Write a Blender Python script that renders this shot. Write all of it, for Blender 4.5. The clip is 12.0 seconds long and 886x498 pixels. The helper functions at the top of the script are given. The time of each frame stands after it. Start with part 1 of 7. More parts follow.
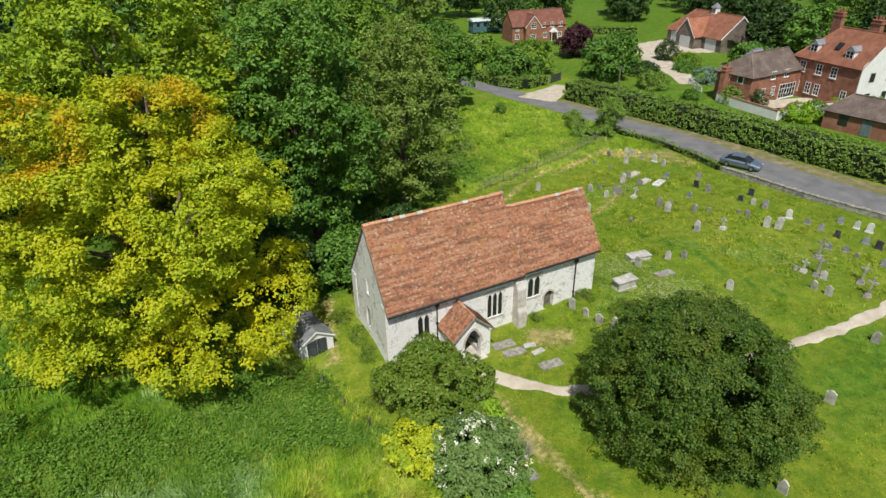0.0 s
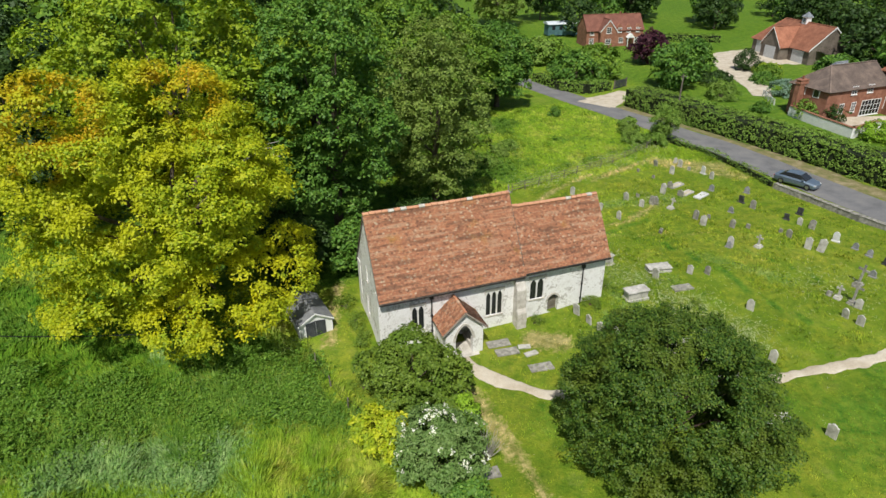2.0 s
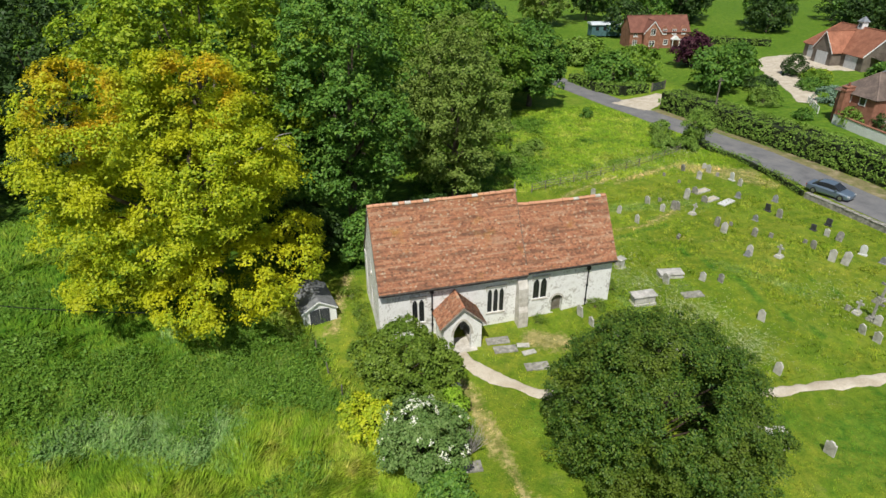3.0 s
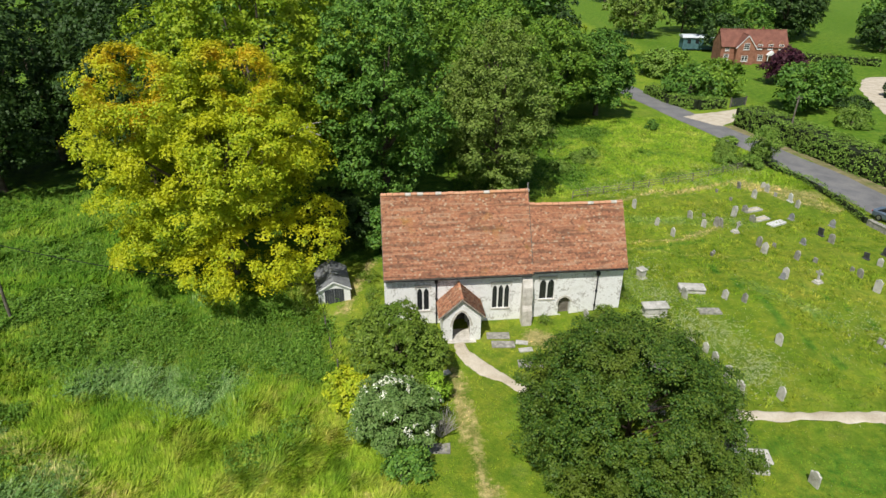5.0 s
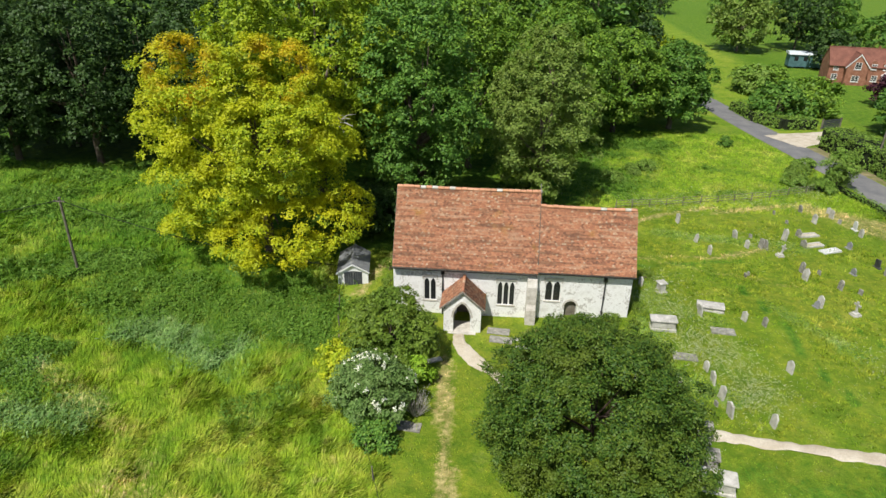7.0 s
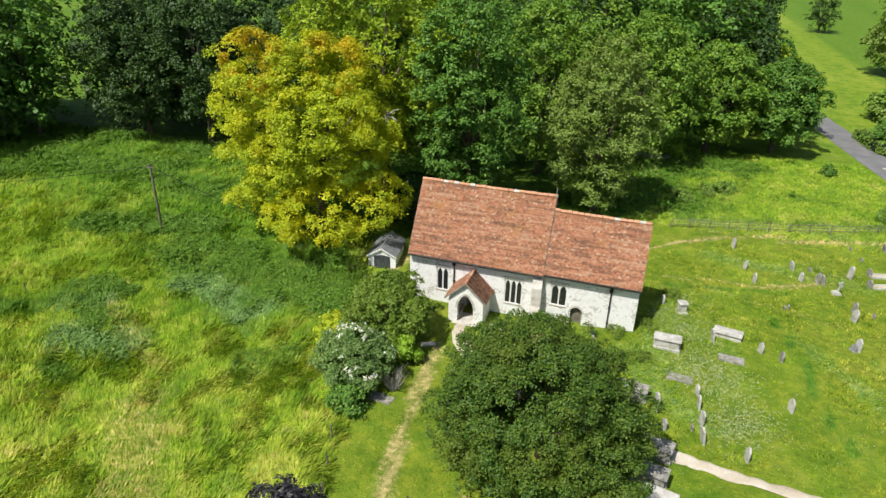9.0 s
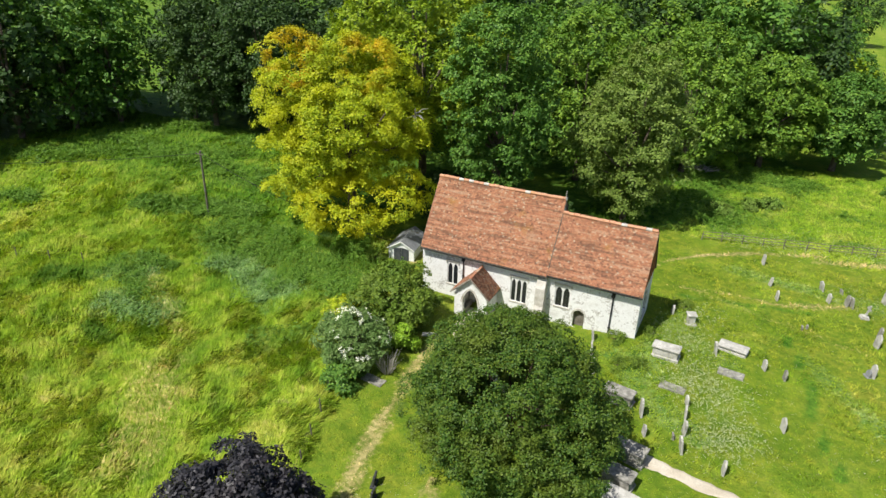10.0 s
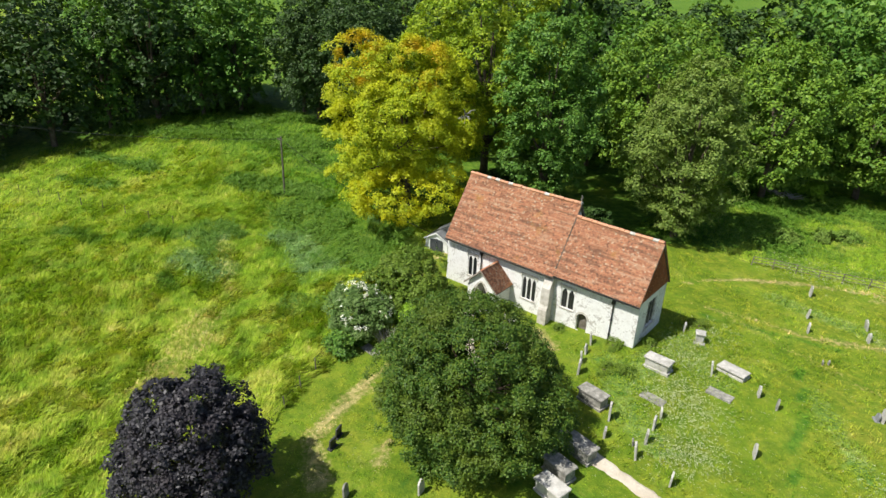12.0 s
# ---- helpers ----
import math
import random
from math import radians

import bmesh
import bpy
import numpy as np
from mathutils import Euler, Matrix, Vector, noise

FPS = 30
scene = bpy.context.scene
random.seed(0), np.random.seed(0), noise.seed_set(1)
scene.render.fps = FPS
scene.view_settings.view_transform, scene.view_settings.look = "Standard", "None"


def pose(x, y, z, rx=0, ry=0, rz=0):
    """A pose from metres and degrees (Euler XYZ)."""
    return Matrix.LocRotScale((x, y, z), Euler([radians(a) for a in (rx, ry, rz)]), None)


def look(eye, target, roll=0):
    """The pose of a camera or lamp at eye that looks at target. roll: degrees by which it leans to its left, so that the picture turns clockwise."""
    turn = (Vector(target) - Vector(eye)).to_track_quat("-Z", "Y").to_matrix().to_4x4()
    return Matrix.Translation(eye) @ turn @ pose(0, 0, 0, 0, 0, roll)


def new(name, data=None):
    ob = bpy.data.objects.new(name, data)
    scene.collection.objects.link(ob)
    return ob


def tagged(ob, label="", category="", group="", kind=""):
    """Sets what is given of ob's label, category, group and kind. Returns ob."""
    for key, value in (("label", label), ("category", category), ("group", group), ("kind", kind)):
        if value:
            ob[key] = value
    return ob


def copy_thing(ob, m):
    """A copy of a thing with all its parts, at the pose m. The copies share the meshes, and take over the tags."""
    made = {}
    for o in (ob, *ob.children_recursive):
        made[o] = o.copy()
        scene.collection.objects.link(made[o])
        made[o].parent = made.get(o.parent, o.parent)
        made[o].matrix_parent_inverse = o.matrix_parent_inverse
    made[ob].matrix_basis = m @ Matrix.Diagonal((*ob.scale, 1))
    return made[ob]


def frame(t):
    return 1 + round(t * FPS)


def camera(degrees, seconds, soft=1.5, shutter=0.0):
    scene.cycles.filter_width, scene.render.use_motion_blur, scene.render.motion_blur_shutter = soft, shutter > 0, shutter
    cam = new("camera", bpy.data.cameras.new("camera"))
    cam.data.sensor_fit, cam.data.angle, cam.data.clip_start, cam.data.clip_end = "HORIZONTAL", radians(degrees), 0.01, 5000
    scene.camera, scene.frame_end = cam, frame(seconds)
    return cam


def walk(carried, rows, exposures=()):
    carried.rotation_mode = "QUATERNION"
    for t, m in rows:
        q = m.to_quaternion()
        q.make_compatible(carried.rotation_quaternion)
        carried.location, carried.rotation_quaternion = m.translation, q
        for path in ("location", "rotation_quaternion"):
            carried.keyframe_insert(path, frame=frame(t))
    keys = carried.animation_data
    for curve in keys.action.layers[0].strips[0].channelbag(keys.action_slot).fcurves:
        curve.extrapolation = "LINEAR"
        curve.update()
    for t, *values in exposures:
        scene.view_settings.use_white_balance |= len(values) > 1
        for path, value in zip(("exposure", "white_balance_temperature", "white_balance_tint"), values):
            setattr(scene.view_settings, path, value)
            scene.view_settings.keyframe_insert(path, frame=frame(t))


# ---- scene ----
cam = camera(70.9, 12.0)
PATH = [
    (0, (-12.691, -32.148, 26.994), (-11.863, -30.594, 26.044), -0.9),
    (0.5, (-11.526, -33.042, 26.942), (-10.755, -31.458, 25.995), -0.8),
    (1, (-10.429, -33.729, 26.936), (-9.711, -32.121, 25.989), -0.6),
    (1.5, (-9.142, -34.436, 26.823), (-8.485, -32.8, 25.878), -0.5),
    (2, (-7.797, -35.19, 26.721), (-7.204, -33.528, 25.78), -0.5),
    (2.5, (-6.453, -35.904, 26.737), (-5.927, -34.22, 25.794), -0.3),
    (3, (-5.105, -36.589, 26.696), (-4.649, -34.886, 25.752), -0.2),
    (4.8, (-0.039, -39.344, 26.425), (0.159, -37.581, 25.502), 0.1),
    (5, (0.599, -39.564, 26.427), (0.766, -37.797, 25.504), 0.2),
    (5.5, (2.241, -40.161, 26.416), (2.329, -38.386, 25.498), 0.3),
    (6, (3.895, -40.707, 26.346), (3.903, -38.928, 25.433), 0.5),
    (6.5, (5.63, -41.125, 26.318), (5.559, -39.345, 25.408), 0.6),
    (7, (7.431, -41.588, 26.285), (7.277, -39.812, 25.38), 0.7),
    (7.2, (8.152, -41.735, 26.288), (7.964, -39.962, 25.383), 0.8),
    (8.8, (16.092, -42.119, 26.253), (15.559, -40.409, 25.365), 1.0),
    (9, (17.079, -42.152, 26.28), (16.505, -40.454, 25.393), 1.1),
    (9.5, (19.875, -42.024, 26.245), (19.185, -40.366, 25.366), 1.2),
    (10, (22.58, -41.76, 26.259), (21.781, -40.148, 25.385), 1.4),
    (10.5, (25.26, -41.323, 26.235), (24.356, -39.763, 25.369), 1.6),
    (11, (27.735, -40.882, 26.195), (26.739, -39.374, 25.337), 1.7),
    (11.5, (29.968, -40.302, 26.222), (28.89, -38.848, 25.37), 1.8),
    (12, (31.967, -39.594, 26.229), (30.818, -38.196, 25.377), 2.0),
]
walk(cam, [(t, look(eye, target, roll)) for t, eye, target, roll in PATH],
     exposures=[(0, 0.02), (3, 0.05), (5.5, 0.12), (7, 0.2), (9, 0.32), (10.5, 0.38), (12, 0.42)])

# ---- light ----
SUN_AZ, SUN_EL = 207.0, 56.0     # degrees clockwise from +y; degrees up
world = bpy.data.worlds.new("world")
scene.world = world
world.use_nodes = True
wn = world.node_tree
sky = wn.nodes.new("ShaderNodeTexSky")
sky.sky_type = "NISHITA"
sky.sun_disc = False
sky.sun_elevation = radians(SUN_EL)
sky.sun_rotation = radians(SUN_AZ)
sky.air_density, sky.dust_density = 1.0, 1.5
wn.links.new(sky.outputs["Color"], wn.nodes["Background"].inputs["Color"])
wn.nodes["Background"].inputs["Strength"].default_value = 0.085
sun_data = bpy.data.lights.new("sun", "SUN")
sun_data.energy, sun_data.angle, sun_data.color = 4.6, radians(0.6), (1.0, 0.965, 0.90)
sun = new("sun", sun_data)
az, el = radians(SUN_AZ), radians(SUN_EL)
sun_way = Vector((math.sin(az) * math.cos(el), math.cos(az) * math.cos(el), math.sin(el)))
sun.matrix_world = look(sun_way * 80, (0, 0, 0))


# ---- helpers of this scene ----
def part(name, bm, material, parent=None, label="", smooth=False):
    """Links a bmesh as one mesh object."""
    me = bpy.data.meshes.new(name)
    bm.normal_update()
    bm.to_mesh(me)
    bm.free()
    me.materials.append(material)
    if smooth:
        for p in me.polygons:
            p.use_smooth = True
    ob = new(name, me)
    ob.parent = parent
    if label:
        ob["label"] = label
    return ob


def array_mesh(name, verts, faces, material, attrs=None, smooth=False):
    """A mesh from arrays of corners and of faces that all have the same number of corners."""
    verts = np.asarray(verts, dtype=np.float32)
    faces = np.asarray(faces, dtype=np.int32)
    me = bpy.data.meshes.new(name)
    me.vertices.add(len(verts))
    me.vertices.foreach_set("co", verts.ravel())
    me.loops.add(faces.size)
    me.loops.foreach_set("vertex_index", faces.ravel())
    me.polygons.add(len(faces))
    me.polygons.foreach_set("loop_start", np.arange(0, faces.size, faces.shape[1], dtype=np.int32))
    for key, values in (attrs or {}).items():
        a = me.attributes.new(key, "FLOAT", "POINT")
        a.data.foreach_set("value", np.asarray(values, dtype=np.float32))
    me.update(calc_edges=True)
    if smooth:
        me.polygons.foreach_set("use_smooth", np.ones(len(faces), dtype=bool))
    me.materials.append(material)
    return me


def thing(name, label, category, group="", kind="", at=(0, 0, 0), turn=0):
    """An Empty at the base of a thing."""
    ob = new(name)
    ob.empty_display_size = 0.3
    ob.matrix_basis = pose(at[0], at[1], at[2], 0, 0, turn)
    return tagged(ob, label, category, group, kind)


def box(bm, x0, x1, y0, y1, z0, z1):
    v = [bm.verts.new(p) for p in ((x0, y0, z0), (x1, y0, z0), (x1, y1, z0), (x0, y1, z0),
                                   (x0, y0, z1), (x1, y0, z1), (x1, y1, z1), (x0, y1, z1))]
    for f in ((3, 2, 1, 0), (4, 5, 6, 7), (0, 1, 5, 4), (1, 2, 6, 5), (2, 3, 7, 6), (3, 0, 4, 7)):
        bm.faces.new([v[i] for i in f])
    return v


def prism(bm, points, shift):
    """A flat outline pushed along shift."""
    shift = Vector(shift)
    a = [bm.verts.new(p) for p in points]
    b = [bm.verts.new(Vector(p) + shift) for p in points]
    n = len(a)
    bm.faces.new(a)
    bm.faces.new(b[::-1])
    for i in range(n):
        bm.faces.new((a[i], b[i], b[(i + 1) % n], a[(i + 1) % n]))


def rod(bm, p, q, r0, r1=None, sides=7):
    """A tapered round bar from p to q."""
    r1 = r0 if r1 is None else r1
    p, q = Vector(p), Vector(q)
    d = (q - p).normalized()
    u = d.orthogonal().normalized()
    w = d.cross(u)
    a, b = [], []
    for i in range(sides):
        t = 2 * math.pi * i / sides
        k = u * math.cos(t) + w * math.sin(t)
        a.append(bm.verts.new(p + k * r0))
        b.append(bm.verts.new(q + k * r1))
    for i in range(sides):
        bm.faces.new((a[i], a[(i + 1) % sides], b[(i + 1) % sides], b[i]))
    bm.faces.new(a[::-1])
    bm.faces.new(b)


def bevel(bm, width, segments=1):
    bmesh.ops.bevel(bm, geom=list(bm.edges), offset=width, segments=segments, affect="EDGES", clamp_overlap=True)


def roughen(bm, amount, scale):
    for v in bm.verts:
        v.co += noise.noise_vector(v.co * scale) * amount


def smooth01(a, b, x):
    t = np.clip((np.asarray(x, dtype=float) - a) / (b - a), 0, 1)
    return t * t * (3 - 2 * t)


def lattice(ix, iy, seed):
    """A repeatable random value, -1 to 1, at each corner of a square lattice."""
    h = ((ix & 4095) * 374761393 + (iy & 4095) * 668265263 + seed * 1442695041) & 0x7FFFFFFF
    h = (h ^ (h >> 13)) * 1274126177 & 0x7FFFFFFF
    h = (h ^ (h >> 16)) & 0xFFFF
    return h / 32767.5 - 1


def lumps(x, y, scale, seed=0.0):
    """Irregular patches at three sizes, about -1 to 1."""
    x, y = np.asarray(x, dtype=float) / (2.2 * scale), np.asarray(y, dtype=float) / (2.2 * scale)
    k, total, weight = int(seed * 10) + 7, 0.0, 1.0
    for octave in range(3):
        ix, iy = np.floor(x).astype(np.int64), np.floor(y).astype(np.int64)
        u, v = x - ix, y - iy
        u, v = u * u * (3 - 2 * u), v * v * (3 - 2 * v)
        a, b = lattice(ix, iy, k + octave), lattice(ix + 1, iy, k + octave)
        c, d = lattice(ix, iy + 1, k + octave), lattice(ix + 1, iy + 1, k + octave)
        total = total + weight * (a + (b - a) * u + (c - a) * v + (a - b - c + d) * u * v)
        x, y, weight = x * 2.07 + 5.3, y * 2.07 - 3.1, weight * 0.55
    return total * 0.72


def gz(x, y):
    """Height of the ground: level by the road, falling to the south and into the field in the south-west."""
    x, y = np.asarray(x, dtype=float), np.asarray(y, dtype=float)
    z = -0.75 * smooth01(3.5, -1.5, y) * smooth01(19, 12, x) - 0.5 * smooth01(0, -5, y) * smooth01(12, 19, x) - 0.05 * np.clip(-4.0 - y, 0, 40)
    z = z * smooth01(50, 30, x)
    z = z - 0.3 * smooth01(2, -5, x) * smooth01(9, 1, y)
    z = z - 0.065 * np.clip(-2.0 - x, 0, 16) * smooth01(8, -5, y)
    z = z - 1.1 * smooth01(2, -7, x) * smooth01(-7, -18, y)
    return z + 0.06 * lumps(x, y, 3.0)


def ground(x, y):
    return float(gz(x, y))


# ---- materials ----
def material(name):
    m = bpy.data.materials.new(name)
    m.use_nodes = True
    return m, m.node_tree.nodes, m.node_tree.links, m.node_tree.nodes["Principled BSDF"]


def noise_node(n, l, scale, detail=4.0, rough=0.6, world_space=True):
    t = n.new("ShaderNodeTexNoise")
    t.inputs["Scale"].default_value, t.inputs["Detail"].default_value, t.inputs["Roughness"].default_value = scale, detail, rough
    if world_space:
        g = n.new("ShaderNodeNewGeometry")
        l.new(g.outputs["Position"], t.inputs["Vector"])
    return t


def ramp(n, l, src, stops):
    r = n.new("ShaderNodeValToRGB")
    e = r.color_ramp.elements
    while len(e) < len(stops):
        e.new(0.5)
    for k, (p, c) in zip(e, stops):
        k.position, k.color = p, (*c, 1)
    l.new(src, r.inputs["Fac"])
    return r


def mixed(n, l, fac, a, b, blend="MIX"):
    m = n.new("ShaderNodeMix")
    m.data_type, m.blend_type = "RGBA", blend
    for socket, value in ((m.inputs[0], fac), (m.inputs[6], a), (m.inputs[7], b)):
        if isinstance(value, (int, float)):
            socket.default_value = value
        elif isinstance(value, tuple):
            socket.default_value = (*value, 1)
        else:
            l.new(value, socket)
    return m.outputs[2]


def plain(name, dark, mid, light, rough=0.8, coarse=1.5, fine=25.0, bump=0.3, island=0.0, metal=0.0, spec=0.3):
    """A surface with stains at one scale and grain at another; island: how far single pieces differ."""
    m, n, l, p = material(name)
    a, b = noise_node(n, l, coarse), noise_node(n, l, fine, 3.0)
    c = ramp(n, l, a.outputs["Fac"], ((0.3, dark), (0.5, mid), (0.7, light))).outputs["Color"]
    g = ramp(n, l, b.outputs["Fac"], ((0.3, (0.72, 0.72, 0.72)), (0.7, (1.18, 1.18, 1.18)))).outputs["Color"]
    c = mixed(n, l, 0.7, c, g, "MULTIPLY")
    if island:
        geo = n.new("ShaderNodeNewGeometry")
        k = ramp(n, l, geo.outputs["Random Per Island"], ((0.0, (1 - island,) * 3), (1.0, (1 + island,) * 3))).outputs["Color"]
        c = mixed(n, l, 1.0, c, k, "MULTIPLY")
    l.new(c, p.inputs["Base Color"])
    p.inputs["Roughness"].default_value, p.inputs["Metallic"].default_value = rough, metal
    p.inputs["Specular IOR Level"].default_value = spec
    if bump:
        u = n.new("ShaderNodeBump")
        u.inputs["Strength"].default_value, u.inputs["Distance"].default_value = bump, 0.02
        l.new(b.outputs["Fac"], u.inputs["Height"])
        l.new(u.outputs["Normal"], p.inputs["Normal"])
    return m


def foliage(name, stops, patch, patch_scale=0.25, patch_at=(0.5, 0.65), see=0.24, rough=0.55, spec=0.25, gain=1.25, tint=None):
    """Leaves: each leaf its own tone, patches of another colour, and light through the blade."""
    m, n, l, p = material(name)
    geo = n.new("ShaderNodeNewGeometry")
    c = ramp(n, l, geo.outputs["Random Per Island"], stops).outputs["Color"]
    a = noise_node(n, l, patch_scale, 2.0)
    f = ramp(n, l, a.outputs["Fac"], ((patch_at[0], (0, 0, 0)), (patch_at[1], (1, 1, 1)))).outputs["Color"]
    c = mixed(n, l, f, c, mixed(n, l, 0.75, c, patch))
    for key, colour in (tint or {}).items():
        at = n.new("ShaderNodeAttribute")
        at.attribute_name = key
        c = mixed(n, l, at.outputs["Fac"], c, mixed(n, l, 0.8, c, colour))
    c = mixed(n, l, 1.0, c, (gain, gain, gain), "MULTIPLY")
    l.new(c, p.inputs["Base Color"])
    p.inputs["Roughness"].default_value = rough
    p.inputs["Specular IOR Level"].default_value = spec
    t = n.new("ShaderNodeBsdfTranslucent")
    l.new(mixed(n, l, 1.0, c, (1.25, 1.2, 0.55), "MULTIPLY"), t.inputs["Color"])
    mix = n.new("ShaderNodeMixShader")
    mix.inputs["Fac"].default_value = see
    l.new(p.outputs["BSDF"], mix.inputs[1])
    l.new(t.outputs["BSDF"], mix.inputs[2])
    l.new(mix.outputs["Shader"], n["Material Output"].inputs["Surface"])
    return m


def grass_material(name, island=0.0):
    """Turf: yellow-green, with dry, dark and blue-green stretches and the tone of each tuft given by the mesh."""
    m, n, l, p = material(name)
    a, b, d = noise_node(n, l, 0.35, 3.0), noise_node(n, l, 3.2, 5.0, 0.7), noise_node(n, l, 14.0, 3.0)
    t = noise_node(n, l, 1.1, 5.0, 0.7)
    c = ramp(n, l, a.outputs["Fac"], ((0.32, (0.106, 0.187, 0.014)), (0.5, (0.176, 0.255, 0.018)), (0.68, (0.228, 0.272, 0.036)))).outputs["Color"]

    def layer(c, key, colours, most=1.0):
        at = n.new("ShaderNodeAttribute")
        at.attribute_name = key
        k = n.new("ShaderNodeMath")
        k.operation = "ADD"
        w = n.new("ShaderNodeMath")
        w.operation = "MULTIPLY_ADD"
        w.inputs[1].default_value, w.inputs[2].default_value = 1.5, -0.75
        l.new(b.outputs["Fac"], w.inputs[0])
        l.new(at.outputs["Fac"], k.inputs[0])
        l.new(w.outputs["Value"], k.inputs[1])
        f = ramp(n, l, k.outputs["Value"], ((0.3, (0, 0, 0)), (0.7, (most,) * 3))).outputs["Color"]
        g = ramp(n, l, t.outputs["Fac"], ((0.38, colours[0]), (0.62, colours[1]))).outputs["Color"]
        return mixed(n, l, f, c, g)
    e = noise_node(n, l, 1.3, 4.0)
    f = ramp(n, l, e.outputs["Fac"], ((0.56, (0, 0, 0)), (0.7, (0.32, 0.32, 0.32)))).outputs["Color"]
    c = mixed(n, l, f, c, (0.32, 0.28, 0.10))
    f = ramp(n, l, e.outputs["Fac"], ((0.34, (0.6, 0.6, 0.6)), (0.46, (0, 0, 0)))).outputs["Color"]
    c = mixed(n, l, f, c, (0.11, 0.195, 0.02))
    c = layer(c, "yard", ((0.105, 0.165, 0.011), (0.175, 0.205, 0.018)), 0.85)
    c = layer(c, "herb", ((0.10, 0.19, 0.03), (0.20, 0.27, 0.07)))
    c = layer(c, "lush", ((0.05, 0.13, 0.010), (0.115, 0.20, 0.018)))
    c = layer(c, "blue", ((0.10, 0.19, 0.05), (0.2, 0.30, 0.10)))
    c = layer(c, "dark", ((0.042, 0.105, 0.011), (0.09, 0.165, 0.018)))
    c = layer(c, "dry", ((0.27, 0.225, 0.075), (0.42, 0.345, 0.16)))
    g = ramp(n, l, t.outputs["Fac"], ((0.32, (0.8, 0.86, 0.8)), (0.5, (1, 1, 1)), (0.68, (1.16, 1.1, 1.1)))).outputs["Color"]
    c = mixed(n, l, 1.0, c, g, "MULTIPLY")
    g = ramp(n, l, b.outputs["Fac"], ((0.34, (0.74, 0.78, 0.72)), (0.5, (1, 1, 1)), (0.66, (1.2, 1.17, 1.15)))).outputs["Color"]
    c = mixed(n, l, 1.0, c, g, "MULTIPLY")
    g = ramp(n, l, d.outputs["Fac"], ((0.34, (0.82, 0.84, 0.82)), (0.66, (1.16, 1.15, 1.14)))).outputs["Color"]
    c = mixed(n, l, 1.0, c, g, "MULTIPLY")
    at = n.new("ShaderNodeAttribute")
    at.attribute_name = "tone"
    g = ramp(n, l, at.outputs["Fac"], ((0.0, (0.62, 0.74, 0.6)), (0.4, (0.93, 0.98, 0.9)), (0.7, (1.2, 1.1, 1.35)), (1.0, (1.6, 1.3, 2.5)))).outputs["Color"]
    c = mixed(n, l, 1.0, c, g, "MULTIPLY")
    if island:
        geo = n.new("ShaderNodeNewGeometry")
        k = ramp(n, l, geo.outputs["Random Per Island"], ((0.0, (1 - island,) * 3), (1.0, (1 + island,) * 3))).outputs["Color"]
        c = mixed(n, l, 1.0, c, k, "MULTIPLY")
    l.new(c, p.inputs["Base Color"])
    p.inputs["Roughness"].default_value, p.inputs["Specular IOR Level"].default_value = 0.85, 0.15
    if island:
        t = n.new("ShaderNodeBsdfTranslucent")
        l.new(mixed(n, l, 1.0, c, (1.9, 1.8, 1.1), "MULTIPLY"), t.inputs["Color"])
        l.new(mixed(n, l, 1.0, c, (1.95, 1.88, 2.0), "MULTIPLY"), p.inputs["Base Color"])
        mix = n.new("ShaderNodeMixShader")
        mix.inputs["Fac"].default_value = 0.4
        l.new(p.outputs["BSDF"], mix.inputs[1])
        l.new(t.outputs["BSDF"], mix.inputs[2])
        l.new(mix.outputs["Shader"], n["Material Output"].inputs["Surface"])
    u = n.new("ShaderNodeBump")
    u.inputs["Strength"].default_value, u.inputs["Distance"].default_value = 0.7, 0.14
    l.new(b.outputs["Fac"], u.inputs["Height"])
    u2 = n.new("ShaderNodeBump")
    u2.inputs["Strength"].default_value, u2.inputs["Distance"].default_value = 0.6, 0.05
    l.new(d.outputs["Fac"], u2.inputs["Height"])
    l.new(u.outputs["Normal"], u2.inputs["Normal"])
    l.new(u2.outputs["Normal"], p.inputs["Normal"])
    return m


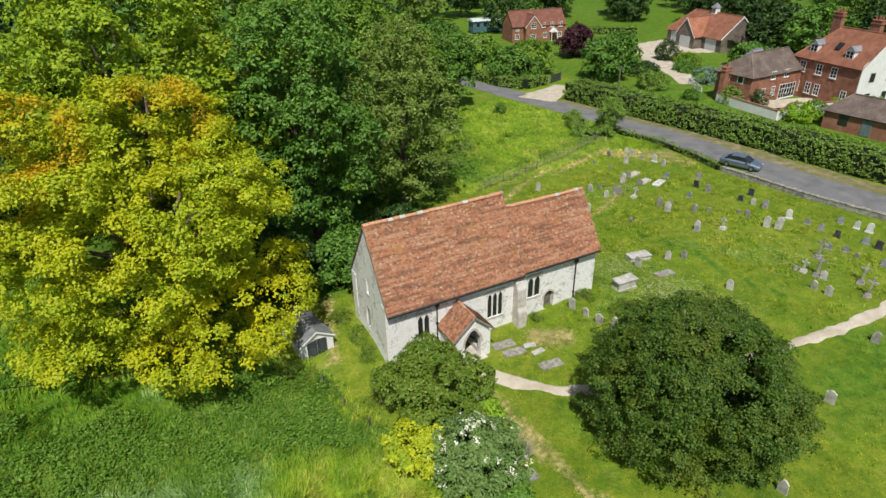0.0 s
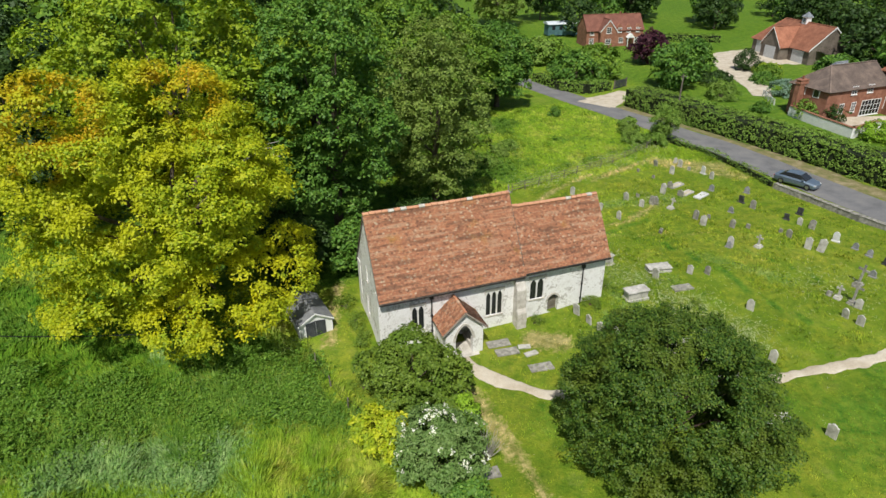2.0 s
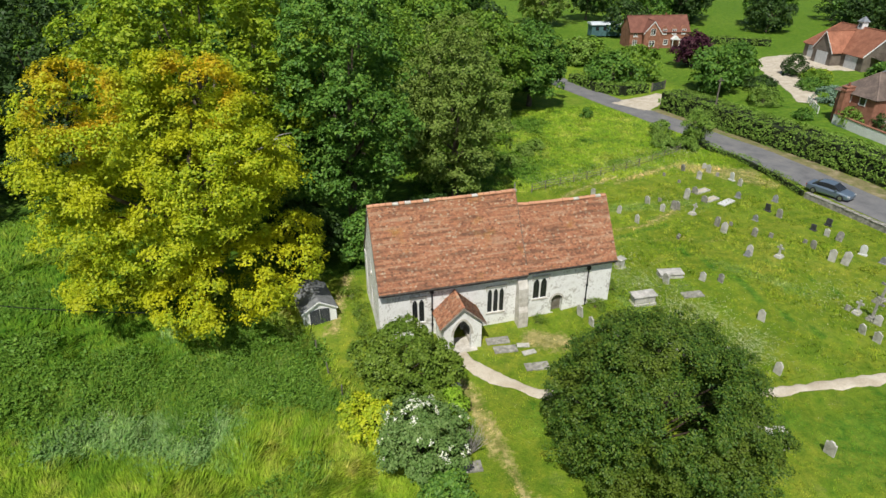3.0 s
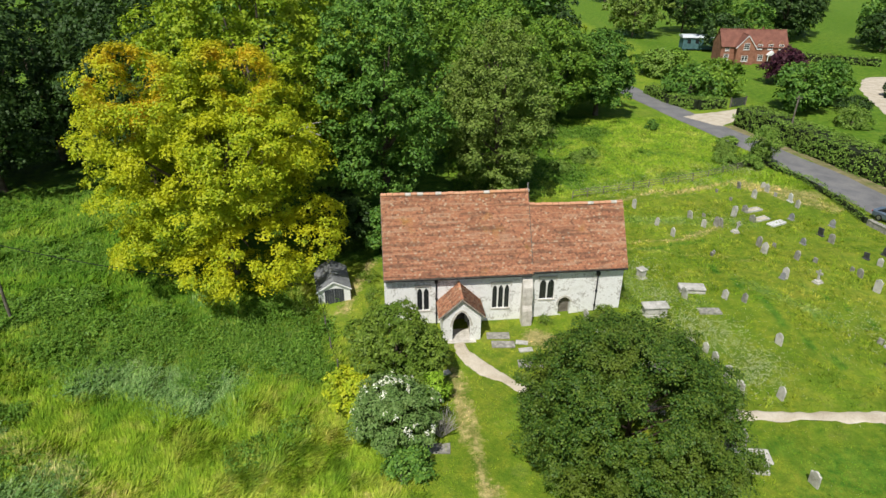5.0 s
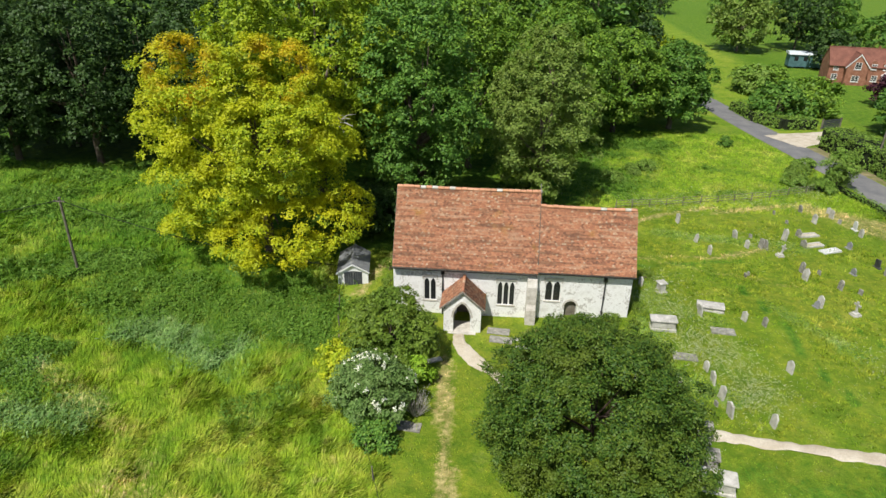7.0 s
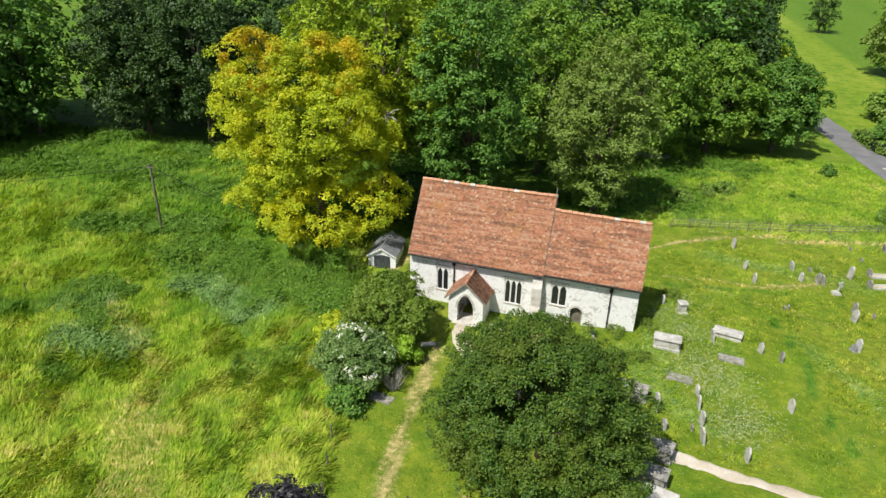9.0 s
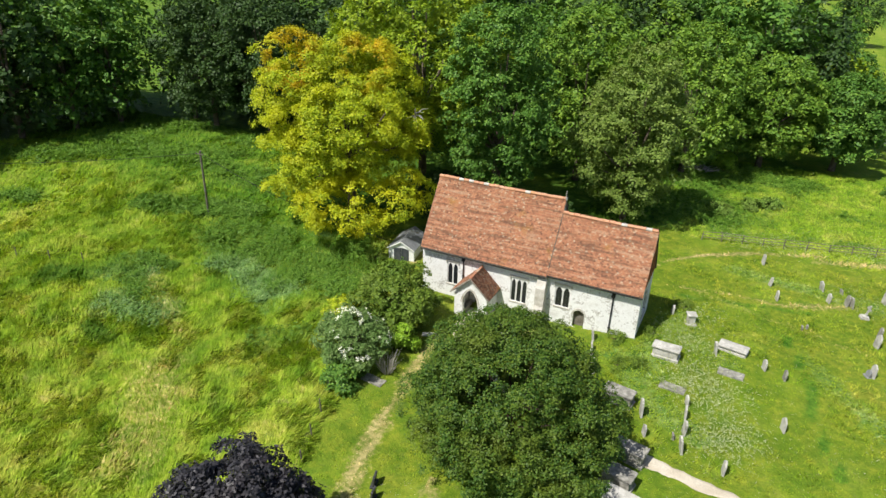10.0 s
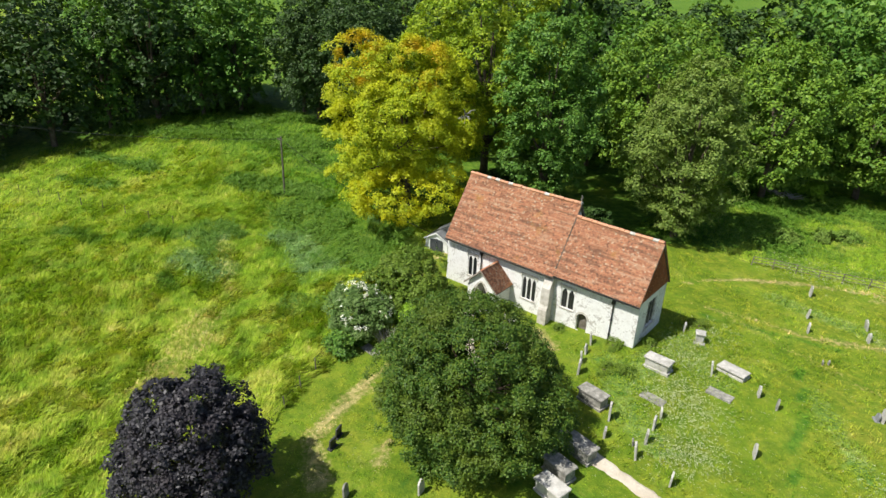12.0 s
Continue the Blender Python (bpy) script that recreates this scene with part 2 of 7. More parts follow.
def lime_material():
    """Limewash over flint: off-white, worn through in patches to grey flint and buff mortar."""
    m, n, l, p = material("limewashed_flint")
    a, b, d = noise_node(n, l, 0.9, 5.0, 0.65), noise_node(n, l, 7.0, 4.0, 0.7), noise_node(n, l, 28.0, 3.0)
    c = ramp(n, l, a.outputs["Fac"], ((0.3, (0.66, 0.65, 0.61)), (0.48, (0.80, 0.80, 0.775)), (0.7, (0.86, 0.86, 0.845)))).outputs["Color"]
    k = n.new("ShaderNodeMath")
    k.operation = "MULTIPLY"
    l.new(a.outputs["Fac"], k.inputs[0])
    l.new(b.outputs["Fac"], k.inputs[1])
    f = ramp(n, l, k.outputs["Value"], ((0.26, (0, 0, 0)), (0.34, (0.8, 0.8, 0.8)))).outputs["Color"]
    g = ramp(n, l, d.outputs["Fac"], ((0.4, (0.16, 0.15, 0.13)), (0.6, (0.48, 0.44, 0.37)))).outputs["Color"]
    c = mixed(n, l, f, c, g)
    g = ramp(n, l, b.outputs["Fac"], ((0.3, (0.86, 0.85, 0.83)), (0.55, (1.02, 1.02, 1.02)))).outputs["Color"]
    l.new(mixed(n, l, 0.9, c, g, "MULTIPLY"), p.inputs["Base Color"])
    p.inputs["Roughness"].default_value, p.inputs["Specular IOR Level"].default_value = 0.95, 0.15
    u = n.new("ShaderNodeBump")
    u.inputs["Strength"].default_value, u.inputs["Distance"].default_value = 0.6, 0.04
    l.new(b.outputs["Fac"], u.inputs["Height"])
    l.new(u.outputs["Normal"], p.inputs["Normal"])
    return m


GRASS = grass_material("turf")
BLADE = grass_material("grass_blades", 0.2)
ASPHALT = plain("asphalt", (0.13, 0.13, 0.132), (0.17, 0.17, 0.17), (0.21, 0.205, 0.195), 0.9, 0.5, 40, 0.2)
GRAVEL = plain("pale_gravel", (0.40, 0.34, 0.25), (0.50, 0.44, 0.34), (0.58, 0.53, 0.43), 0.95, 0.8, 14, 0.5)
LIME = lime_material()
TRIM_STONE = plain("dressed_stone", (0.38, 0.35, 0.29), (0.52, 0.49, 0.43), (0.62, 0.59, 0.53), 0.85, 2.5, 18, 0.4)
WINDOW_STONE = plain("limewashed_window_stone", (0.60, 0.59, 0.55), (0.72, 0.71, 0.67), (0.78, 0.77, 0.74), 0.85, 2.0, 20, 0.3)
GREY_STONE = plain("weathered_stone", (0.15, 0.145, 0.12), (0.27, 0.26, 0.225), (0.42, 0.40, 0.35), 0.9, 3.0, 16, 0.5)
PALE_STONE = plain("pale_stone", (0.28, 0.275, 0.235), (0.45, 0.435, 0.39), (0.6, 0.58, 0.53), 0.85, 2.0, 20, 0.3)
WHITE_MARBLE = plain("white_marble", (0.5, 0.5, 0.48), (0.6, 0.6, 0.58), (0.68, 0.68, 0.66), 0.5, 2.0, 20, 0.1)
DARK_GRANITE = plain("dark_granite", (0.03, 0.03, 0.035), (0.05, 0.05, 0.055), (0.08, 0.08, 0.085), 0.35, 3.0, 60, 0.05)
SLATE_GREY = plain("grey_granite", (0.17, 0.175, 0.18), (0.24, 0.245, 0.25), (0.33, 0.33, 0.32), 0.6, 3.0, 60, 0.1)
FELT = plain("roofing_felt", (0.13, 0.135, 0.14), (0.17, 0.178, 0.185), (0.23, 0.235, 0.24), 0.9, 1.5, 40, 0.2)
BARK = plain("bark", (0.06, 0.045, 0.03), (0.11, 0.085, 0.06), (0.18, 0.15, 0.115), 0.95, 2.0, 18, 0.8)
YEW_BARK = plain("yew_bark", (0.03, 0.02, 0.014), (0.05, 0.033, 0.024), (0.08, 0.055, 0.04), 0.95, 2.0, 18, 0.8)
DEAD_WOOD = plain("dead_wood", (0.25, 0.23, 0.2), (0.34, 0.32, 0.28), (0.42, 0.4, 0.36), 0.9, 2.0, 18, 0.5)
OLD_WOOD = plain("weathered_wood", (0.10, 0.085, 0.065), (0.16, 0.14, 0.11), (0.22, 0.2, 0.17), 0.9, 2.0, 20, 0.5)
WHITE_PAINT = plain("white_paint", (0.68, 0.68, 0.66), (0.76, 0.76, 0.74), (0.8, 0.8, 0.79), 0.6, 1.5, 20, 0.1)
DARK_DOOR = plain("dark_painted_boards", (0.035, 0.04, 0.045), (0.05, 0.055, 0.06), (0.075, 0.08, 0.085), 0.7, 2.0, 25, 0.2)
IRON = plain("black_iron", (0.012, 0.012, 0.013), (0.02, 0.02, 0.022), (0.035, 0.033, 0.03), 0.5, 3.0, 30, 0.1)
RED_BRICK = plain("red_brick", (0.22, 0.095, 0.058), (0.30, 0.135, 0.085), (0.38, 0.185, 0.125), 0.9, 1.2, 9, 0.3, island=0.2)
ORANGE_ROOF = plain("orange_clay_tiles", (0.20, 0.085, 0.05), (0.28, 0.115, 0.068), (0.36, 0.16, 0.095), 0.85, 0.8, 5, 0.4, island=0.3)
BROWN_ROOF = plain("brown_clay_tiles", (0.10, 0.078, 0.066), (0.15, 0.115, 0.095), (0.21, 0.16, 0.13), 0.85, 0.8, 5, 0.4, island=0.3)
LEAD = plain("lead_grey_slate", (0.16, 0.18, 0.2), (0.22, 0.24, 0.26), (0.3, 0.32, 0.34), 0.6, 1.0, 8, 0.2)


def tile_material():
    """Old clay tiles: every tile its own red, brown or buff, with lichen and dark weathering."""
    m, n, l, p = material("old_clay_tiles")
    geo = n.new("ShaderNodeNewGeometry")
    c = ramp(n, l, geo.outputs["Random Per Island"], ((0.0, (0.24, 0.115, 0.075)), (0.2, (0.42, 0.18, 0.104)), (0.7, (0.54, 0.24, 0.13)),
                                                     (0.92, (0.55, 0.29, 0.17)), (1.0, (0.6, 0.46, 0.32)))).outputs["Color"]
    a, b = noise_node(n, l, 0.7, 5.0, 0.7), noise_node(n, l, 12.0, 4.0)
    f = ramp(n, l, a.outputs["Fac"], ((0.52, (0, 0, 0)), (0.72, (0.8, 0.8, 0.8)))).outputs["Color"]
    c = mixed(n, l, f, c, mixed(n, l, 0.6, c, (0.19, 0.09, 0.058)))
    f = ramp(n, l, b.outputs["Fac"], ((0.6, (0, 0, 0)), (0.74, (0.6, 0.6, 0.6)))).outputs["Color"]
    c = mixed(n, l, f, c, (0.48, 0.36, 0.23))
    geo2 = n.new("ShaderNodeNewGeometry")
    sq = n.new("ShaderNodeVectorMath")
    sq.operation = "MULTIPLY"
    sq.inputs[1].default_value = (0.4, 3.6, 3.6)
    l.new(geo2.outputs["Position"], sq.inputs[0])
    w = n.new("ShaderNodeTexNoise")
    w.inputs["Scale"].default_value, w.inputs["Detail"].default_value = 1.0, 4.0
    l.new(sq.outputs["Vector"], w.inputs["Vector"])
    f = ramp(n, l, w.outputs["Fac"], ((0.36, (0.8, 0.8, 0.8)), (0.48, (0, 0, 0)))).outputs["Color"]
    c = mixed(n, l, f, c, mixed(n, l, 0.75, c, (0.15, 0.09, 0.062)))
    f = ramp(n, l, w.outputs["Fac"], ((0.55, (0, 0, 0)), (0.66, (0.6, 0.6, 0.6)))).outputs["Color"]
    c = mixed(n, l, f, c, (0.56, 0.37, 0.24))
    e = noise_node(n, l, 0.45, 3.0)
    f = ramp(n, l, e.outputs["Fac"], ((0.62, (0, 0, 0)), (0.75, (0.6, 0.6, 0.6)))).outputs["Color"]
    c = mixed(n, l, f, c, (0.45, 0.25, 0.05))
    l.new(c, p.inputs["Base Color"])
    p.inputs["Roughness"].default_value, p.inputs["Specular IOR Level"].default_value = 0.9, 0.2
    u = n.new("ShaderNodeBump")
    u.inputs["Strength"].default_value, u.inputs["Distance"].default_value = 0.5, 0.02
    l.new(b.outputs["Fac"], u.inputs["Height"])
    l.new(u.outputs["Normal"], p.inputs["Normal"])
    return m


TILES = tile_material()


def glass_material(name, colour, rough=0.08):
    m, n, l, p = material(name)
    a = noise_node(n, l, 6.0)
    c = ramp(n, l, a.outputs["Fac"], ((0.3, colour), (0.7, tuple(k * 1.8 for k in colour)))).outputs["Color"]
    l.new(c, p.inputs["Base Color"])
    p.inputs["Roughness"].default_value, p.inputs["Specular IOR Level"].default_value = rough, 0.6
    return m


PANE = glass_material("dark_window_glass", (0.015, 0.017, 0.018), 0.15)

LEAF_YELLOW = foliage("golden_foliage", ((0.0, (0.18, 0.27, 0.012)), (0.5, (0.32, 0.38, 0.014)), (1.0, (0.44, 0.47, 0.018))), (0.40, 0.41, 0.012), 0.25, (0.48, 0.6), see=0.32, gain=1.22,
                      tint={"orange": (0.52, 0.315, 0.012), "yellow": (0.54, 0.50, 0.010)})
LEAF_LIME = foliage("bright_green_foliage", ((0.0, (0.13, 0.22, 0.012)), (0.5, (0.21, 0.31, 0.016)), (1.0, (0.31, 0.39, 0.022))), (0.26, 0.31, 0.012), 0.2, see=0.24, gain=1.15)
LEAF_GREEN = foliage("mid_green_foliage", ((0.0, (0.045, 0.11, 0.016)), (0.5, (0.075, 0.165, 0.022)), (1.0, (0.13, 0.225, 0.03))), (0.05, 0.12, 0.014), 0.2, see=0.2, gain=1.35)
LEAF_CHESTNUT = foliage("chestnut_foliage", ((0.0, (0.065, 0.135, 0.014)), (0.5, (0.11, 0.20, 0.02)), (1.0, (0.18, 0.275, 0.028))), (0.07, 0.15, 0.014), 0.2, see=0.2, gain=1.3)
LEAF_GOLDGREEN = foliage("fresh_green_foliage", ((0.0, (0.14, 0.26, 0.02)), (0.5, (0.2, 0.34, 0.025)), (1.0, (0.26, 0.4, 0.03))), (0.16, 0.28, 0.02), 0.4)
LEAF_ELDER_PALE = foliage("pale_elder_foliage", ((0.0, (0.075, 0.14, 0.03)), (0.5, (0.125, 0.2, 0.055)), (1.0, (0.19, 0.27, 0.085))), (0.09, 0.17, 0.035), 0.5, gain=1.3)
LEAF_ELDER = foliage("elder_foliage", ((0.0, (0.075, 0.13, 0.014)), (0.5, (0.115, 0.18, 0.02)), (1.0, (0.165, 0.235, 0.03))), (0.09, 0.16, 0.018), 0.4, gain=1.25)
LEAF_DARK = foliage("dark_green_foliage", ((0.0, (0.025, 0.06, 0.012)), (0.5, (0.042, 0.09, 0.017)), (1.0, (0.065, 0.12, 0.022))), (0.04, 0.085, 0.016), 0.2, see=0.15, gain=0.95)
LEAF_GREY = foliage("grey_green_foliage", ((0.0, (0.07, 0.12, 0.018)), (0.5, (0.12, 0.18, 0.03)), (1.0, (0.18, 0.235, 0.05))), (0.12, 0.17, 0.026), 0.3, see=0.2, gain=1.4)
LEAF_YEW = foliage("yew_foliage", ((0.0, (0.032, 0.078, 0.010)), (0.5, (0.06, 0.125, 0.015)), (1.0, (0.125, 0.185, 0.02))), (0.115, 0.155, 0.016), 0.35, see=0.2, gain=1.08)
LEAF_PURPLE = foliage("purple_black_foliage", ((0.0, (0.011, 0.011, 0.013)), (0.5, (0.022, 0.021, 0.024)), (1.0, (0.045, 0.043, 0.046))), (0.026, 0.022, 0.024), 0.4, see=0.08, gain=1.6, rough=0.45)
LEAF_HEDGE = foliage("hedge_foliage", ((0.0, (0.06, 0.115, 0.016)), (0.5, (0.10, 0.175, 0.024)), (1.0, (0.16, 0.235, 0.04))), (0.085, 0.13, 0.02), 0.3, see=0.2, gain=1.65)
LEAF_GOLD = foliage("golden_shrub_foliage", ((0.0, (0.2, 0.28, 0.01)), (0.5, (0.34, 0.4, 0.015)), (1.0, (0.48, 0.48, 0.03))), (0.18, 0.27, 0.02), 0.7)
PETALS = foliage("white_blossom", ((0.0, (0.62, 0.64, 0.52)), (0.5, (0.72, 0.73, 0.63)), (1.0, (0.8, 0.8, 0.74))), (0.7, 0.7, 0.6), 0.5, see=0.3)
PARSLEY = foliage("cow_parsley_heads", ((0.0, (0.30, 0.36, 0.14)), (0.5, (0.42, 0.47, 0.26)), (1.0, (0.58, 0.6, 0.44))), (0.36, 0.42, 0.2), 0.5, gain=1.0)
LEAF_BLUE = foliage("blue_green_foliage", ((0.0, (0.10, 0.17, 0.11)), (0.5, (0.15, 0.23, 0.16)), (1.0, (0.2, 0.3, 0.22))), (0.12, 0.2, 0.13), 0.4)
LEAF_NETTLE = foliage("nettle_foliage", ((0.0, (0.055, 0.13, 0.014)), (0.5, (0.095, 0.19, 0.02)), (1.0, (0.15, 0.25, 0.032))), (0.08, 0.16, 0.016), 0.7, gain=1.35)
LEAF_BLUEGRASS = foliage("blue_green_sedge", ((0.0, (0.08, 0.17, 0.04)), (0.5, (0.125, 0.22, 0.06)), (1.0, (0.18, 0.28, 0.09))), (0.10, 0.2, 0.04), 0.4)
LEAF_COPPER = foliage("copper_foliage", ((0.0, (0.03, 0.008, 0.014)), (0.5, (0.05, 0.014, 0.024)), (1.0, (0.08, 0.025, 0.035))), (0.03, 0.01, 0.02), 0.4, see=0.2)


# ---- ground ----
def zones(x, y):
    """Where the turf is dry, dark (nettles, and shade painted below the trees), or blue-green; 0 to 1 each."""
    x, y = np.asarray(x, dtype=float), np.asarray(y, dtype=float)
    w, w2 = lumps(x, y, 2.2, 1.0), lumps(x, y, 0.8, 4.0)

    def near(px, py, qx, qy, r):
        dx, dy = qx - px, qy - py
        t = np.clip(((x - px) * dx + (y - py) * dy) / (dx * dx + dy * dy), 0, 1)
        return smooth01(r * 1.7, r * 0.2, np.hypot(x - px - t * dx, y - py - t * dy) + (0.03 + 0.42 * r) * w + 0.3 * r * w2)
    dry = np.maximum.reduce([0.72 * near(4.6, -6, 5.2, -15, 0.5), 0.8 * near(5.4, -15.5, 6.6, -21, 0.7), 0.75 * near(6.6, -21, 9.6, -23, 0.8), 0.7 * near(10.4, -18.4, 11.6, -20, 0.6),
                             0.6 * near(-3.2, 2, -2.2, 6, 0.7), 0.65 * near(-2.2, 6, -1.2, 9, 0.5), 0.9 * near(11, -2.5, 12.6, -3.2, 0.9),
                             0.62 * near(41, 24, 47, 20, 1.5), 0.55 * near(30.7, 21.8, 42, 25.0, 0.6), 0.75 * near(17.2, 13.4, 20.2, 17.2, 0.35), 0.75 * near(20.2, 17.2, 25.2, 20.6, 0.36), 0.7 * near(25.2, 20.6, 31.4, 23.2, 0.4), 0.52 * near(18.8, 9.9, 23.5, 10.7, 0.4), 0.52 * near(23.5, 10.7, 28, 10.9, 0.4), 0.5 * near(28, 10.9, 34, 13.8, 0.45),
                             0.55 * near(44, 20, 47, 17, 1.2), 0.35 * near(20, 10.5, 34, 6, 0.5), 0.4 * near(-14, -16, -8, -24, 2.5), 0.4 * near(-25, -8, -16, -13, 1.2)])
    # nettle beds; the wide stretches below the wood are tree shade painted into the turf
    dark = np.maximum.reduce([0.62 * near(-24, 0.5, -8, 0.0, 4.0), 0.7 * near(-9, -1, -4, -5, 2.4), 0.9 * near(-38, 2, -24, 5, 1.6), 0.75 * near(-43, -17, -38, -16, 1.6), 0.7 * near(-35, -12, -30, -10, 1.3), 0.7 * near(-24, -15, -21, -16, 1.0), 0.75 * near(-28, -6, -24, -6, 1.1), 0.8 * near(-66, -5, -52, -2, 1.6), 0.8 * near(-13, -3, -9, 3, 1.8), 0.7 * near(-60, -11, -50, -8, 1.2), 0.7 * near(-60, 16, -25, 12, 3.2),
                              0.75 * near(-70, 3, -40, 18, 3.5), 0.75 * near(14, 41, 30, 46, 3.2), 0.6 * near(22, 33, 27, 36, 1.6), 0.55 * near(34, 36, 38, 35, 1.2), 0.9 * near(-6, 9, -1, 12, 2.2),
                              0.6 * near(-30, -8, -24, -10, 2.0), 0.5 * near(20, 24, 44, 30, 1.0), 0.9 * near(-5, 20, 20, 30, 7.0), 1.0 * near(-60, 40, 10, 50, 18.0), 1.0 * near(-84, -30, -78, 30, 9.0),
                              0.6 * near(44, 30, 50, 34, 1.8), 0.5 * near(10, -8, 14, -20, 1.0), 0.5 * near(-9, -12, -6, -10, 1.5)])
    blue = np.maximum.reduce([0.8 * near(-20, -3, -12, -5, 2.6), 0.7 * near(-29, -9, -25, -8, 1.6), 0.5 * near(-15, 4, -13, 4, 1.0), 0.6 * near(-25, -12, -20, -12, 2.0), 0.5 * near(-12, 1, -8, -2, 1.2)])
    west = smooth01(4, -6, x - np.interp(y, [-30, -14, 0, 8], [5.5, 0.7, -4.5, -6]))
    lush = np.maximum(0.62 * west * smooth01(-16, -2, y + 0.25 * x + 3 * w), 0.36 * smooth01(23, 30, y) * smooth01(5, 12, x) * smooth01(52, 46, x)) + 0.25 * w2 * west + 0.6 * smooth01(59, 65, x)
    trod = np.maximum.reduce([0.95 * near(28.3, 6, 29.6, 1.5, 0.3), 0.95 * near(29.6, 1.5, 30.2, -3, 0.3), 0.9 * near(30.2, -3, 31.6, -8, 0.3), 0.75 * near(18.5, 8.2, 23, 9.2, 0.3), 0.75 * near(23, 9.2, 30, 10.6, 0.3),
                               0.55 * near(8.5, -9.5, 9.6, -17, 1.3), 0.7 * near(33.5, 4, 37, -4, 0.3), 0.6 * near(19, -15.5, 24, -14, 1.0), 0.62 * near(26, -17, 50, -19, 4.5)])
    yard = 0.62 * (1 - west) * smooth01(25, 21, y) + 0.3 * w2 * (1 - west)
    herb = np.maximum.reduce([0.9 * near(19, -4.5, 20.5, 4.5, 1.5), 0.8 * near(20, -6, 24, -8, 1.3), 0.75 * near(17, -2.2, 19, -2.5, 0.9), 0.7 * near(24, 16, 36, 14, 1.2), 0.65 * near(30, 3, 34, -3, 1.0), 0.6 * near(22, 1, 25, 0, 0.9)])
    return {"dry": dry, "dark": dark, "blue": blue, "lush": np.clip(np.maximum(lush, trod), 0, 1), "yard": np.clip(yard, 0, 1), "herb": herb, "tone": np.clip(0.42 + 0.2 * lumps(x, y, 0.9, 8.0) + 0.22 * lumps(x, y, 3.2, 6.0), 0, 1)}


def axis_steps(lo, hi, step, far):
    inner = list(np.arange(lo, hi + step / 2, step))
    out, d = [], step
    while d < far:
        d *= 1.35
        out.append(d)
    out = np.cumsum(out)
    return np.array([lo - k for k in out[::-1]] + inner + [hi + k for k in out])


gx, gy = axis_steps(-72, 64, 0.75, 700), axis_steps(-46, 64, 0.75, 700)
mx, my = np.meshgrid(gx, gy, indexing="ij")
fx, fy = mx.ravel(), my.ravel()
nx, ny = mx.shape
idx = np.arange(nx * ny).reshape(nx, ny)
quads = np.stack([idx[:-1, :-1], idx[1:, :-1], idx[1:, 1:], idx[:-1, 1:]], -1).reshape(-1, 4)
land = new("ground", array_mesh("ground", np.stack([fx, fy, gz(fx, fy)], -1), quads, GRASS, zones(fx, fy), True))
tagged(land, "uneven summer turf of churchyard, field and meadow", "grass", kind="structure")


def ribbon(name, points, widths, material, label, category, lift=0.02, step=0.6, wobble=0.0):
    """A strip that follows the ground along a line, with slightly uneven edges."""
    pts, wid = [], []
    for (a, b), (wa, wb) in zip(zip(points, points[1:]), zip(widths, widths[1:])):
        k = max(1, int(math.hypot(b[0] - a[0], b[1] - a[1]) / step))
        for i in range(k):
            t = i / k
            pts.append((a[0] + (b[0] - a[0]) * t, a[1] + (b[1] - a[1]) * t))
            wid.append(wa + (wb - wa) * t)
    pts.append(points[-1])
    wid.append(widths[-1])
    pts = np.array(pts)
    for _ in range(4):
        pts[1:-1] = (pts[:-2] + pts[1:-1] * 2 + pts[2:]) / 4
    d = np.gradient(pts, axis=0)
    d /= np.linalg.norm(d, axis=1)[:, None]
    side = np.stack([-d[:, 1], d[:, 0]], -1)
    cols = []
    for k in np.linspace(-1, 1, 7):
        w = np.array(wid) / 2 + (wobble * lumps(pts[:, 0] + 9 * k, pts[:, 1], 0.5, 2.0) if abs(k) == 1 else 0)
        q = pts + side * (w * k)[:, None]
        z = gz(q[:, 0], q[:, 1]) + lift + (0.03 if abs(k) < 0.9 else -0.02)
        cols.append(np.column_stack([q, z]))
    v = np.stack(cols, 1)
    n, c = v.shape[:2]
    ids = np.arange(n * c).reshape(n, c)
    f = np.stack([ids[:-1, :-1], ids[:-1, 1:], ids[1:, 1:], ids[1:, :-1]], -1).reshape(-1, 4)[:, ::-1]
    ob = new(name, array_mesh(name, v.reshape(-1, 3), f, material, None, True))
    return tagged(ob, label, category, kind="structure")


ribbon("road", [(38, 130), (42.5, 85), (45.8, 62), (48.2, 48), (50.6, 36), (52.4, 26), (52.9, 18), (53.1, 11), (53.7, 4), (54.7, -4), (59, -30)], [4.6] * 5 + [5.2] * 6, ASPHALT,
       "grey worn asphalt country lane beside the churchyard", "road", 0.05)
ribbon("verge", [(51.5, 47), (53.9, 36), (55.9, 26), (56.6, 18), (57.0, 11), (57.8, 4), (58.8, -4), (62.5, -24)], [1.6, 1.6, 1.9, 2.4, 2.8, 2.8, 2.8, 2.8],
       plain("dry_verge", (0.10, 0.13, 0.03), (0.19, 0.17, 0.075), (0.30, 0.25, 0.15), 0.95, 0.9, 6, 0.6), "dusty brown verge below the hedge", "verge", 0.03, 0.6, 0.5)
ribbon("drive_entrance", [(48.2, 49.6), (51, 51), (54, 52.2), (58, 54.2)], [7.5, 6, 4.5, 3.5], GRAVEL, "pale dusty gravel drive mouth off the lane", "drive", 0.07, 0.6, 0.3)
ribbon("drive", [(106, 69), (98, 70), (91, 66), (85, 57), (81, 49), (77, 44)], [17, 15, 8, 5, 4, 3], GRAVEL, "pale gravel drive and forecourt", "drive", 0.04, 0.6, 0.3)
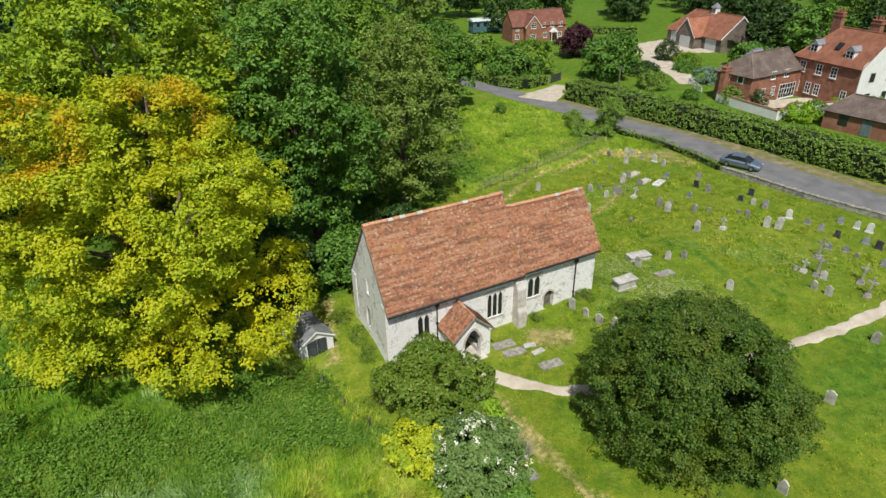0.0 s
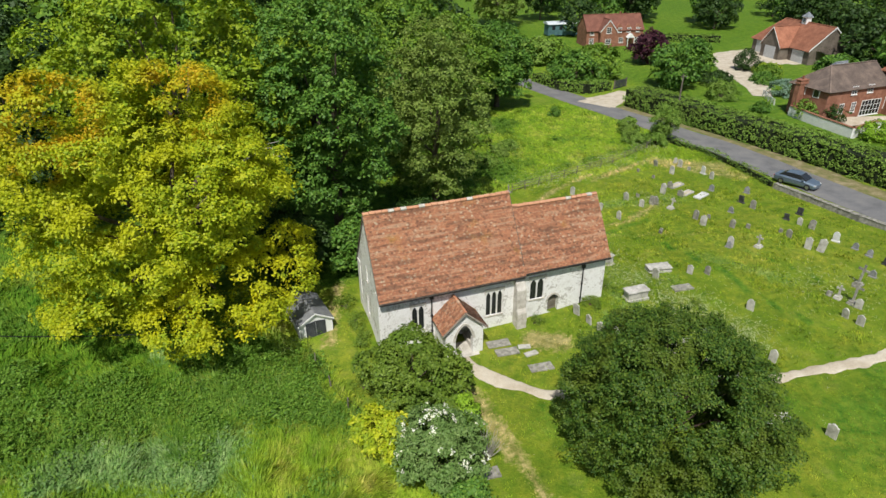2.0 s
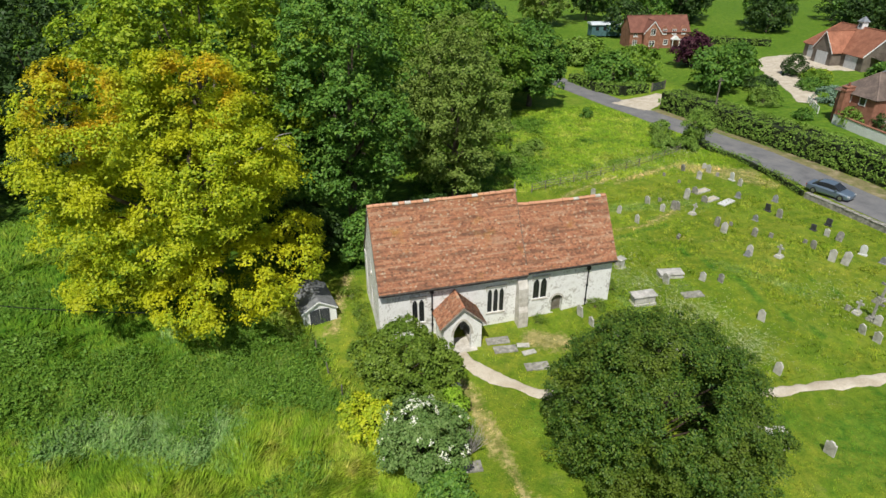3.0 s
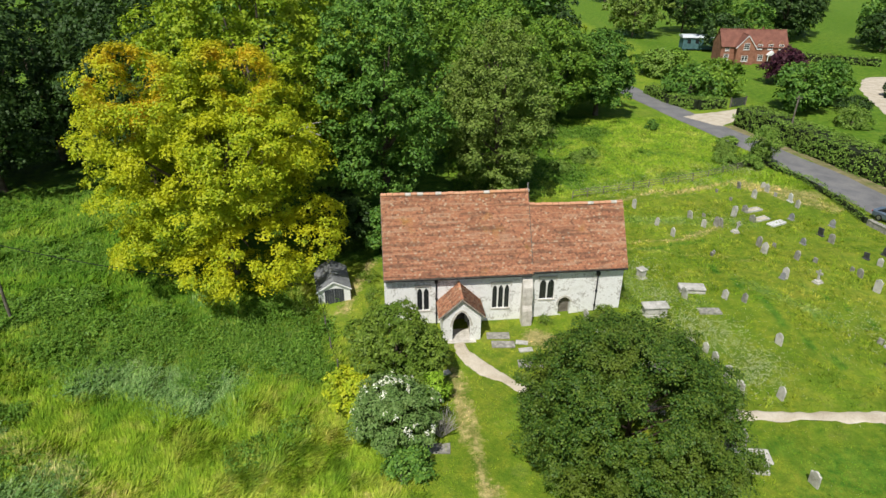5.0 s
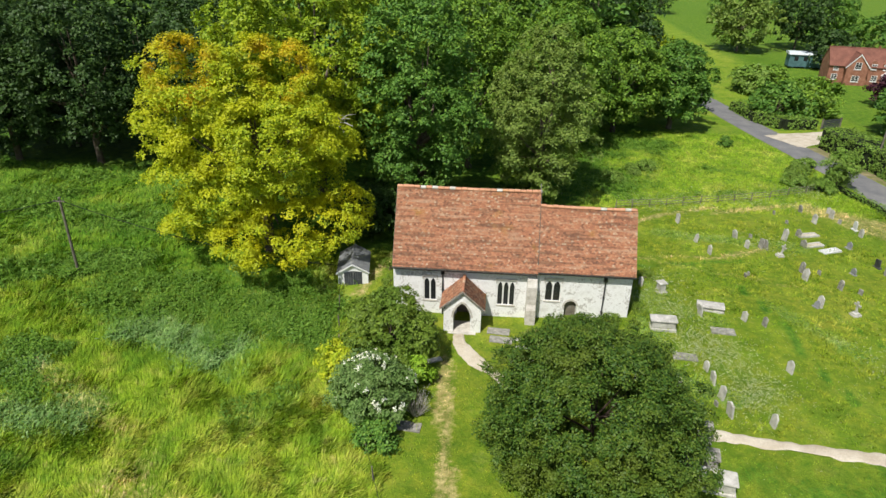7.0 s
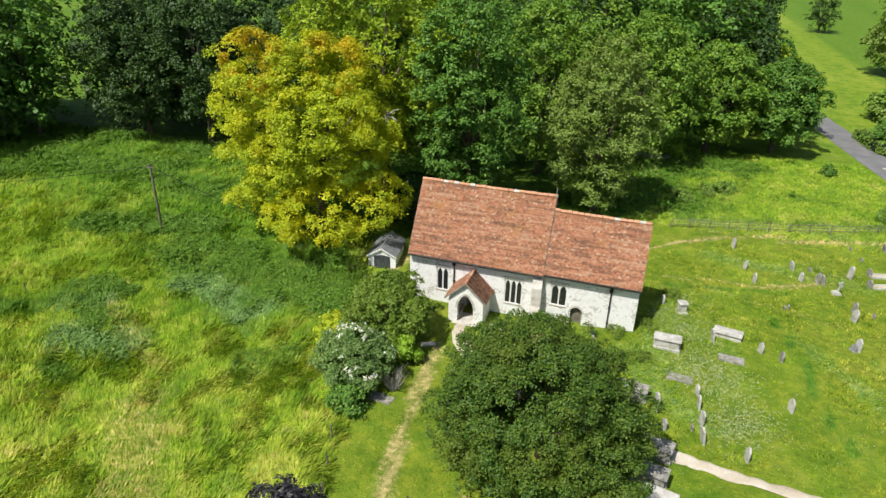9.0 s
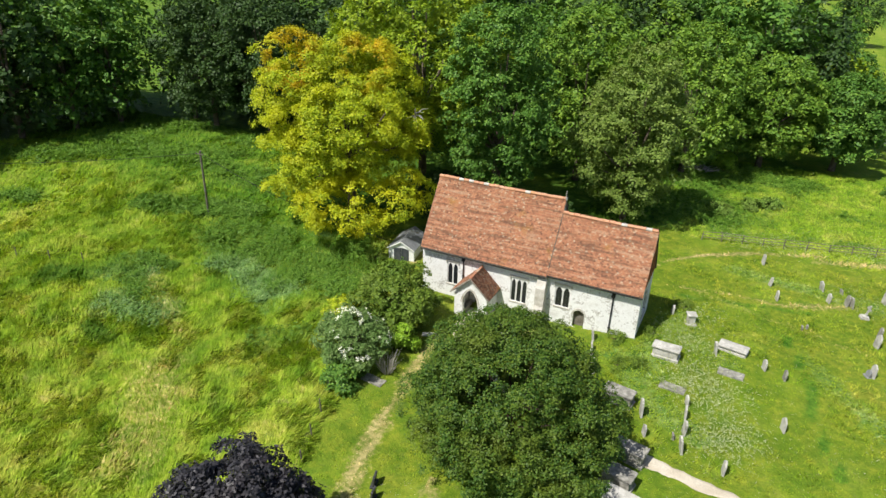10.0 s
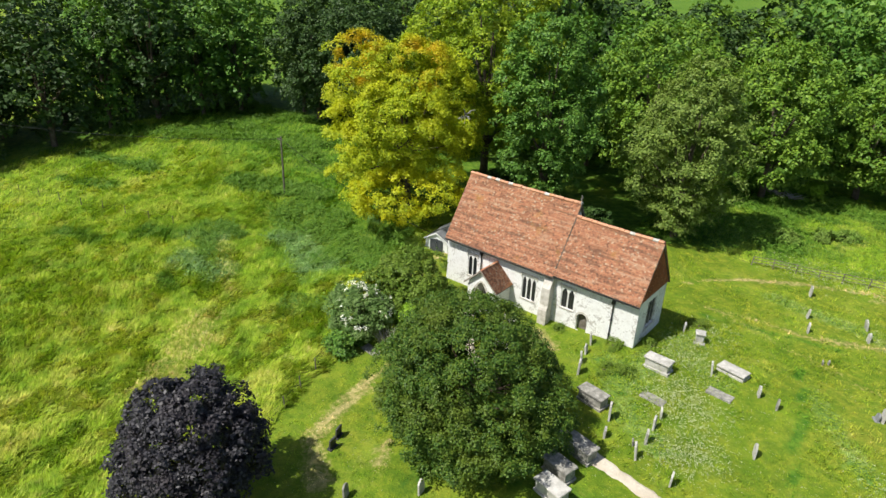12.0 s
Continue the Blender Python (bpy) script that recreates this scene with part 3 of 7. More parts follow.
ribbon("patio", [(72.5, 28), (78, 27.6), (84.5, 25.5), (84.0, 19)], [3.2, 4, 4.5, 3], GRAVEL, "pale paved terrace beside the brick house", "terrace", 0.3, 0.6, 0.1)
ribbon("path", [(5.3, -2.6), (5.7, -4.2), (6.9, -6.0), (9.2, -7.9), (13, -9.6), (17, -10.6), (21.5, -11.4), (27, -12.1), (33, -12.6), (40, -13), (52, -12)], [1.0, 0.95, 0.9, 0.9, 0.85, 0.85, 0.85, 0.9, 0.95, 1.0, 1.0],
       GRAVEL, "pale gravel path winding through the churchyard", "path", 0.04, 0.3, 0.28)


# ---- trees ----
def spray_leaves(rng, centres, normals, per, spread, size):
    """Leaves round each twig end: folded rhombs that face roughly outward."""
    n = len(centres) * per
    c = np.repeat(centres, per, 0)
    nn = np.repeat(normals, per, 0)
    r = rng.normal(size=(n, 3)) * spread
    r -= nn * np.sum(r * nn, 1)[:, None] * 0.6
    c = c + r
    k = nn * 0.8 + rng.normal(size=(n, 3)) * 0.42 + np.array([0, 0, 0.55])
    k /= np.linalg.norm(k, axis=1)[:, None]
    u = r + rng.normal(size=(n, 3)) * spread * 0.7
    u -= k * np.sum(u * k, 1)[:, None]
    u /= np.linalg.norm(u, axis=1)[:, None] + 1e-6
    w = np.cross(k, u)
    s = size * rng.uniform(0.65, 1.35, n)[:, None]
    base, tip = c - u * s * 0.5, c + u * s * 0.5 - k * s * 0.15
    a, b = c + w * s * 0.32 + k * s * 0.05, c - w * s * 0.32 + k * s * 0.05
    v = np.stack([base, a, tip, b], 1).reshape(-1, 3)
    return v, np.arange(n * 4).reshape(-1, 4)


def crown_points(rng, lobes, twigs, flat=0.8):
    """Twig ends on the skins of round lobes, those inside another lobe left out."""
    cs, ns = [], []
    area = np.array([l[3] ** 2 for l in lobes])
    for (x, y, z, r), k in zip(lobes, (twigs * area / area.sum()).astype(int)):
        d = rng.normal(size=(k, 3))
        d[:, 2] = d[:, 2] + 0.15
        d /= np.linalg.norm(d, axis=1)[:, None]
        q = np.array([x, y, z]) + d * r * np.array([1, 1, flat]) * rng.uniform(0.8, 1.08, k)[:, None]
        keep = np.ones(k, bool)
        for (x2, y2, z2, r2) in lobes:
            if (x2, y2, z2) != (x, y, z):
                keep &= np.linalg.norm((q - np.array([x2, y2, z2])) / np.array([1, 1, flat]), axis=1) > r2 * 0.8
        cs.append(q[keep])
        ns.append(d[keep])
    return np.concatenate(cs), np.concatenate(ns)


def clump_points(rng, lobes, twigs, clump, flat=0.8, shelf=0.55):
    """Twig ends gathered in leafy shelves that sit on the lobes, bare below, with dark gaps between."""
    area = sum(4 * math.pi * l[3] ** 2 for l in lobes)
    c, nrm = crown_points(rng, lobes, max(12, int(area / (math.pi * clump ** 2 * 1.2))), flat)
    k = max(3, round(twigs / max(1, len(c))))
    m = len(c) * k
    out = np.repeat(nrm, k, 0)
    d = out * 0.7 + rng.normal(size=(m, 3)) * 0.8 + np.array([0, 0, 0.35])
    d[:, 2] = np.where(d[:, 2] < -0.15, -0.3 * d[:, 2], d[:, 2])
    d /= np.linalg.norm(d, axis=1)[:, None]
    r = np.repeat(clump * rng.uniform(0.5, 1.45, len(c)), k) * rng.uniform(0.55, 1.08, m)
    droop = 0.25 * r * np.hypot(d[:, 0], d[:, 1])
    p = np.repeat(c, k, 0) + d * r[:, None] * np.array([1.1, 1.1, shelf])
    p[:, 2] -= droop
    return p, d


def make_lobes(rng, radius, z0, z1, count, lobe, wide_at=0.4, top=0.35):
    """Lobes over a crown whose outline swells to its widest at wide_at of its height."""
    out = []
    for i in range(count):
        t = (i + 0.5) / count
        a = i * 2.39996 + rng.uniform(-0.4, 0.4)
        prof = (0.55 + 0.45 * math.sin(math.pi * min(1, t / wide_at) / 2)) if t < wide_at else math.cos((t - wide_at) / (1 - wide_at) * math.pi / 2 * (1 - top * 0.5))
        lr = lobe * radius * rng.uniform(0.75, 1.2)
        d = max(0.0, radius * prof * rng.uniform(0.8, 1.16) - lr)
        out.append((d * math.cos(a), d * math.sin(a), z0 + (z1 - z0) * t * 0.97 + (0 if t < 0.9 else -lr * 0.4), lr))
    out.append((0, 0, z0 + (z1 - z0) * 0.45, radius * 0.62))
    out.append((0, 0, z0 + (z1 - z0) * 0.72, radius * 0.5))
    return out


def tree(name, label, at, height, radius, crown_base, leaf, twigs=1600, per=14, spread=0.33, size=0.34, count=26, lobe=0.34, seed=1, trunk=0.35,
         wide_at=0.4, top=0.35, lobes=None, flat=0.8, group="", category="tree", turn=0, bark=None, clump=0.0, tints=None, shelf=0.55):
    rng = np.random.default_rng(seed)
    root = thing(name, label, category, group, at=at, turn=turn)
    lobes = lobes or make_lobes(rng, radius, crown_base + 0.1 * height, height - 0.22 * radius, count, lobe, wide_at, top)
    c, nrm = clump_points(rng, lobes, twigs, clump or 0.34 + 0.09 * radius, flat, shelf)
    v, f = spray_leaves(rng, c, nrm, per, spread, size)
    attrs = {}
    for key, spots in (tints or {}).items():
        near = np.zeros(len(v))
        for x, y, z, r in spots:
            near = np.maximum(near, smooth01(r * 1.25, r * 0.6, np.linalg.norm(v - np.array([x, y, z]), axis=1)))
        attrs[key] = near
    crown = new("crown", array_mesh("crown", v, f, leaf, attrs))
    crown.parent = root
    bm = bmesh.new()
    fork = Vector((0, 0, crown_base + 0.25 * (height - crown_base)))
    rod(bm, (0, 0, -0.3), (0, 0, crown_base * 0.5), trunk * 1.25, trunk, 9)
    rod(bm, (0, 0, crown_base * 0.5 - 0.02), fork, trunk, trunk * 0.75, 9)
    for x, y, z, r in lobes[:: max(1, len(lobes) // 12)]:
        mid = fork.lerp(Vector((x, y, z)), 0.5) + Vector((0, 0, -0.2 * r))
        start = Vector((0, 0, min(fork.z, max(crown_base * 0.6, z - 1.5))))
        rod(bm, start, mid, trunk * 0.45, trunk * 0.28, 6)
        rod(bm, mid, mid.lerp(Vector((x, y, z)), 0.55), trunk * 0.28, trunk * 0.12, 6)
    part("trunk", bm, bark or BARK, root)
    return root


def spot(x, y, dz=0.0):
    return (x, y, ground(x, y) + dz)


ORANGE = [(-4.2, -2.6, 16.6, 3.0), (2.6, -0.6, 16.6, 2.8), (-6.2, -0.5, 13.6, 1.8)]
SKIRT = [(3.4, -5.4, 4.3, 3.3), (6.4, -2.9, 4.4, 2.7), (0.4, -5.2, 3.6, 2.4), (7.8, -1.6, 5.6, 2.0)]
yellow_lobes = [l for l in make_lobes(np.random.default_rng(5), 8.5, 3.0, 18.4, 52, 0.25, 0.62, 0.3) if l[2] > 7.5 or l[0] < -1.5]
yellow_lobes += ORANGE + SKIRT + [(5.4, -4.4, 12.6, 2.6), (2.2, -5.6, 11.4, 2.3), (-4.6, -2.4, 10.6, 2.8), (-6.4, -1.0, 7.4, 2.2), (-4.6, -3.4, 4.2, 2.4), (-6.8, 0.6, 3.2, 2.2), (-1.4, -5.0, 7.8, 2.0)]
tree("deciduous_tree", "big golden-green maple with orange-tinted upper leaves", spot(-12.9, 8.2), 21, 8.8, 2.5, LEAF_YELLOW, 14000, 11, 0.2, 0.205, lobes=yellow_lobes, seed=3, trunk=0.5, clump=0.8, tints={"orange": ORANGE, "yellow": SKIRT})
tree("deciduous_tree", "tall lime-green tree with dense summer foliage", spot(-11, 20), 29, 10, 4, LEAF_LIME, 7500, 8, 0.22, 0.32, 42, 0.29, seed=4, trunk=0.5, clump=1.0)
tree("deciduous_tree", "tall bright mid-green tree behind the church", spot(0.3, 14.8), 23, 5.4, 3, LEAF_GREEN, 5600, 8, 0.2, 0.28, 40, 0.32, seed=5, trunk=0.45, wide_at=0.35, top=0.7, clump=0.8)
tree("deciduous_tree", "grey-green broad tree behind the chancel", spot(12.2, 23.0), 19.6, 5.8, 0.2, LEAF_GREY, 6600, 8, 0.2, 0.24, 46, 0.29, seed=6, trunk=0.4, wide_at=0.4, top=0.5, clump=0.7)
rng = np.random.default_rng(71)
yew_lobes = []
for i in range(120):
    t = (i + 0.5) / 120
    a = i * 2.39996
    d = 5.6 * (1 - t ** 2.4) ** 0.62 * rng.uniform(0.84, 1.1) * (0.8 + 0.2 * min(1, t / 0.3))
    yew_lobes.append((d * math.cos(a) + 0.2 - 1.2 * t * t, d * math.sin(a) * (0.8 if math.sin(a) > 0 and math.cos(a) > 0 else 1.0) + 0.4 * t * t, 0.9 + 7.2 * t + rng.uniform(-0.45, 0.55), rng.uniform(0.6, 1.25)))
for i in range(70):
    t = rng.uniform(0.05, 0.95)
    a = rng.uniform(0, 2 * math.pi)
    d = 6.0 * (1 - t ** 2.4) ** 0.62 * rng.uniform(0.95, 1.06) * (0.8 + 0.2 * min(1, t / 0.3))
    yew_lobes.append((d * math.cos(a) + 0.2 - 1.2 * t * t, d * math.sin(a) * (0.8 if math.sin(a) > 0 and math.cos(a) > 0 else 1.0) + 0.4 * t * t, 0.9 + 7.4 * t, rng.uniform(0.35, 0.6)))
yew_lobes += [(0.3, -4.5, 4.6, 1.1), (-0.3, -4.0, 5.5, 1.0), (0.3, -4.9, 3.6, 1.1), (-0.8, -4.7, 4.1, 1.0), (-0.1, -0.4, 4.4, 4.2), (0, -0.4, 2.8, 4.3), (-0.6, 0.3, 5.6, 2.4), (-0.8, 0.4, 7.7, 1.3), (0.4, -1.4, 7.2, 1.3), (1.3, 0.6, 7.0, 1.3), (-2.1, -0.8, 7.0, 1.3), (-2.0, 1.6, 7.0, 1.3), (-0.6, -2.6, 6.6, 1.2), (1.4, -2.2, 6.4, 1.3), (0.9, -3.2, 5.6, 1.3), (2.4, -1.2, 6.2, 1.3), (-1.6, -3.4, 5.4, 1.2)]
tree("yew_tree", "broad dense dark yew beside the gravel path", spot(13.7, -13.9), 9, 6.6, 1.2, LEAF_YEW, 17000, 10, 0.15, 0.135, lobes=yew_lobes, seed=7, trunk=0.16, flat=0.85, clump=0.5, bark=YEW_BARK)
copper_lobes = make_lobes(np.random.default_rng(8), 4.2, 1.8, 7.9, 46, 0.28, 0.4, 0.5) + [(0.3, 0.2, 7.6, 1.2), (-1.0, -0.6, 7.3, 1.1), (1.2, -0.5, 6.9, 1.2), (-0.4, 1.0, 7.0, 1.1), (-2.6, -0.6, 5.6, 1.2)]
tree("copper_tree", "dark purple-leaved tree at the edge of the field", spot(6.3, -28.6), 9.1, 4.35, 1.2, LEAF_PURPLE, 5600, 8, 0.15, 0.2, lobes=copper_lobes, seed=8, trunk=0.25, clump=0.5)
# trees behind the church
for i, (x, y, h, r, leaf, words) in enumerate((
        (4, 33, 22, 7.5, LEAF_CHESTNUT, "broad bright green chestnut behind the church"), (15.5, 43, 20, 7.5, LEAF_CHESTNUT, "broad bright green chestnut at the meadow's edge"),
        (24.5, 51, 16, 6.5, LEAF_CHESTNUT, "bright green chestnut with drooping lower boughs"), (33.5, 54.5, 13.5, 5.6, LEAF_GREEN, "dark round chestnut with pale flower candles beside the lane"),
        (-26, 30, 23, 7.5, LEAF_DARK, "dark tall woodland tree at the field's edge"), (-42, 29, 23, 8.2, LEAF_DARK, "dark dense woodland tree at the field's corner"),
        (-52, 28, 22, 7.5, LEAF_DARK, "dark woodland tree with boughs down to the grass"))):
    tree("deciduous_tree", words, spot(x, y), h, r, 1.5, leaf, 3300, 8, 0.27, 0.38, 38, 0.3, seed=40 + i, trunk=0.4, top=0.45, clump=0.95)

# the wood behind: a few kinds of tree, repeated with other turns and sizes
wood_kinds = []
for i, (leaf, words) in enumerate(((LEAF_GREEN, "mid-green woodland tree"), (LEAF_DARK, "dark green woodland tree"), (LEAF_CHESTNUT, "bright green woodland tree"), (LEAF_DARK, "dense dark woodland tree"), (LEAF_GREEN, "tall green woodland tree"))):
    wood_kinds.append(tree("deciduous_tree", words + " in the wood", spot(-20 + 8 * i, 66 + 3 * i), 21 + i % 3, 6.6, 0.3, leaf, 500, 8, 0.42, 0.68, 34, 0.3, seed=60 + i, trunk=0.4, clump=1.5, group="trees of the wood"))
edge = [(-78, -40), (-73, -20), (-71, -2), (-67, 12), (-62, 24), (-52, 30), (-43, 36), (-30, 37), (-18, 33), (-8, 35), (2, 44), (8, 54), (20, 62), (32, 66)]
rng_w = random.Random(17)
for row in range(3):
    for (ax, ay), (bx, by) in zip(edge, edge[1:]):
        ln = math.hypot(bx - ax, by - ay)
        ox, oy = -(by - ay) / ln, (bx - ax) / ln
        n = max(1, round(ln / 8.0))
        for k in range(n):
            t = (k + 0.5 + 0.5 * (row % 2)) / n
            off = 3 + row * 8.5 + rng_w.uniform(-1.5, 1.5)
            x, y = ax + (bx - ax) * t + ox * off, ay + (by - ay) * t + oy * off
            sc = rng_w.uniform(0.85, 1.15) * (1.0 + 0.06 * row)
            kind = rng_w.choice(wood_kinds if x > -28 else wood_kinds[1:2] * 2 + wood_kinds[3:])
            copy_thing(kind, pose(x, y, ground(x, y) - 0.1, 0, 0, rng_w.uniform(0, 360)) @ Matrix.Diagonal((sc, sc, sc * rng_w.uniform(0.92, 1.1), 1)))

# shrubs and small trees round the church
def shrub(label, x, y, h, r, leaf, twigs=500, per=12, spread=0.16, size=0.2, seed=1, count=16, name="shrub", lobe=0.42, group=""):
    return tree(name, label, spot(x, y), h, r, 0.15 * h, leaf, twigs, per, spread, size, count, lobe, seed, 0.05 + 0.03 * r, 0.45, 0.4, category="shrub", group=group)


tree("small_tree", "rounded green elder tree in front of the porch", spot(0.7, -5.6), 5.4, 3.3, 0.4, LEAF_ELDER, 3200, 8, 0.13, 0.19, 34, 0.32, seed=81, trunk=0.14, clump=0.42)
shrub("golden-leaved shrub beside the elder", -1.9, -8.6, 3.4, 1.6, LEAF_GOLD, 700, seed=82)
shrub("yellow-green shrub beside the grass path", 2.9, -8.2, 2.0, 0.95, LEAF_GOLDGREEN, 300, seed=83)
white = tree("shrub", "white-flowering elder shrub over the field fence", spot(0.2, -11.2), 4.6, 2.6, 0.1, LEAF_ELDER_PALE, 2600, 8, 0.12, 0.16, 26, 0.36, seed=84, trunk=0.1, category="shrub", clump=0.36)
rng = np.random.default_rng(85)
lob = make_lobes(np.random.default_rng(84), 2.6, 0.56, 4.03, 26, 0.36, 0.4, 0.35)
c, nn = crown_points(rng, lob, 700, 0.8)
keep = (lumps(c[:, 0] * 2, c[:, 1] * 2 + c[:, 2], 1.0, 0.4) > -0.05) & (nn[:, 2] > -0.3)
v, f = spray_leaves(rng, (c + nn * 0.22)[keep], nn[keep], 14, 0.085, 0.115)
ob = new("blossom", array_mesh("blossom", v, f, PETALS))
ob.parent = white
ob["label"] = "white flower heads"
shrub("low green bramble at the fence", 1.3, -13.6, 1.6, 1.2, LEAF_GREEN, 300, seed=86)
shrub("leafy undergrowth below the tall trees", -4.5, 12.5, 5.5, 3.0, LEAF_DARK, 900, 12, 0.26, 0.3, seed=87)
shrub("leafy undergrowth behind the church", 1.5, 11.0, 5.0, 2.6, LEAF_GREEN, 800, 12, 0.26, 0.3, seed=88)
shrub("dark undergrowth behind the nave", 6.5, 13.5, 4.5, 2.8, LEAF_DARK, 700, 12, 0.26, 0.3, seed=89)
shrub("bright green bush at the wood's edge", 20.6, 47.6, 2.2, 1.3, LEAF_GOLDGREEN, 350, seed=90)
shrub("small bush standing in the meadow", 39.2, 46.4, 1.3, 0.7, LEAF_GREEN, 160, seed=91)
tree("sapling", "thin young ash sapling beside the lane", spot(47.2, 30.6), 5.2, 1.7, 0.6, LEAF_HEDGE, 520, 10, 0.18, 0.2, 18, 0.36, seed=92, trunk=0.06, category="tree")
for i, (x, y, h, r) in enumerate(((45.2, 29.6, 1.3, 1.3), (43, 31.5, 1.2, 1.4), (48.6, 33, 1.2, 1.0), (24.5, 33.5, 0.9, 1.3), (26.5, 35.0, 0.8, 1.2), (21.5, 30.5, 0.9, 1.2), (44.5, 34.5, 1.3, 1.6), (46.5, 38, 1.1, 1.2))):
    shrub("tall weeds and bramble in rough grass", x, y, h, r, LEAF_HEDGE, 220, seed=100 + i, group="rough weeds")
for i, (x, y, h, r) in enumerate(((12.0, -0.6, 0.25, 0.6), (16.8, -0.5, 0.3, 0.6), (-1.0, 1.6, 0.45, 0.7), (-1.0, 3.6, 0.5, 0.8), (-1.3, 5.6, 0.8, 1.0),
                                  (19.2, 1.2, 0.4, 0.7), (20.8, 6.6, 0.35, 0.8), (19.0, -3.0, 0.3, 0.7), (17.7, -3.4, 0.3, 0.7), (-2.0, -3.0, 0.8, 1.0), (-6.4, 2.4, 0.9, 1.3))):
    shrub("knee-high green weeds at the church's foot", x, y, h, r, LEAF_ELDER, 150, 8, 0.14, 0.1, seed=130 + i, count=9, name="weed_clump", group="weeds round the church")
bm = bmesh.new()
rng_w = random.Random(3)
for i in range(60):
    a, t = rng_w.uniform(0, 6.28), rng_w.uniform(0.3, 1.0)
    p = Vector((0.25 * math.cos(a), 0.25 * math.sin(a), 0))
    q = Vector((1.0 * t * math.cos(a), 1.0 * t * math.sin(a), rng_w.uniform(0.6, 1.7)))
    rod(bm, p, q, 0.02, 0.008, 4)
    rod(bm, p.lerp(q, 0.6), q + Vector((rng_w.uniform(-0.4, 0.4), rng_w.uniform(-0.4, 0.4), 0.2)), 0.01, 0.005, 3)
ob = tagged(part("dead_bush", bm, DEAD_WOOD), "bare grey twiggy bush beside the path", "shrub")
ob.matrix_basis = pose(*spot(3.2, -11.2))
bm = bmesh.new()
for i in range(46):
    a = rng_w.uniform(-0.6, 0.6) + (math.pi if i % 2 else 0)
    p = Vector((rng_w.uniform(-1.6, 1.6), rng_w.uniform(-0.7, 0.7), rng_w.uniform(0.0, 0.3)))
    rod(bm, p, p + Vector((1.1 * math.cos(a), 1.1 * math.sin(a), rng_w.uniform(0.1, 0.8))), 0.05, 0.02, 5)
ob = tagged(part("brushwood_pile", bm, DEAD_WOOD), "heap of grey cut branches at the wood's edge", "branches")
ob.matrix_basis = pose(*spot(17.8, 45.0))
# dead limb on the big tree's side
bm = bmesh.new()
base = Vector((-6.2, 9.6, 11.8))
for i in range(9):
    q = base + Vector((rng_w.uniform(0.6, 2.4), rng_w.uniform(-2.2, -0.4), rng_w.uniform(-0.6, 1.4)))
    rod(bm, base, base.lerp(q, 0.6), 0.07, 0.05, 5)
    rod(bm, base.lerp(q, 0.6), q + Vector((0.2, -0.3, -0.2)), 0.05, 0.015, 5)
rod(bm, (-9.5, 10, 10), base, 0.14, 0.08, 6)
tagged(part("dead_branch", bm, DEAD_WOOD), "bare grey dead branch among golden leaves", "branch")


# ---- hedges, walls and fences ----
def hedge(label, line, width, height, leaf, per_m=26, size=0.2, seed=1, wild=0.15):
    """A clipped hedge: a solid core coloured as the inner shade, and a skin of leaves."""
    rng = np.random.default_rng(seed)
    root = thing("hedge", label, "hedge", at=(line[0][0], line[0][1], 0))
    o = np.array([line[0][0], line[0][1], 0.0])
    cs, ns = [], []
    bm = bmesh.new()
    for a, b in zip(line, line[1:]):
        a, b = np.array(a, float), np.array(b, float)
        ln = np.linalg.norm(b - a)
        d = (b - a) / ln
        s = np.array([-d[1], d[0]])
        n = int(ln * per_m * (width + 2 * height) / 5)
        t, u = rng.uniform(0, ln, n), rng.uniform(0, 2 * height + width, n)
        side = np.where(u < height, -1, np.where(u < 2 * height, 1, 0))
        w = np.where(side == 0, (u - 2 * height) - width / 2, side * width / 2)
        z = np.where(side == 0, height, np.where(u < height, u, u - height))
        p = a + d * t[:, None] + s * w[:, None]
        bump = wild * lumps(t, z * 2 + w, 0.8, seed)
        nrm = np.stack([s[0] * side, s[1] * side, (side == 0).astype(float)], 1)
        q = np.column_stack([p, gz(p[:, 0], p[:, 1]) + z]) + nrm * bump[:, None]
        cs.append(q - o)
        ns.append(nrm)
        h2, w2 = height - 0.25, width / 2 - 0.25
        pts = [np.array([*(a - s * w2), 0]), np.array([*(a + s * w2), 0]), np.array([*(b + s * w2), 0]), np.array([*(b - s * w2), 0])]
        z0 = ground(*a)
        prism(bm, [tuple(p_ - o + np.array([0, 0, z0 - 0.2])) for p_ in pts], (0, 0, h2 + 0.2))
    # near-black block: shade between the leaves, put into the colour
    part("shade_core", bm, plain("hedge_inner_shade", (0.012, 0.018, 0.006), (0.02, 0.03, 0.01), (0.03, 0.045, 0.014), 0.95), root)
    v, f = spray_leaves(rng, np.concatenate(cs), np.concatenate(ns), 8, 0.14, size)
    ob = new("leaves", array_mesh("leaves", v, f, leaf))
    ob.parent = root
    return root


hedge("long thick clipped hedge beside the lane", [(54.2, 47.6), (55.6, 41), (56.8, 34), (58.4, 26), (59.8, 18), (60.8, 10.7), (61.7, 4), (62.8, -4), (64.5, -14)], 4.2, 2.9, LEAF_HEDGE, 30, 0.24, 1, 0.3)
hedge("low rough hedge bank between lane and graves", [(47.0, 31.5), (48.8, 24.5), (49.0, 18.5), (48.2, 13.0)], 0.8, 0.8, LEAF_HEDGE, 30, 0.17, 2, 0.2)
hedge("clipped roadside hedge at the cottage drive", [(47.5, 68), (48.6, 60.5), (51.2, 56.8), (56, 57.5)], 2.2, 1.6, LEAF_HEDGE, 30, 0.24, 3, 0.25)

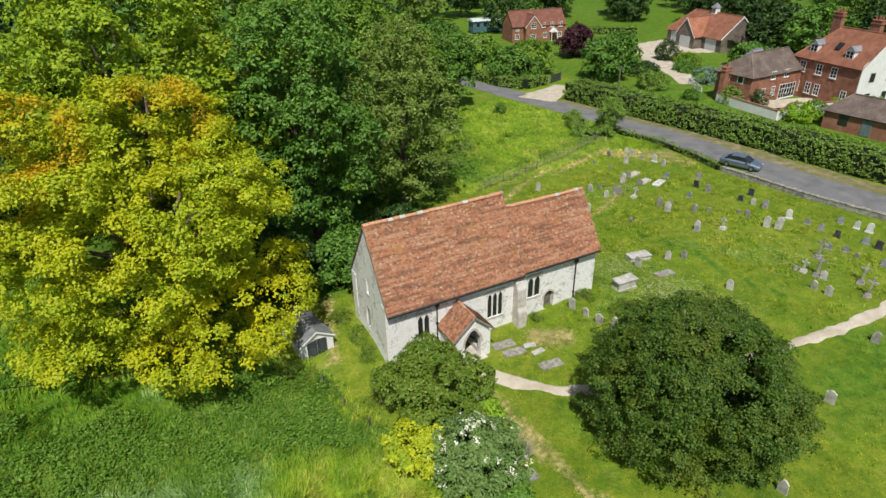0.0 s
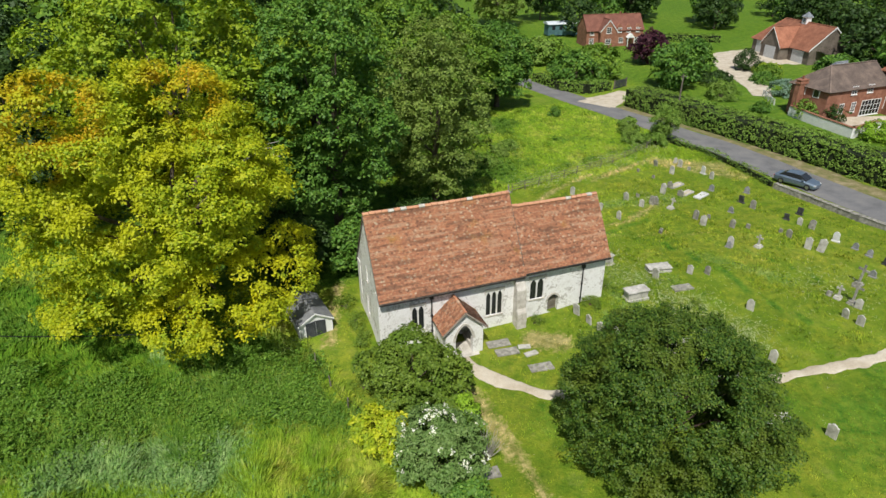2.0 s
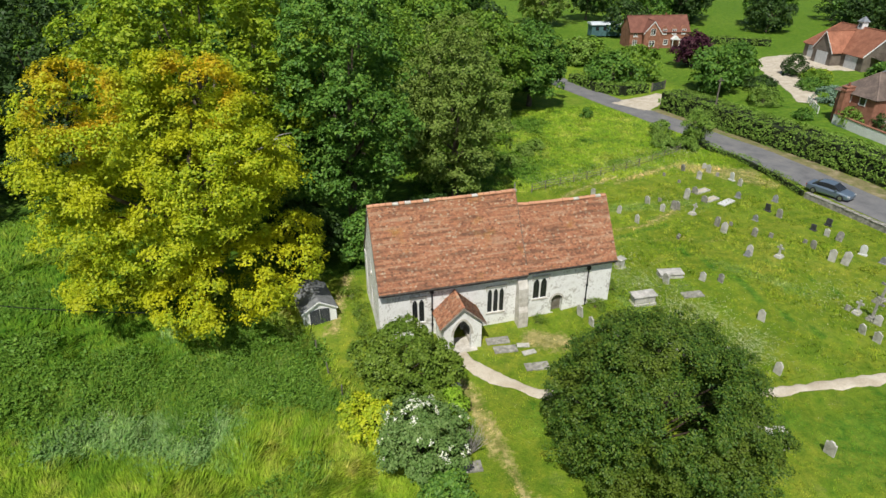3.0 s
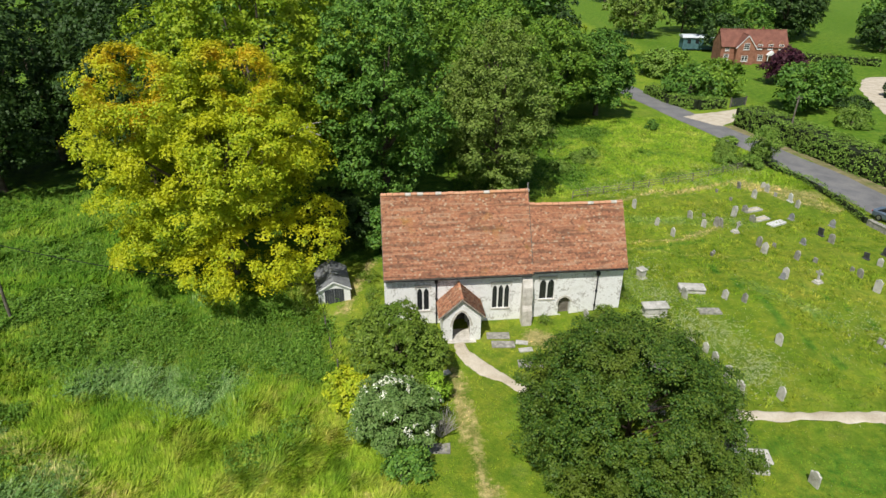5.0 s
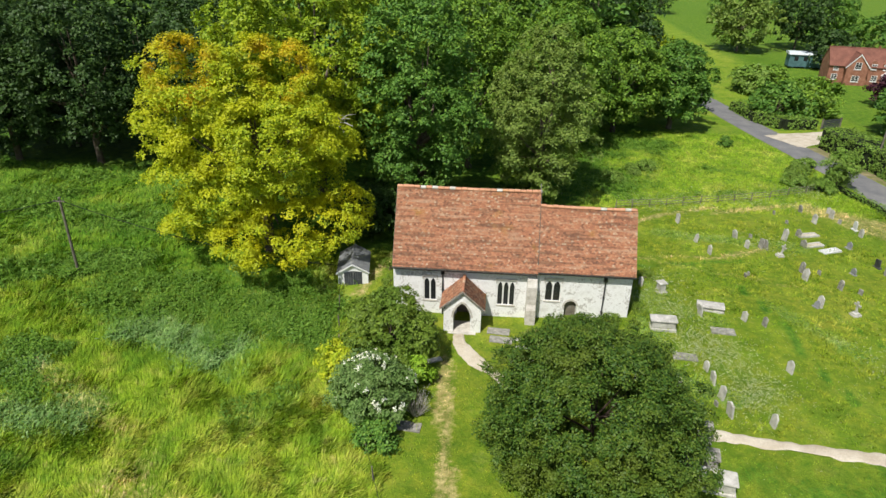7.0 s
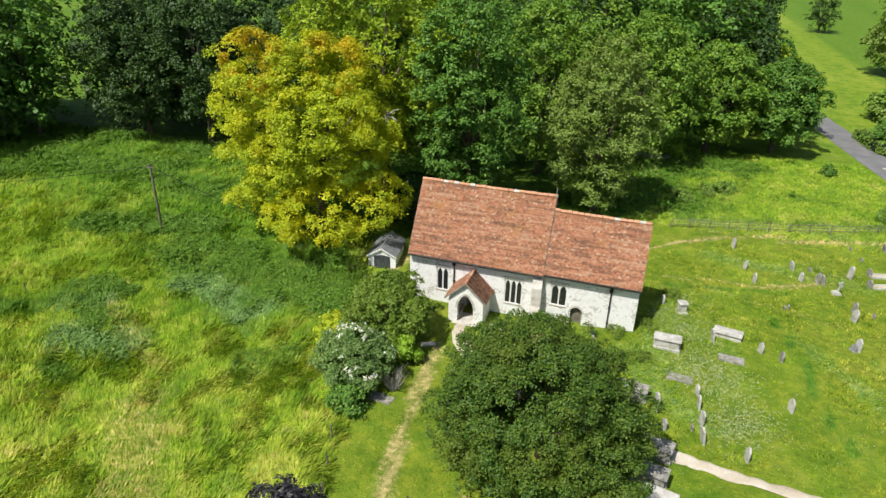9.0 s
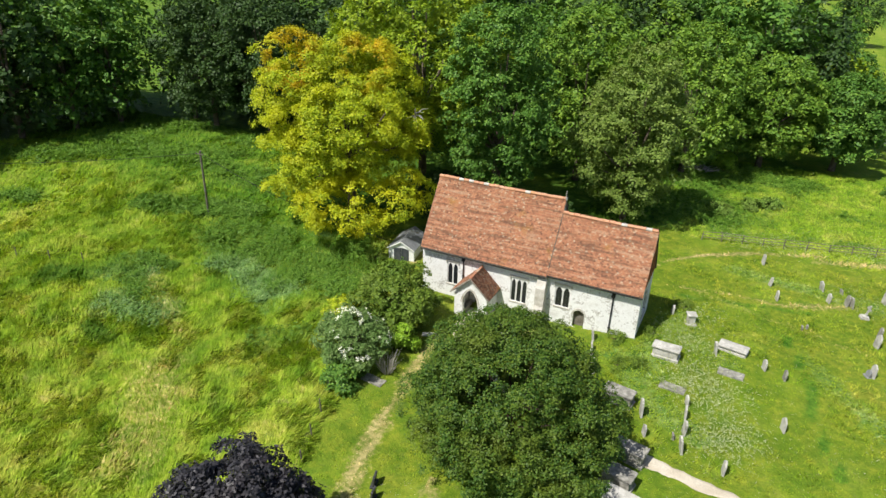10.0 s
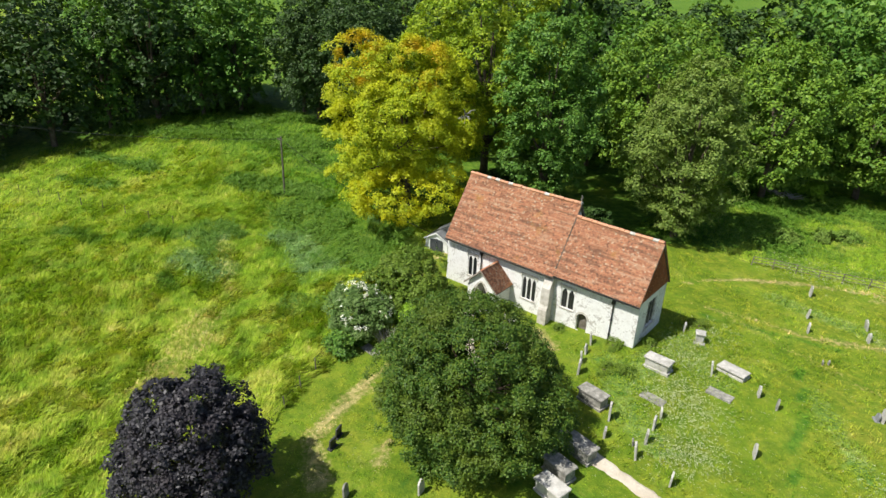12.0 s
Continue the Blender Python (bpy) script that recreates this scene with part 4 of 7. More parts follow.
hedge("dark clipped hedge between lawn and drive", [(90, 97), (98, 92), (106, 87)], 1.8, 1.6, LEAF_HEDGE, 22, 0.3, 4, 0.25)

# churchyard wall of old flint and brick along the lane
wall = thing("churchyard_wall", "low old flint and brick wall along the lane", "wall")
bm = bmesh.new()
line = [(48.2, 12.6), (48.8, 8.5), (49.4, 3.0), (50.8, -3.0), (52.6, -11)]
for a, b in zip(line, line[1:]):
    d = Vector((b[0] - a[0], b[1] - a[1], 0))
    s = Vector((-d.y, d.x, 0)).normalized() * 0.2
    p, q = Vector((a[0], a[1], -0.4)), Vector((b[0], b[1], -0.4))
    prism(bm, [p - s, q - s, q + s, p + s], (0, 0, 0.95))
bmesh.ops.subdivide_edges(bm, edges=list(bm.edges), cuts=6, use_grid_fill=True)
roughen(bm, 0.05, 1.5)
part("masonry", bm, GREY_STONE, wall)
rng_w = random.Random(9)
for a, b in zip(line, line[1:]):
    ln = math.hypot(b[0] - a[0], b[1] - a[1])
    n = int(ln / 0.45)
    ang = math.degrees(math.atan2(b[1] - a[1], b[0] - a[0]))
    for k in range(n):
        bm = bmesh.new()
        box(bm, -0.2, 0.2, -0.25, 0.25, 0, 0.1)
        bevel(bm, 0.02)
        t = (k + 0.5) / n
        ob = part("coping_stone", bm, GREY_STONE, wall)
        ob.matrix_basis = pose(a[0] + (b[0] - a[0]) * t, a[1] + (b[1] - a[1]) * t, 0.54 + rng_w.uniform(-0.03, 0.03), rng_w.uniform(-3, 3), rng_w.uniform(-3, 3), ang + rng_w.uniform(-4, 4))


def wire_fence(label, line, height=1.1, gap=2.4, rails=0, seed=1):
    """Leaning wooden posts, with wires or rails between them."""
    rng = random.Random(seed)
    root = thing("fence", label, "fence", at=(line[0][0], line[0][1], 0))
    o = Vector((line[0][0], line[0][1], 0))
    tops = []
    for a, b in zip(line, line[1:]):
        n = max(1, round(math.hypot(b[0] - a[0], b[1] - a[1]) / gap))
        for k in range(n + (1 if b == line[-1] else 0)):
            t = k / n
            x, y = a[0] + (b[0] - a[0]) * t, a[1] + (b[1] - a[1]) * t
            p = Vector((x, y, ground(x, y))) - o
            q = p + Vector((rng.uniform(-0.08, 0.08), rng.uniform(-0.08, 0.08), height * rng.uniform(0.9, 1.08)))
            bm = bmesh.new()
            rod(bm, p - Vector((0, 0, 0.2)), q, 0.055, 0.045, 6)
            part("post", bm, OLD_WOOD, root)
            tops.append((p, q))
    for (p, q), (p2, q2) in zip(tops, tops[1:]):
        bm = bmesh.new()
        for k in (0.35, 0.65, 0.95):
            r = 0.03 if rails else 0.006
            rod(bm, p.lerp(q, k), p2.lerp(q2, k), r, r, 4)
        part("rail" if rails else "wire", bm, OLD_WOOD if rails else IRON, root)
    return root


wire_fence("old post and wire fence between field and churchyard", [(-5.6, 5.5), (-4.6, 0.5), (-3.4, -4.5), (-1.2, -10), (0.7, -14.6), (3.0, -20.5), (4.5, -25), (5.5, -30)], seed=1)
wire_fence("weathered post and rail fence at the churchyard's north edge", [(20.5, 21.6), (28, 23.4), (36, 25.6), (43, 28.6), (47, 31)], 1.0, 2.2, 1, seed=2)
wire_fence("old post and wire fence across the field", [(-33, -9), (-48, -13), (-64, -17)], seed=3, gap=4)


def utility_pole(label, x, y, h, lean=(0.3, 0)):
    root = thing("utility_pole", label, "pole", at=spot(x, y))
    bm = bmesh.new()
    rod(bm, (0, 0, -0.3), (lean[0], lean[1], h), 0.13, 0.1, 9)
    part("pole", bm, OLD_WOOD, root)
    bm = bmesh.new()
    box(bm, lean[0] - 0.5, lean[0] + 0.5, lean[1] - 0.16, lean[1] - 0.08, h - 0.35, h - 0.25)
    part("crossarm", bm, OLD_WOOD, root)
    for k in (-0.4, 0.0, 0.4):
        bm = bmesh.new()
        rod(bm, (lean[0] + k, lean[1] - 0.12, h - 0.25), (lean[0] + k, lean[1] - 0.12, h - 0.1), 0.035, 0.025, 6)
        part("insulator", bm, DARK_GRANITE, root)
    return root


utility_pole("leaning grey wooden utility pole in the field", -28.7, 3.3, 7.0, (0.25, -0.1))
utility_pole("thin wooden utility pole inside the hedge", 55.5, 38.5, 6.5, (0, 0))


def cable(label, p, q, sag, n=24):
    bm = bmesh.new()
    p, q = Vector(p), Vector(q)
    pts = [p.lerp(q, i / n) - Vector((0, 0, sag * 4 * (i / n) * (1 - i / n))) for i in range(n + 1)]
    for a, b in zip(pts, pts[1:]):
        rod(bm, a, b, 0.028, 0.028, 4)
    tagged(part("cable", bm, IRON), label, "cable")


top = (-28.45, 3.2, ground(-28.7, 3.3) + 6.75)
cable("thin black overhead cable from pole to shed", top, (-5.3, 3.6, 1.2), 0.9)
cable("thin black overhead cable across the field", top, (-75, -22, 5.5), 1.2)

# ---- church ----
def wall_cells(bm, along, a0, a1, z0, z1, t0, t1, holes):
    """A thick wall with rectangular openings. along: 'x' or 'y'; t0, t1: its two faces."""
    us = sorted({a0, a1, *[h[0] for h in holes], *[h[1] for h in holes]})
    zs = sorted({z0, z1, *[h[2] for h in holes], *[h[3] for h in holes]})
    for u0, u1 in zip(us, us[1:]):
        for w0, w1 in zip(zs, zs[1:]):
            um, wm = (u0 + u1) / 2, (w0 + w1) / 2
            if any(h[0] < um < h[1] and h[2] < wm < h[3] for h in holes):
                continue
            if along == "x":
                box(bm, u0, u1, t0, t1, w0, w1)
            else:
                box(bm, t0, t1, u0, u1, w0, w1)
    bmesh.ops.remove_doubles(bm, verts=list(bm.verts), dist=0.0005)
    seen = {}
    for f in list(bm.faces):
        seen.setdefault(tuple(round(k, 3) for k in f.calc_center_median()), []).append(f)
    bmesh.ops.delete(bm, geom=[f for fs in seen.values() if len(fs) > 1 for f in fs], context="FACES_ONLY")


def arch_curve(x0, x1, zs, za, steps=8, point=0.6):
    """Points of an arch from (x0, zs) over (mid, za) to (x1, zs); point: 0 round, 1 sharp."""
    out = []
    for i in range(2 * steps + 1):
        t = i / steps - 1
        r = math.sqrt(max(0, 1 - t * t))
        k = 1 - abs(t) ** 1.6
        out.append((x0 + (x1 - x0) * i / (2 * steps), zs + (za - zs) * (r * (1 - point) + k * point)))
    return out


def arch_fill(bm, x0, x1, zs, za, zt, y0, y1, point=0.6):
    """The stone between an arch and the level line zt above it, from depth y0 to y1."""
    c = arch_curve(x0, x1, zs, za, 8, point)
    for (ax, az_), (bx, bz_) in zip(c, c[1:]):
        prism(bm, [(ax, y0, az_), (bx, y0, bz_), (bx, y0, zt), (ax, y0, zt)], (0, y1 - y0, 0))


def tile_slope(rng, x0, x1, eave, ridge, width=0.17, gauge=0.12, sag=0.05):
    """Tiles in courses on one slope. eave, ridge: (y, z). Returns corners and faces."""
    e, r = np.array(eave), np.array(ridge)
    length = np.linalg.norm(r - e)
    up = (r - e) / length
    out = np.array([-up[1], up[0]]) if up[0] > 0 else np.array([up[1], -up[0]])
    courses, cols = int(length / gauge), int((x1 - x0) / width)
    vs, fs = [], []
    for i in range(courses):
        shift = 0.5 * (i % 2)
        for j in range(-1, cols + 1):
            xa = max(x0, x0 + (j + shift) * width + 0.006 + rng.uniform(-0.006, 0.006))
            xb = min(x1, x0 + (j + 1 + shift) * width - 0.004)
            if xb - xa < 0.03:
                continue
            xm = (xa + xb) / 2
            dip = -sag * math.sin(math.pi * (xm - x0) / (x1 - x0)) * math.sin(math.pi * i / courses) + 0.03 * float(lumps(xm, i * gauge, 0.9, 3.0))
            s0, s1 = i * gauge - 0.015 + rng.uniform(-0.012, 0.012), min(length, (i + 1.25) * gauge)
            h0, h1 = 0.045 + rng.uniform(0, 0.018) + dip, 0.012 + dip
            roll = rng.uniform(-0.006, 0.006)
            base = len(vs)
            for sx, hh in ((xa, roll), (xb, -roll)):
                for s, h in ((s0, h0 + hh), (s1, h1 + hh), (s0, h0 + hh - 0.03)):
                    q = e + up * s + out * h
                    vs.append((sx, q[0], q[1]))
            fs += [(base, base + 3, base + 4, base + 1), (base + 2, base + 5, base + 3, base), (base, base + 1, base + 2, base), (base + 3, base + 5, base + 4, base + 3)]
    fs = [f for f in fs if len(set(f)) == 4]
    return vs, fs


def tiled_roof(parent, slopes, seed, label=""):
    rng = np.random.default_rng(seed)
    vs, fs = [], []
    for sl in slopes:
        v, f = tile_slope(rng, *sl)
        k = len(vs)
        vs += v
        fs += [tuple(i + k for i in q) for q in f]
    ob = new("roof_tiles", array_mesh("roof_tiles", vs, fs, TILES))
    ob.parent = parent
    tagged(ob, label or "weathered red-brown clay tiles with lichen", kind="stuff")
    return ob


church = thing("church", "small whitewashed flint church with steep red tiled roofs", "church")
NAVE_E, NAVE_R, NAVE_N = (-0.41, 3.62), (3.0, 8.82), (6.5, 3.62)
CH_E, CH_R, CH_N = (-0.30, 3.72), (2.5, 7.88), (5.3, 3.72)
LOW = -1.6
WIN1, WIN2, WIN3 = (2.36, 3.34, 0.6, 2.72), (8.05, 9.43, 0.5, 2.72), (11.7, 12.9, 1.05, 2.95)
PRIEST = (13.3, 14.2, -0.45, 1.15)

bm = bmesh.new()
wall_cells(bm, "x", 0.0, 11.0, LOW, 3.95, 0.0, 0.75, [WIN1, WIN2, (4.95, 6.05, -0.7, 1.4)])
part("wall_south", bm, LIME, church)
bm = bmesh.new()
wall_cells(bm, "x", 0.0, 11.0, LOW, 3.95, 5.35, 6.1, [])
part("wall_north", bm, LIME, church)
WEST_L, WEST_U = (3.0, 3.75, 0.35, 2.15), (2.95, 3.3, 3.5, 4.75)
bm = bmesh.new()
wall_cells(bm, "y", 0.752, 5.348, LOW, 3.95, 0.05, 0.75, [WEST_L, (2.95, 3.3, 3.5, 3.95)])
prism(bm, [(0.05, 0.0, 3.955), (0.05, 2.95, 3.955), (0.05, 2.95, 8.4), (0.05, 2.7, 8.05)], (0.7, 0, 0))
prism(bm, [(0.05, 3.3, 3.955), (0.05, 6.1, 3.955), (0.05, 3.3, 8.2)], (0.7, 0, 0))
prism(bm, [(0.05, 2.952, 4.75), (0.05, 3.298, 4.75), (0.05, 3.298, 8.2), (0.05, 2.952, 8.4)], (0.7, 0, 0))
part("wall_west", bm, LIME, church)
bm = bmesh.new()
prism(bm, [(-0.14, -0.02, LOW), (0.04, -0.02, LOW), (0.04, -0.02, 0.6)], (0, 6.1, 0))
part("wall_batter", bm, LIME, church)
bm = bmesh.new()
prism(bm, [(10.3, 0.76, LOW), (10.3, 5.34, LOW), (10.3, 5.34, 4.4), (10.3, 3.0, 8.3), (10.3, 0.76, 4.4)], (0.68, 0, 0))
part("wall_between", bm, LIME, church)
bm = bmesh.new()
wall_cells(bm, "x", 11.002, 18.14, LOW, 3.85, 0.1, 0.8, [WIN3, PRIEST])
part("wall_chancel_south", bm, LIME, church)
bm = bmesh.new()
wall_cells(bm, "x", 11.002, 18.14, LOW, 3.85, 4.3, 5.0, [])
part("wall_chancel_north", bm, LIME, church)
bm = bmesh.new()
wall_cells(bm, "y", 0.802, 4.298, LOW, 3.85, 17.44, 18.14, [(1.75, 3.35, 0.9, 3.2)])
part("wall_east", bm, LIME, church)
bm = bmesh.new()
prism(bm, [(17.44, 0.12, 3.855), (17.44, 4.98, 3.855), (17.44, 2.55, 7.55)], (0.66, 0, 0))
part("gable_core", bm, LIME, church)
# tile-hung upper gable at the east end
rng = np.random.default_rng(12)
vs, fs = [], []
z = 3.75
while z < 7.6:
    half = (7.75 - z) / 1.5
    y = 2.55 - half
    while y < 2.55 + half:
        k = len(vs)
        o = rng.uniform(0, 0.012)
        vs += [(18.17 + o, y, z), (18.17 + o, y + 0.17, z), (18.13, y + 0.17, z + 0.14), (18.13, y, z + 0.14), (18.13, y, z), (18.13, y + 0.17, z)]
        fs += [(k, k + 1, k + 2, k + 3), (k, k + 4, k + 5, k + 1)]
        y += 0.175
    z += 0.115
hung = new("gable_tiles", array_mesh("gable_tiles", vs, fs, plain("red_hung_tiles", (0.2, 0.06, 0.035), (0.29, 0.09, 0.05), (0.36, 0.13, 0.07), 0.85, 1.0, 12, 0.3, island=0.25)))
hung.parent = church
tagged(hung, "deep red hung clay tiles", kind="stuff")
bm = bmesh.new()
box(bm, 0.8, 17.4, 0.8, 5.0, -0.9, -0.8)
part("church_floor", bm, TRIM_STONE, church)


def roof_deck(name, x0, x1, e, r, n, thick=0.12):
    bm = bmesh.new()
    for a, b, sgn in ((e, r, 1), (n, r, -1)):
        ln = math.hypot(b[0] - a[0], b[1] - a[1])
        o = (-(b[1] - a[1]) / ln * sgn * thick, abs(b[0] - a[0]) / ln * thick)
        prism(bm, [(x0, a[0], a[1] - 0.03), (x0, a[0] * 0.75 + b[0] * 0.25, a[1] * 0.75 + b[1] * 0.25 - 0.2), (x0, b[0], b[1] - 0.2), (x0, b[0], b[1] - 0.35), (x0, a[0], a[1] - 0.14)], (x1 - x0, 0, 0))
    return part(name, bm, OLD_WOOD, church)


roof_deck("nave_roof", 0.0, 11.0, NAVE_E, NAVE_R, NAVE_N)
roof_deck("chancel_roof", 11.01, 18.26, CH_E, CH_R, CH_N)
tiled_roof(church, [(0.0, 11.0, NAVE_E, NAVE_R), (0.0, 11.0, NAVE_N, NAVE_R)], 21)
tiled_roof(church, [(11.01, 18.26, CH_E, CH_R), (11.01, 18.26, CH_N, CH_R)], 22)


def ridge_row(x0, x1, y, z, seed):
    """Half-round ridge tiles bedded in mortar."""
    rng = random.Random(seed)
    x = x0
    while x < x1 - 0.1:
        bm = bmesh.new()
        ln = min(0.44, x1 - x)
        lift = rng.uniform(-0.015, 0.02) - 0.05 * math.sin(math.pi * (x - x0) / (x1 - x0))
        pts = [(0, y + 0.17 * math.cos(t), z + lift + 0.02 + 0.13 * math.sin(t)) for t in (math.pi * k / 8 for k in range(9))]
        prism(bm, [(x, p[1], p[2]) for p in pts] + [(x, y - 0.12, z - 0.1), (x, y + 0.12, z - 0.1)], (ln - 0.02, 0, 0))
        part("ridge_tile", bm, TILES if rng.random() > 0.07 else TRIM_STONE, church)
        x += 0.45


ridge_row(0.0, 11.0, 3.0, 8.84, 1)
ridge_row(11.02, 18.26, 2.5, 7.9, 2)
bm = bmesh.new()
rod(bm, (10.97, 3.0, 8.9), (10.97, 3.0, 9.5), 0.05, 0.03)
box(bm, 10.94, 11.0, 2.85, 3.15, 9.25, 9.31)
box(bm, 10.85, 11.08, 2.86, 3.14, 8.8, 8.98)
part("gable_cross", bm, GREY_STONE, church, "small weathered stone cross on the ridge")
# verge boards of the nave's west gable, and the step where nave roof meets chancel
bm = bmesh.new()
for a in (NAVE_E, NAVE_N):
    prism(bm, [(-0.035, a[0], a[1] - 0.16), (-0.035, 3.0, 8.66), (-0.035, 3.0, 8.8), (-0.035, a[0], a[1] - 0.02)], (0.033, 0, 0))
part("verge_board", bm, OLD_WOOD, church)
bm = bmesh.new()
for a in (NAVE_E, NAVE_N):
    prism(bm, [(11.003, a[0], a[1] - 0.2), (11.003, 3.0, 8.62), (11.003, 3.0, 8.8), (11.003, a[0], a[1] - 0.02)], (0.05, 0, 0))
part("verge_board", bm, OLD_WOOD, church)


def church_window(win, lights, depth=0.05, y=0.0):
    """Stone window with arched lights, mullions, a square hood and dark leaded panes."""
    x0, x1, z0, z1 = win
    frame_ = bmesh.new()
    w = (x1 - x0) / lights
    m = 0.055
    for i in range(lights + 1):
        a = x0 + i * w
        box(frame_, max(x0, a - m), min(x1, a + m), y + depth, y + depth + 0.14, z0, z1 - 0.06)
    for i in range(lights):
        arch_fill(frame_, x0 + i * w + m, x0 + (i + 1) * w - m, z1 - 0.6, z1 - 0.22, z1 - 0.06, y + depth + 0.003, y + depth + 0.13, 0.75)
    box(frame_, x0, x1, y + depth - 0.002, y + depth + 0.14, z1 - 0.062, z1)
    win_ob = part("window", frame_, WINDOW_STONE, church, "pale stone mullioned window with arched lights")
    bm = bmesh.new()
    box(bm, x0 - 0.05, x1 + 0.05, y - 0.06, y + 0.3, z0 - 0.1, z0 - 0.002)
    part("sill", bm, TRIM_STONE, win_ob)
    bm = bmesh.new()
    box(bm, x0 - 0.12, x1 + 0.12, y - 0.08, y - 0.003, z1 + 0.02, z1 + 0.12)
    box(bm, x0 - 0.12, x0 - 0.03, y - 0.07, y - 0.003, z1 - 0.25, z1 + 0.018)
    box(bm, x1 + 0.03, x1 + 0.12, y - 0.07, y - 0.003, z1 - 0.25, z1 + 0.018)
    part("hood_mould", bm, TRIM_STONE, win_ob)
    for i in range(lights):
        bm = bmesh.new()
        a, b = x0 + i * w + m, x0 + (i + 1) * w - m
        box(bm, a - 0.01, b + 0.01, y + depth + 0.05, y + depth + 0.06, z0, z1 - 0.1)
        part("pane", bm, PANE, win_ob)
        bm = bmesh.new()
        zz = z0 + 0.2
        while zz < z1 - 0.3:
            box(bm, a, b, y + depth + 0.035, y + depth + 0.048, zz, zz + 0.018)
            zz += 0.24
        box(bm, (a + b) / 2 - 0.008, (a + b) / 2 + 0.008, y + depth + 0.036, y + depth + 0.047, z0, z1 - 0.25)
        part("glazing_bar", bm, IRON, win_ob)


church_window(WIN1, 2)
church_window(WIN2, 3)
church_window(WIN3, 2, 0.05, 0.1)
# west windows, turned a quarter: built flat on the wall's plane
for (ya, yb, za, zb), lights in ((WEST_L, 2), (WEST_U, 1)):
    bm = bmesh.new()
    w = (yb - ya) / lights
    for i in range(lights + 1):
        k = ya + i * w
        box(bm, 0.16, 0.3, max(ya, k - 0.05), min(yb, k + 0.05), za, zb)
    box(bm, 0.161, 0.299, ya, yb, zb - 0.12, zb - 0.001)
    wo = part("window", bm, PALE_STONE, church, "narrow pale stone lancet window")
    bm = bmesh.new()
    box(bm, 0.22, 0.23, ya, yb, za, zb)
    part("pane", bm, PANE, wo)
    bm = bmesh.new()
    box(bm, -0.02, 0.2, ya - 0.05, yb + 0.05, za - 0.09, za - 0.002)
    part("sill", bm, TRIM_STONE, wo)
bm = bmesh.new()
for i in range(4):
    k = 1.75 + i * 1.6 / 3
    box(bm, 17.9, 18.03, k - 0.05 if i else k, k + 0.05 if i < 3 else k, 0.9, 3.2)
box(bm, 17.901, 18.029, 1.75, 3.35, 3.0, 3.199)
wo = part("window", bm, GREY_STONE, church, "three-light stone east window")
bm = bmesh.new()
box(bm, 17.95, 17.96, 1.75, 3.35, 0.9, 3.2)
part("pane", bm, PANE, wo)
bm = bmesh.new()
box(bm, 17.95, 18.2, 1.65, 3.45, 0.8, 0.898)
part("sill", bm, TRIM_STONE, wo)
# priest's door
bm = bmesh.new()
x0, x1, z0, z1 = PRIEST
arch_fill(bm, x0 + 0.002, x1 - 0.002, z1 - 0.45, z1 - 0.06, z1 - 0.001, 0.11, 0.3, 0.3)
ring = arch_curve(x0 - 0.02, x1 + 0.02, z1 - 0.45, z1 - 0.02, 8, 0.3)
outer = arch_curve(x0 - 0.17, x1 + 0.17, z1 - 0.45, z1 + 0.14, 8, 0.3)
for i in range(len(ring) - 1):
    prism(bm, [(ring[i][0], 0.05, ring[i][1]), (ring[i + 1][0], 0.05, ring[i + 1][1]), (outer[i + 1][0], 0.05, outer[i + 1][1]), (outer[i][0], 0.05, outer[i][1])], (0, 0.048, 0))
pd = part("door_surround", bm, TRIM_STONE, church, "arched stone door surround")
bm = bmesh.new()
for i in range(5):
    box(bm, x0 + i * 0.18, x0 + i * 0.18 + 0.172, 0.4, 0.45, z0, z1)
part("door", bm, OLD_WOOD, church, "grey weathered plank door")
# buttress at the joint of nave and chancel
bm = bmesh.new()
prism(bm, [(10.3, -0.85, LOW), (10.3, 0.0, LOW), (10.3, 0.0, 3.5), (10.3, -0.18, 3.35), (10.3, -0.6, 2.5), (10.3, -0.65, 1.0), (10.3, -0.85, 0.6)], (0.75, 0, 0))
bmesh.ops.subdivide_edges(bm, edges=list(bm.edges), cuts=3, use_grid_fill=True)
roughen(bm, 0.03, 2.0)
part("buttress", bm, TRIM_STONE, church, "lichened stone buttress")
for px in (3.84, 16.15):
    bm = bmesh.new()
    y = -0.1 if px < 11 else 0.02
    rod(bm, (px, y, LOW + 0.7), (px, y, 3.1), 0.05, 0.05, 8)
    box(bm, px - 0.13, px + 0.13, y - 0.12, y + 0.09, 3.02, 3.3)
    for z in (0.3, 1.6):
        box(bm, px - 0.09, px + 0.09, y - 0.05, y + 0.09, z, z + 0.06)
    part("downpipe", bm, IRON, church, "black cast-iron downpipe with hopper head")
for x0, x1, y, z in ((0.0, 10.95, -0.43, 3.5), (11.1, 18.26, -0.32, 3.62)):
    bm = bmesh.new()
    prism(bm, [(x0, y - 0.09, z), (x0, y - 0.06, z - 0.06), (x0, y + 0.03, z - 0.06), (x0, y + 0.05, z)], (x1 - x0, 0, 0))
    part("gutter", bm, IRON, church)

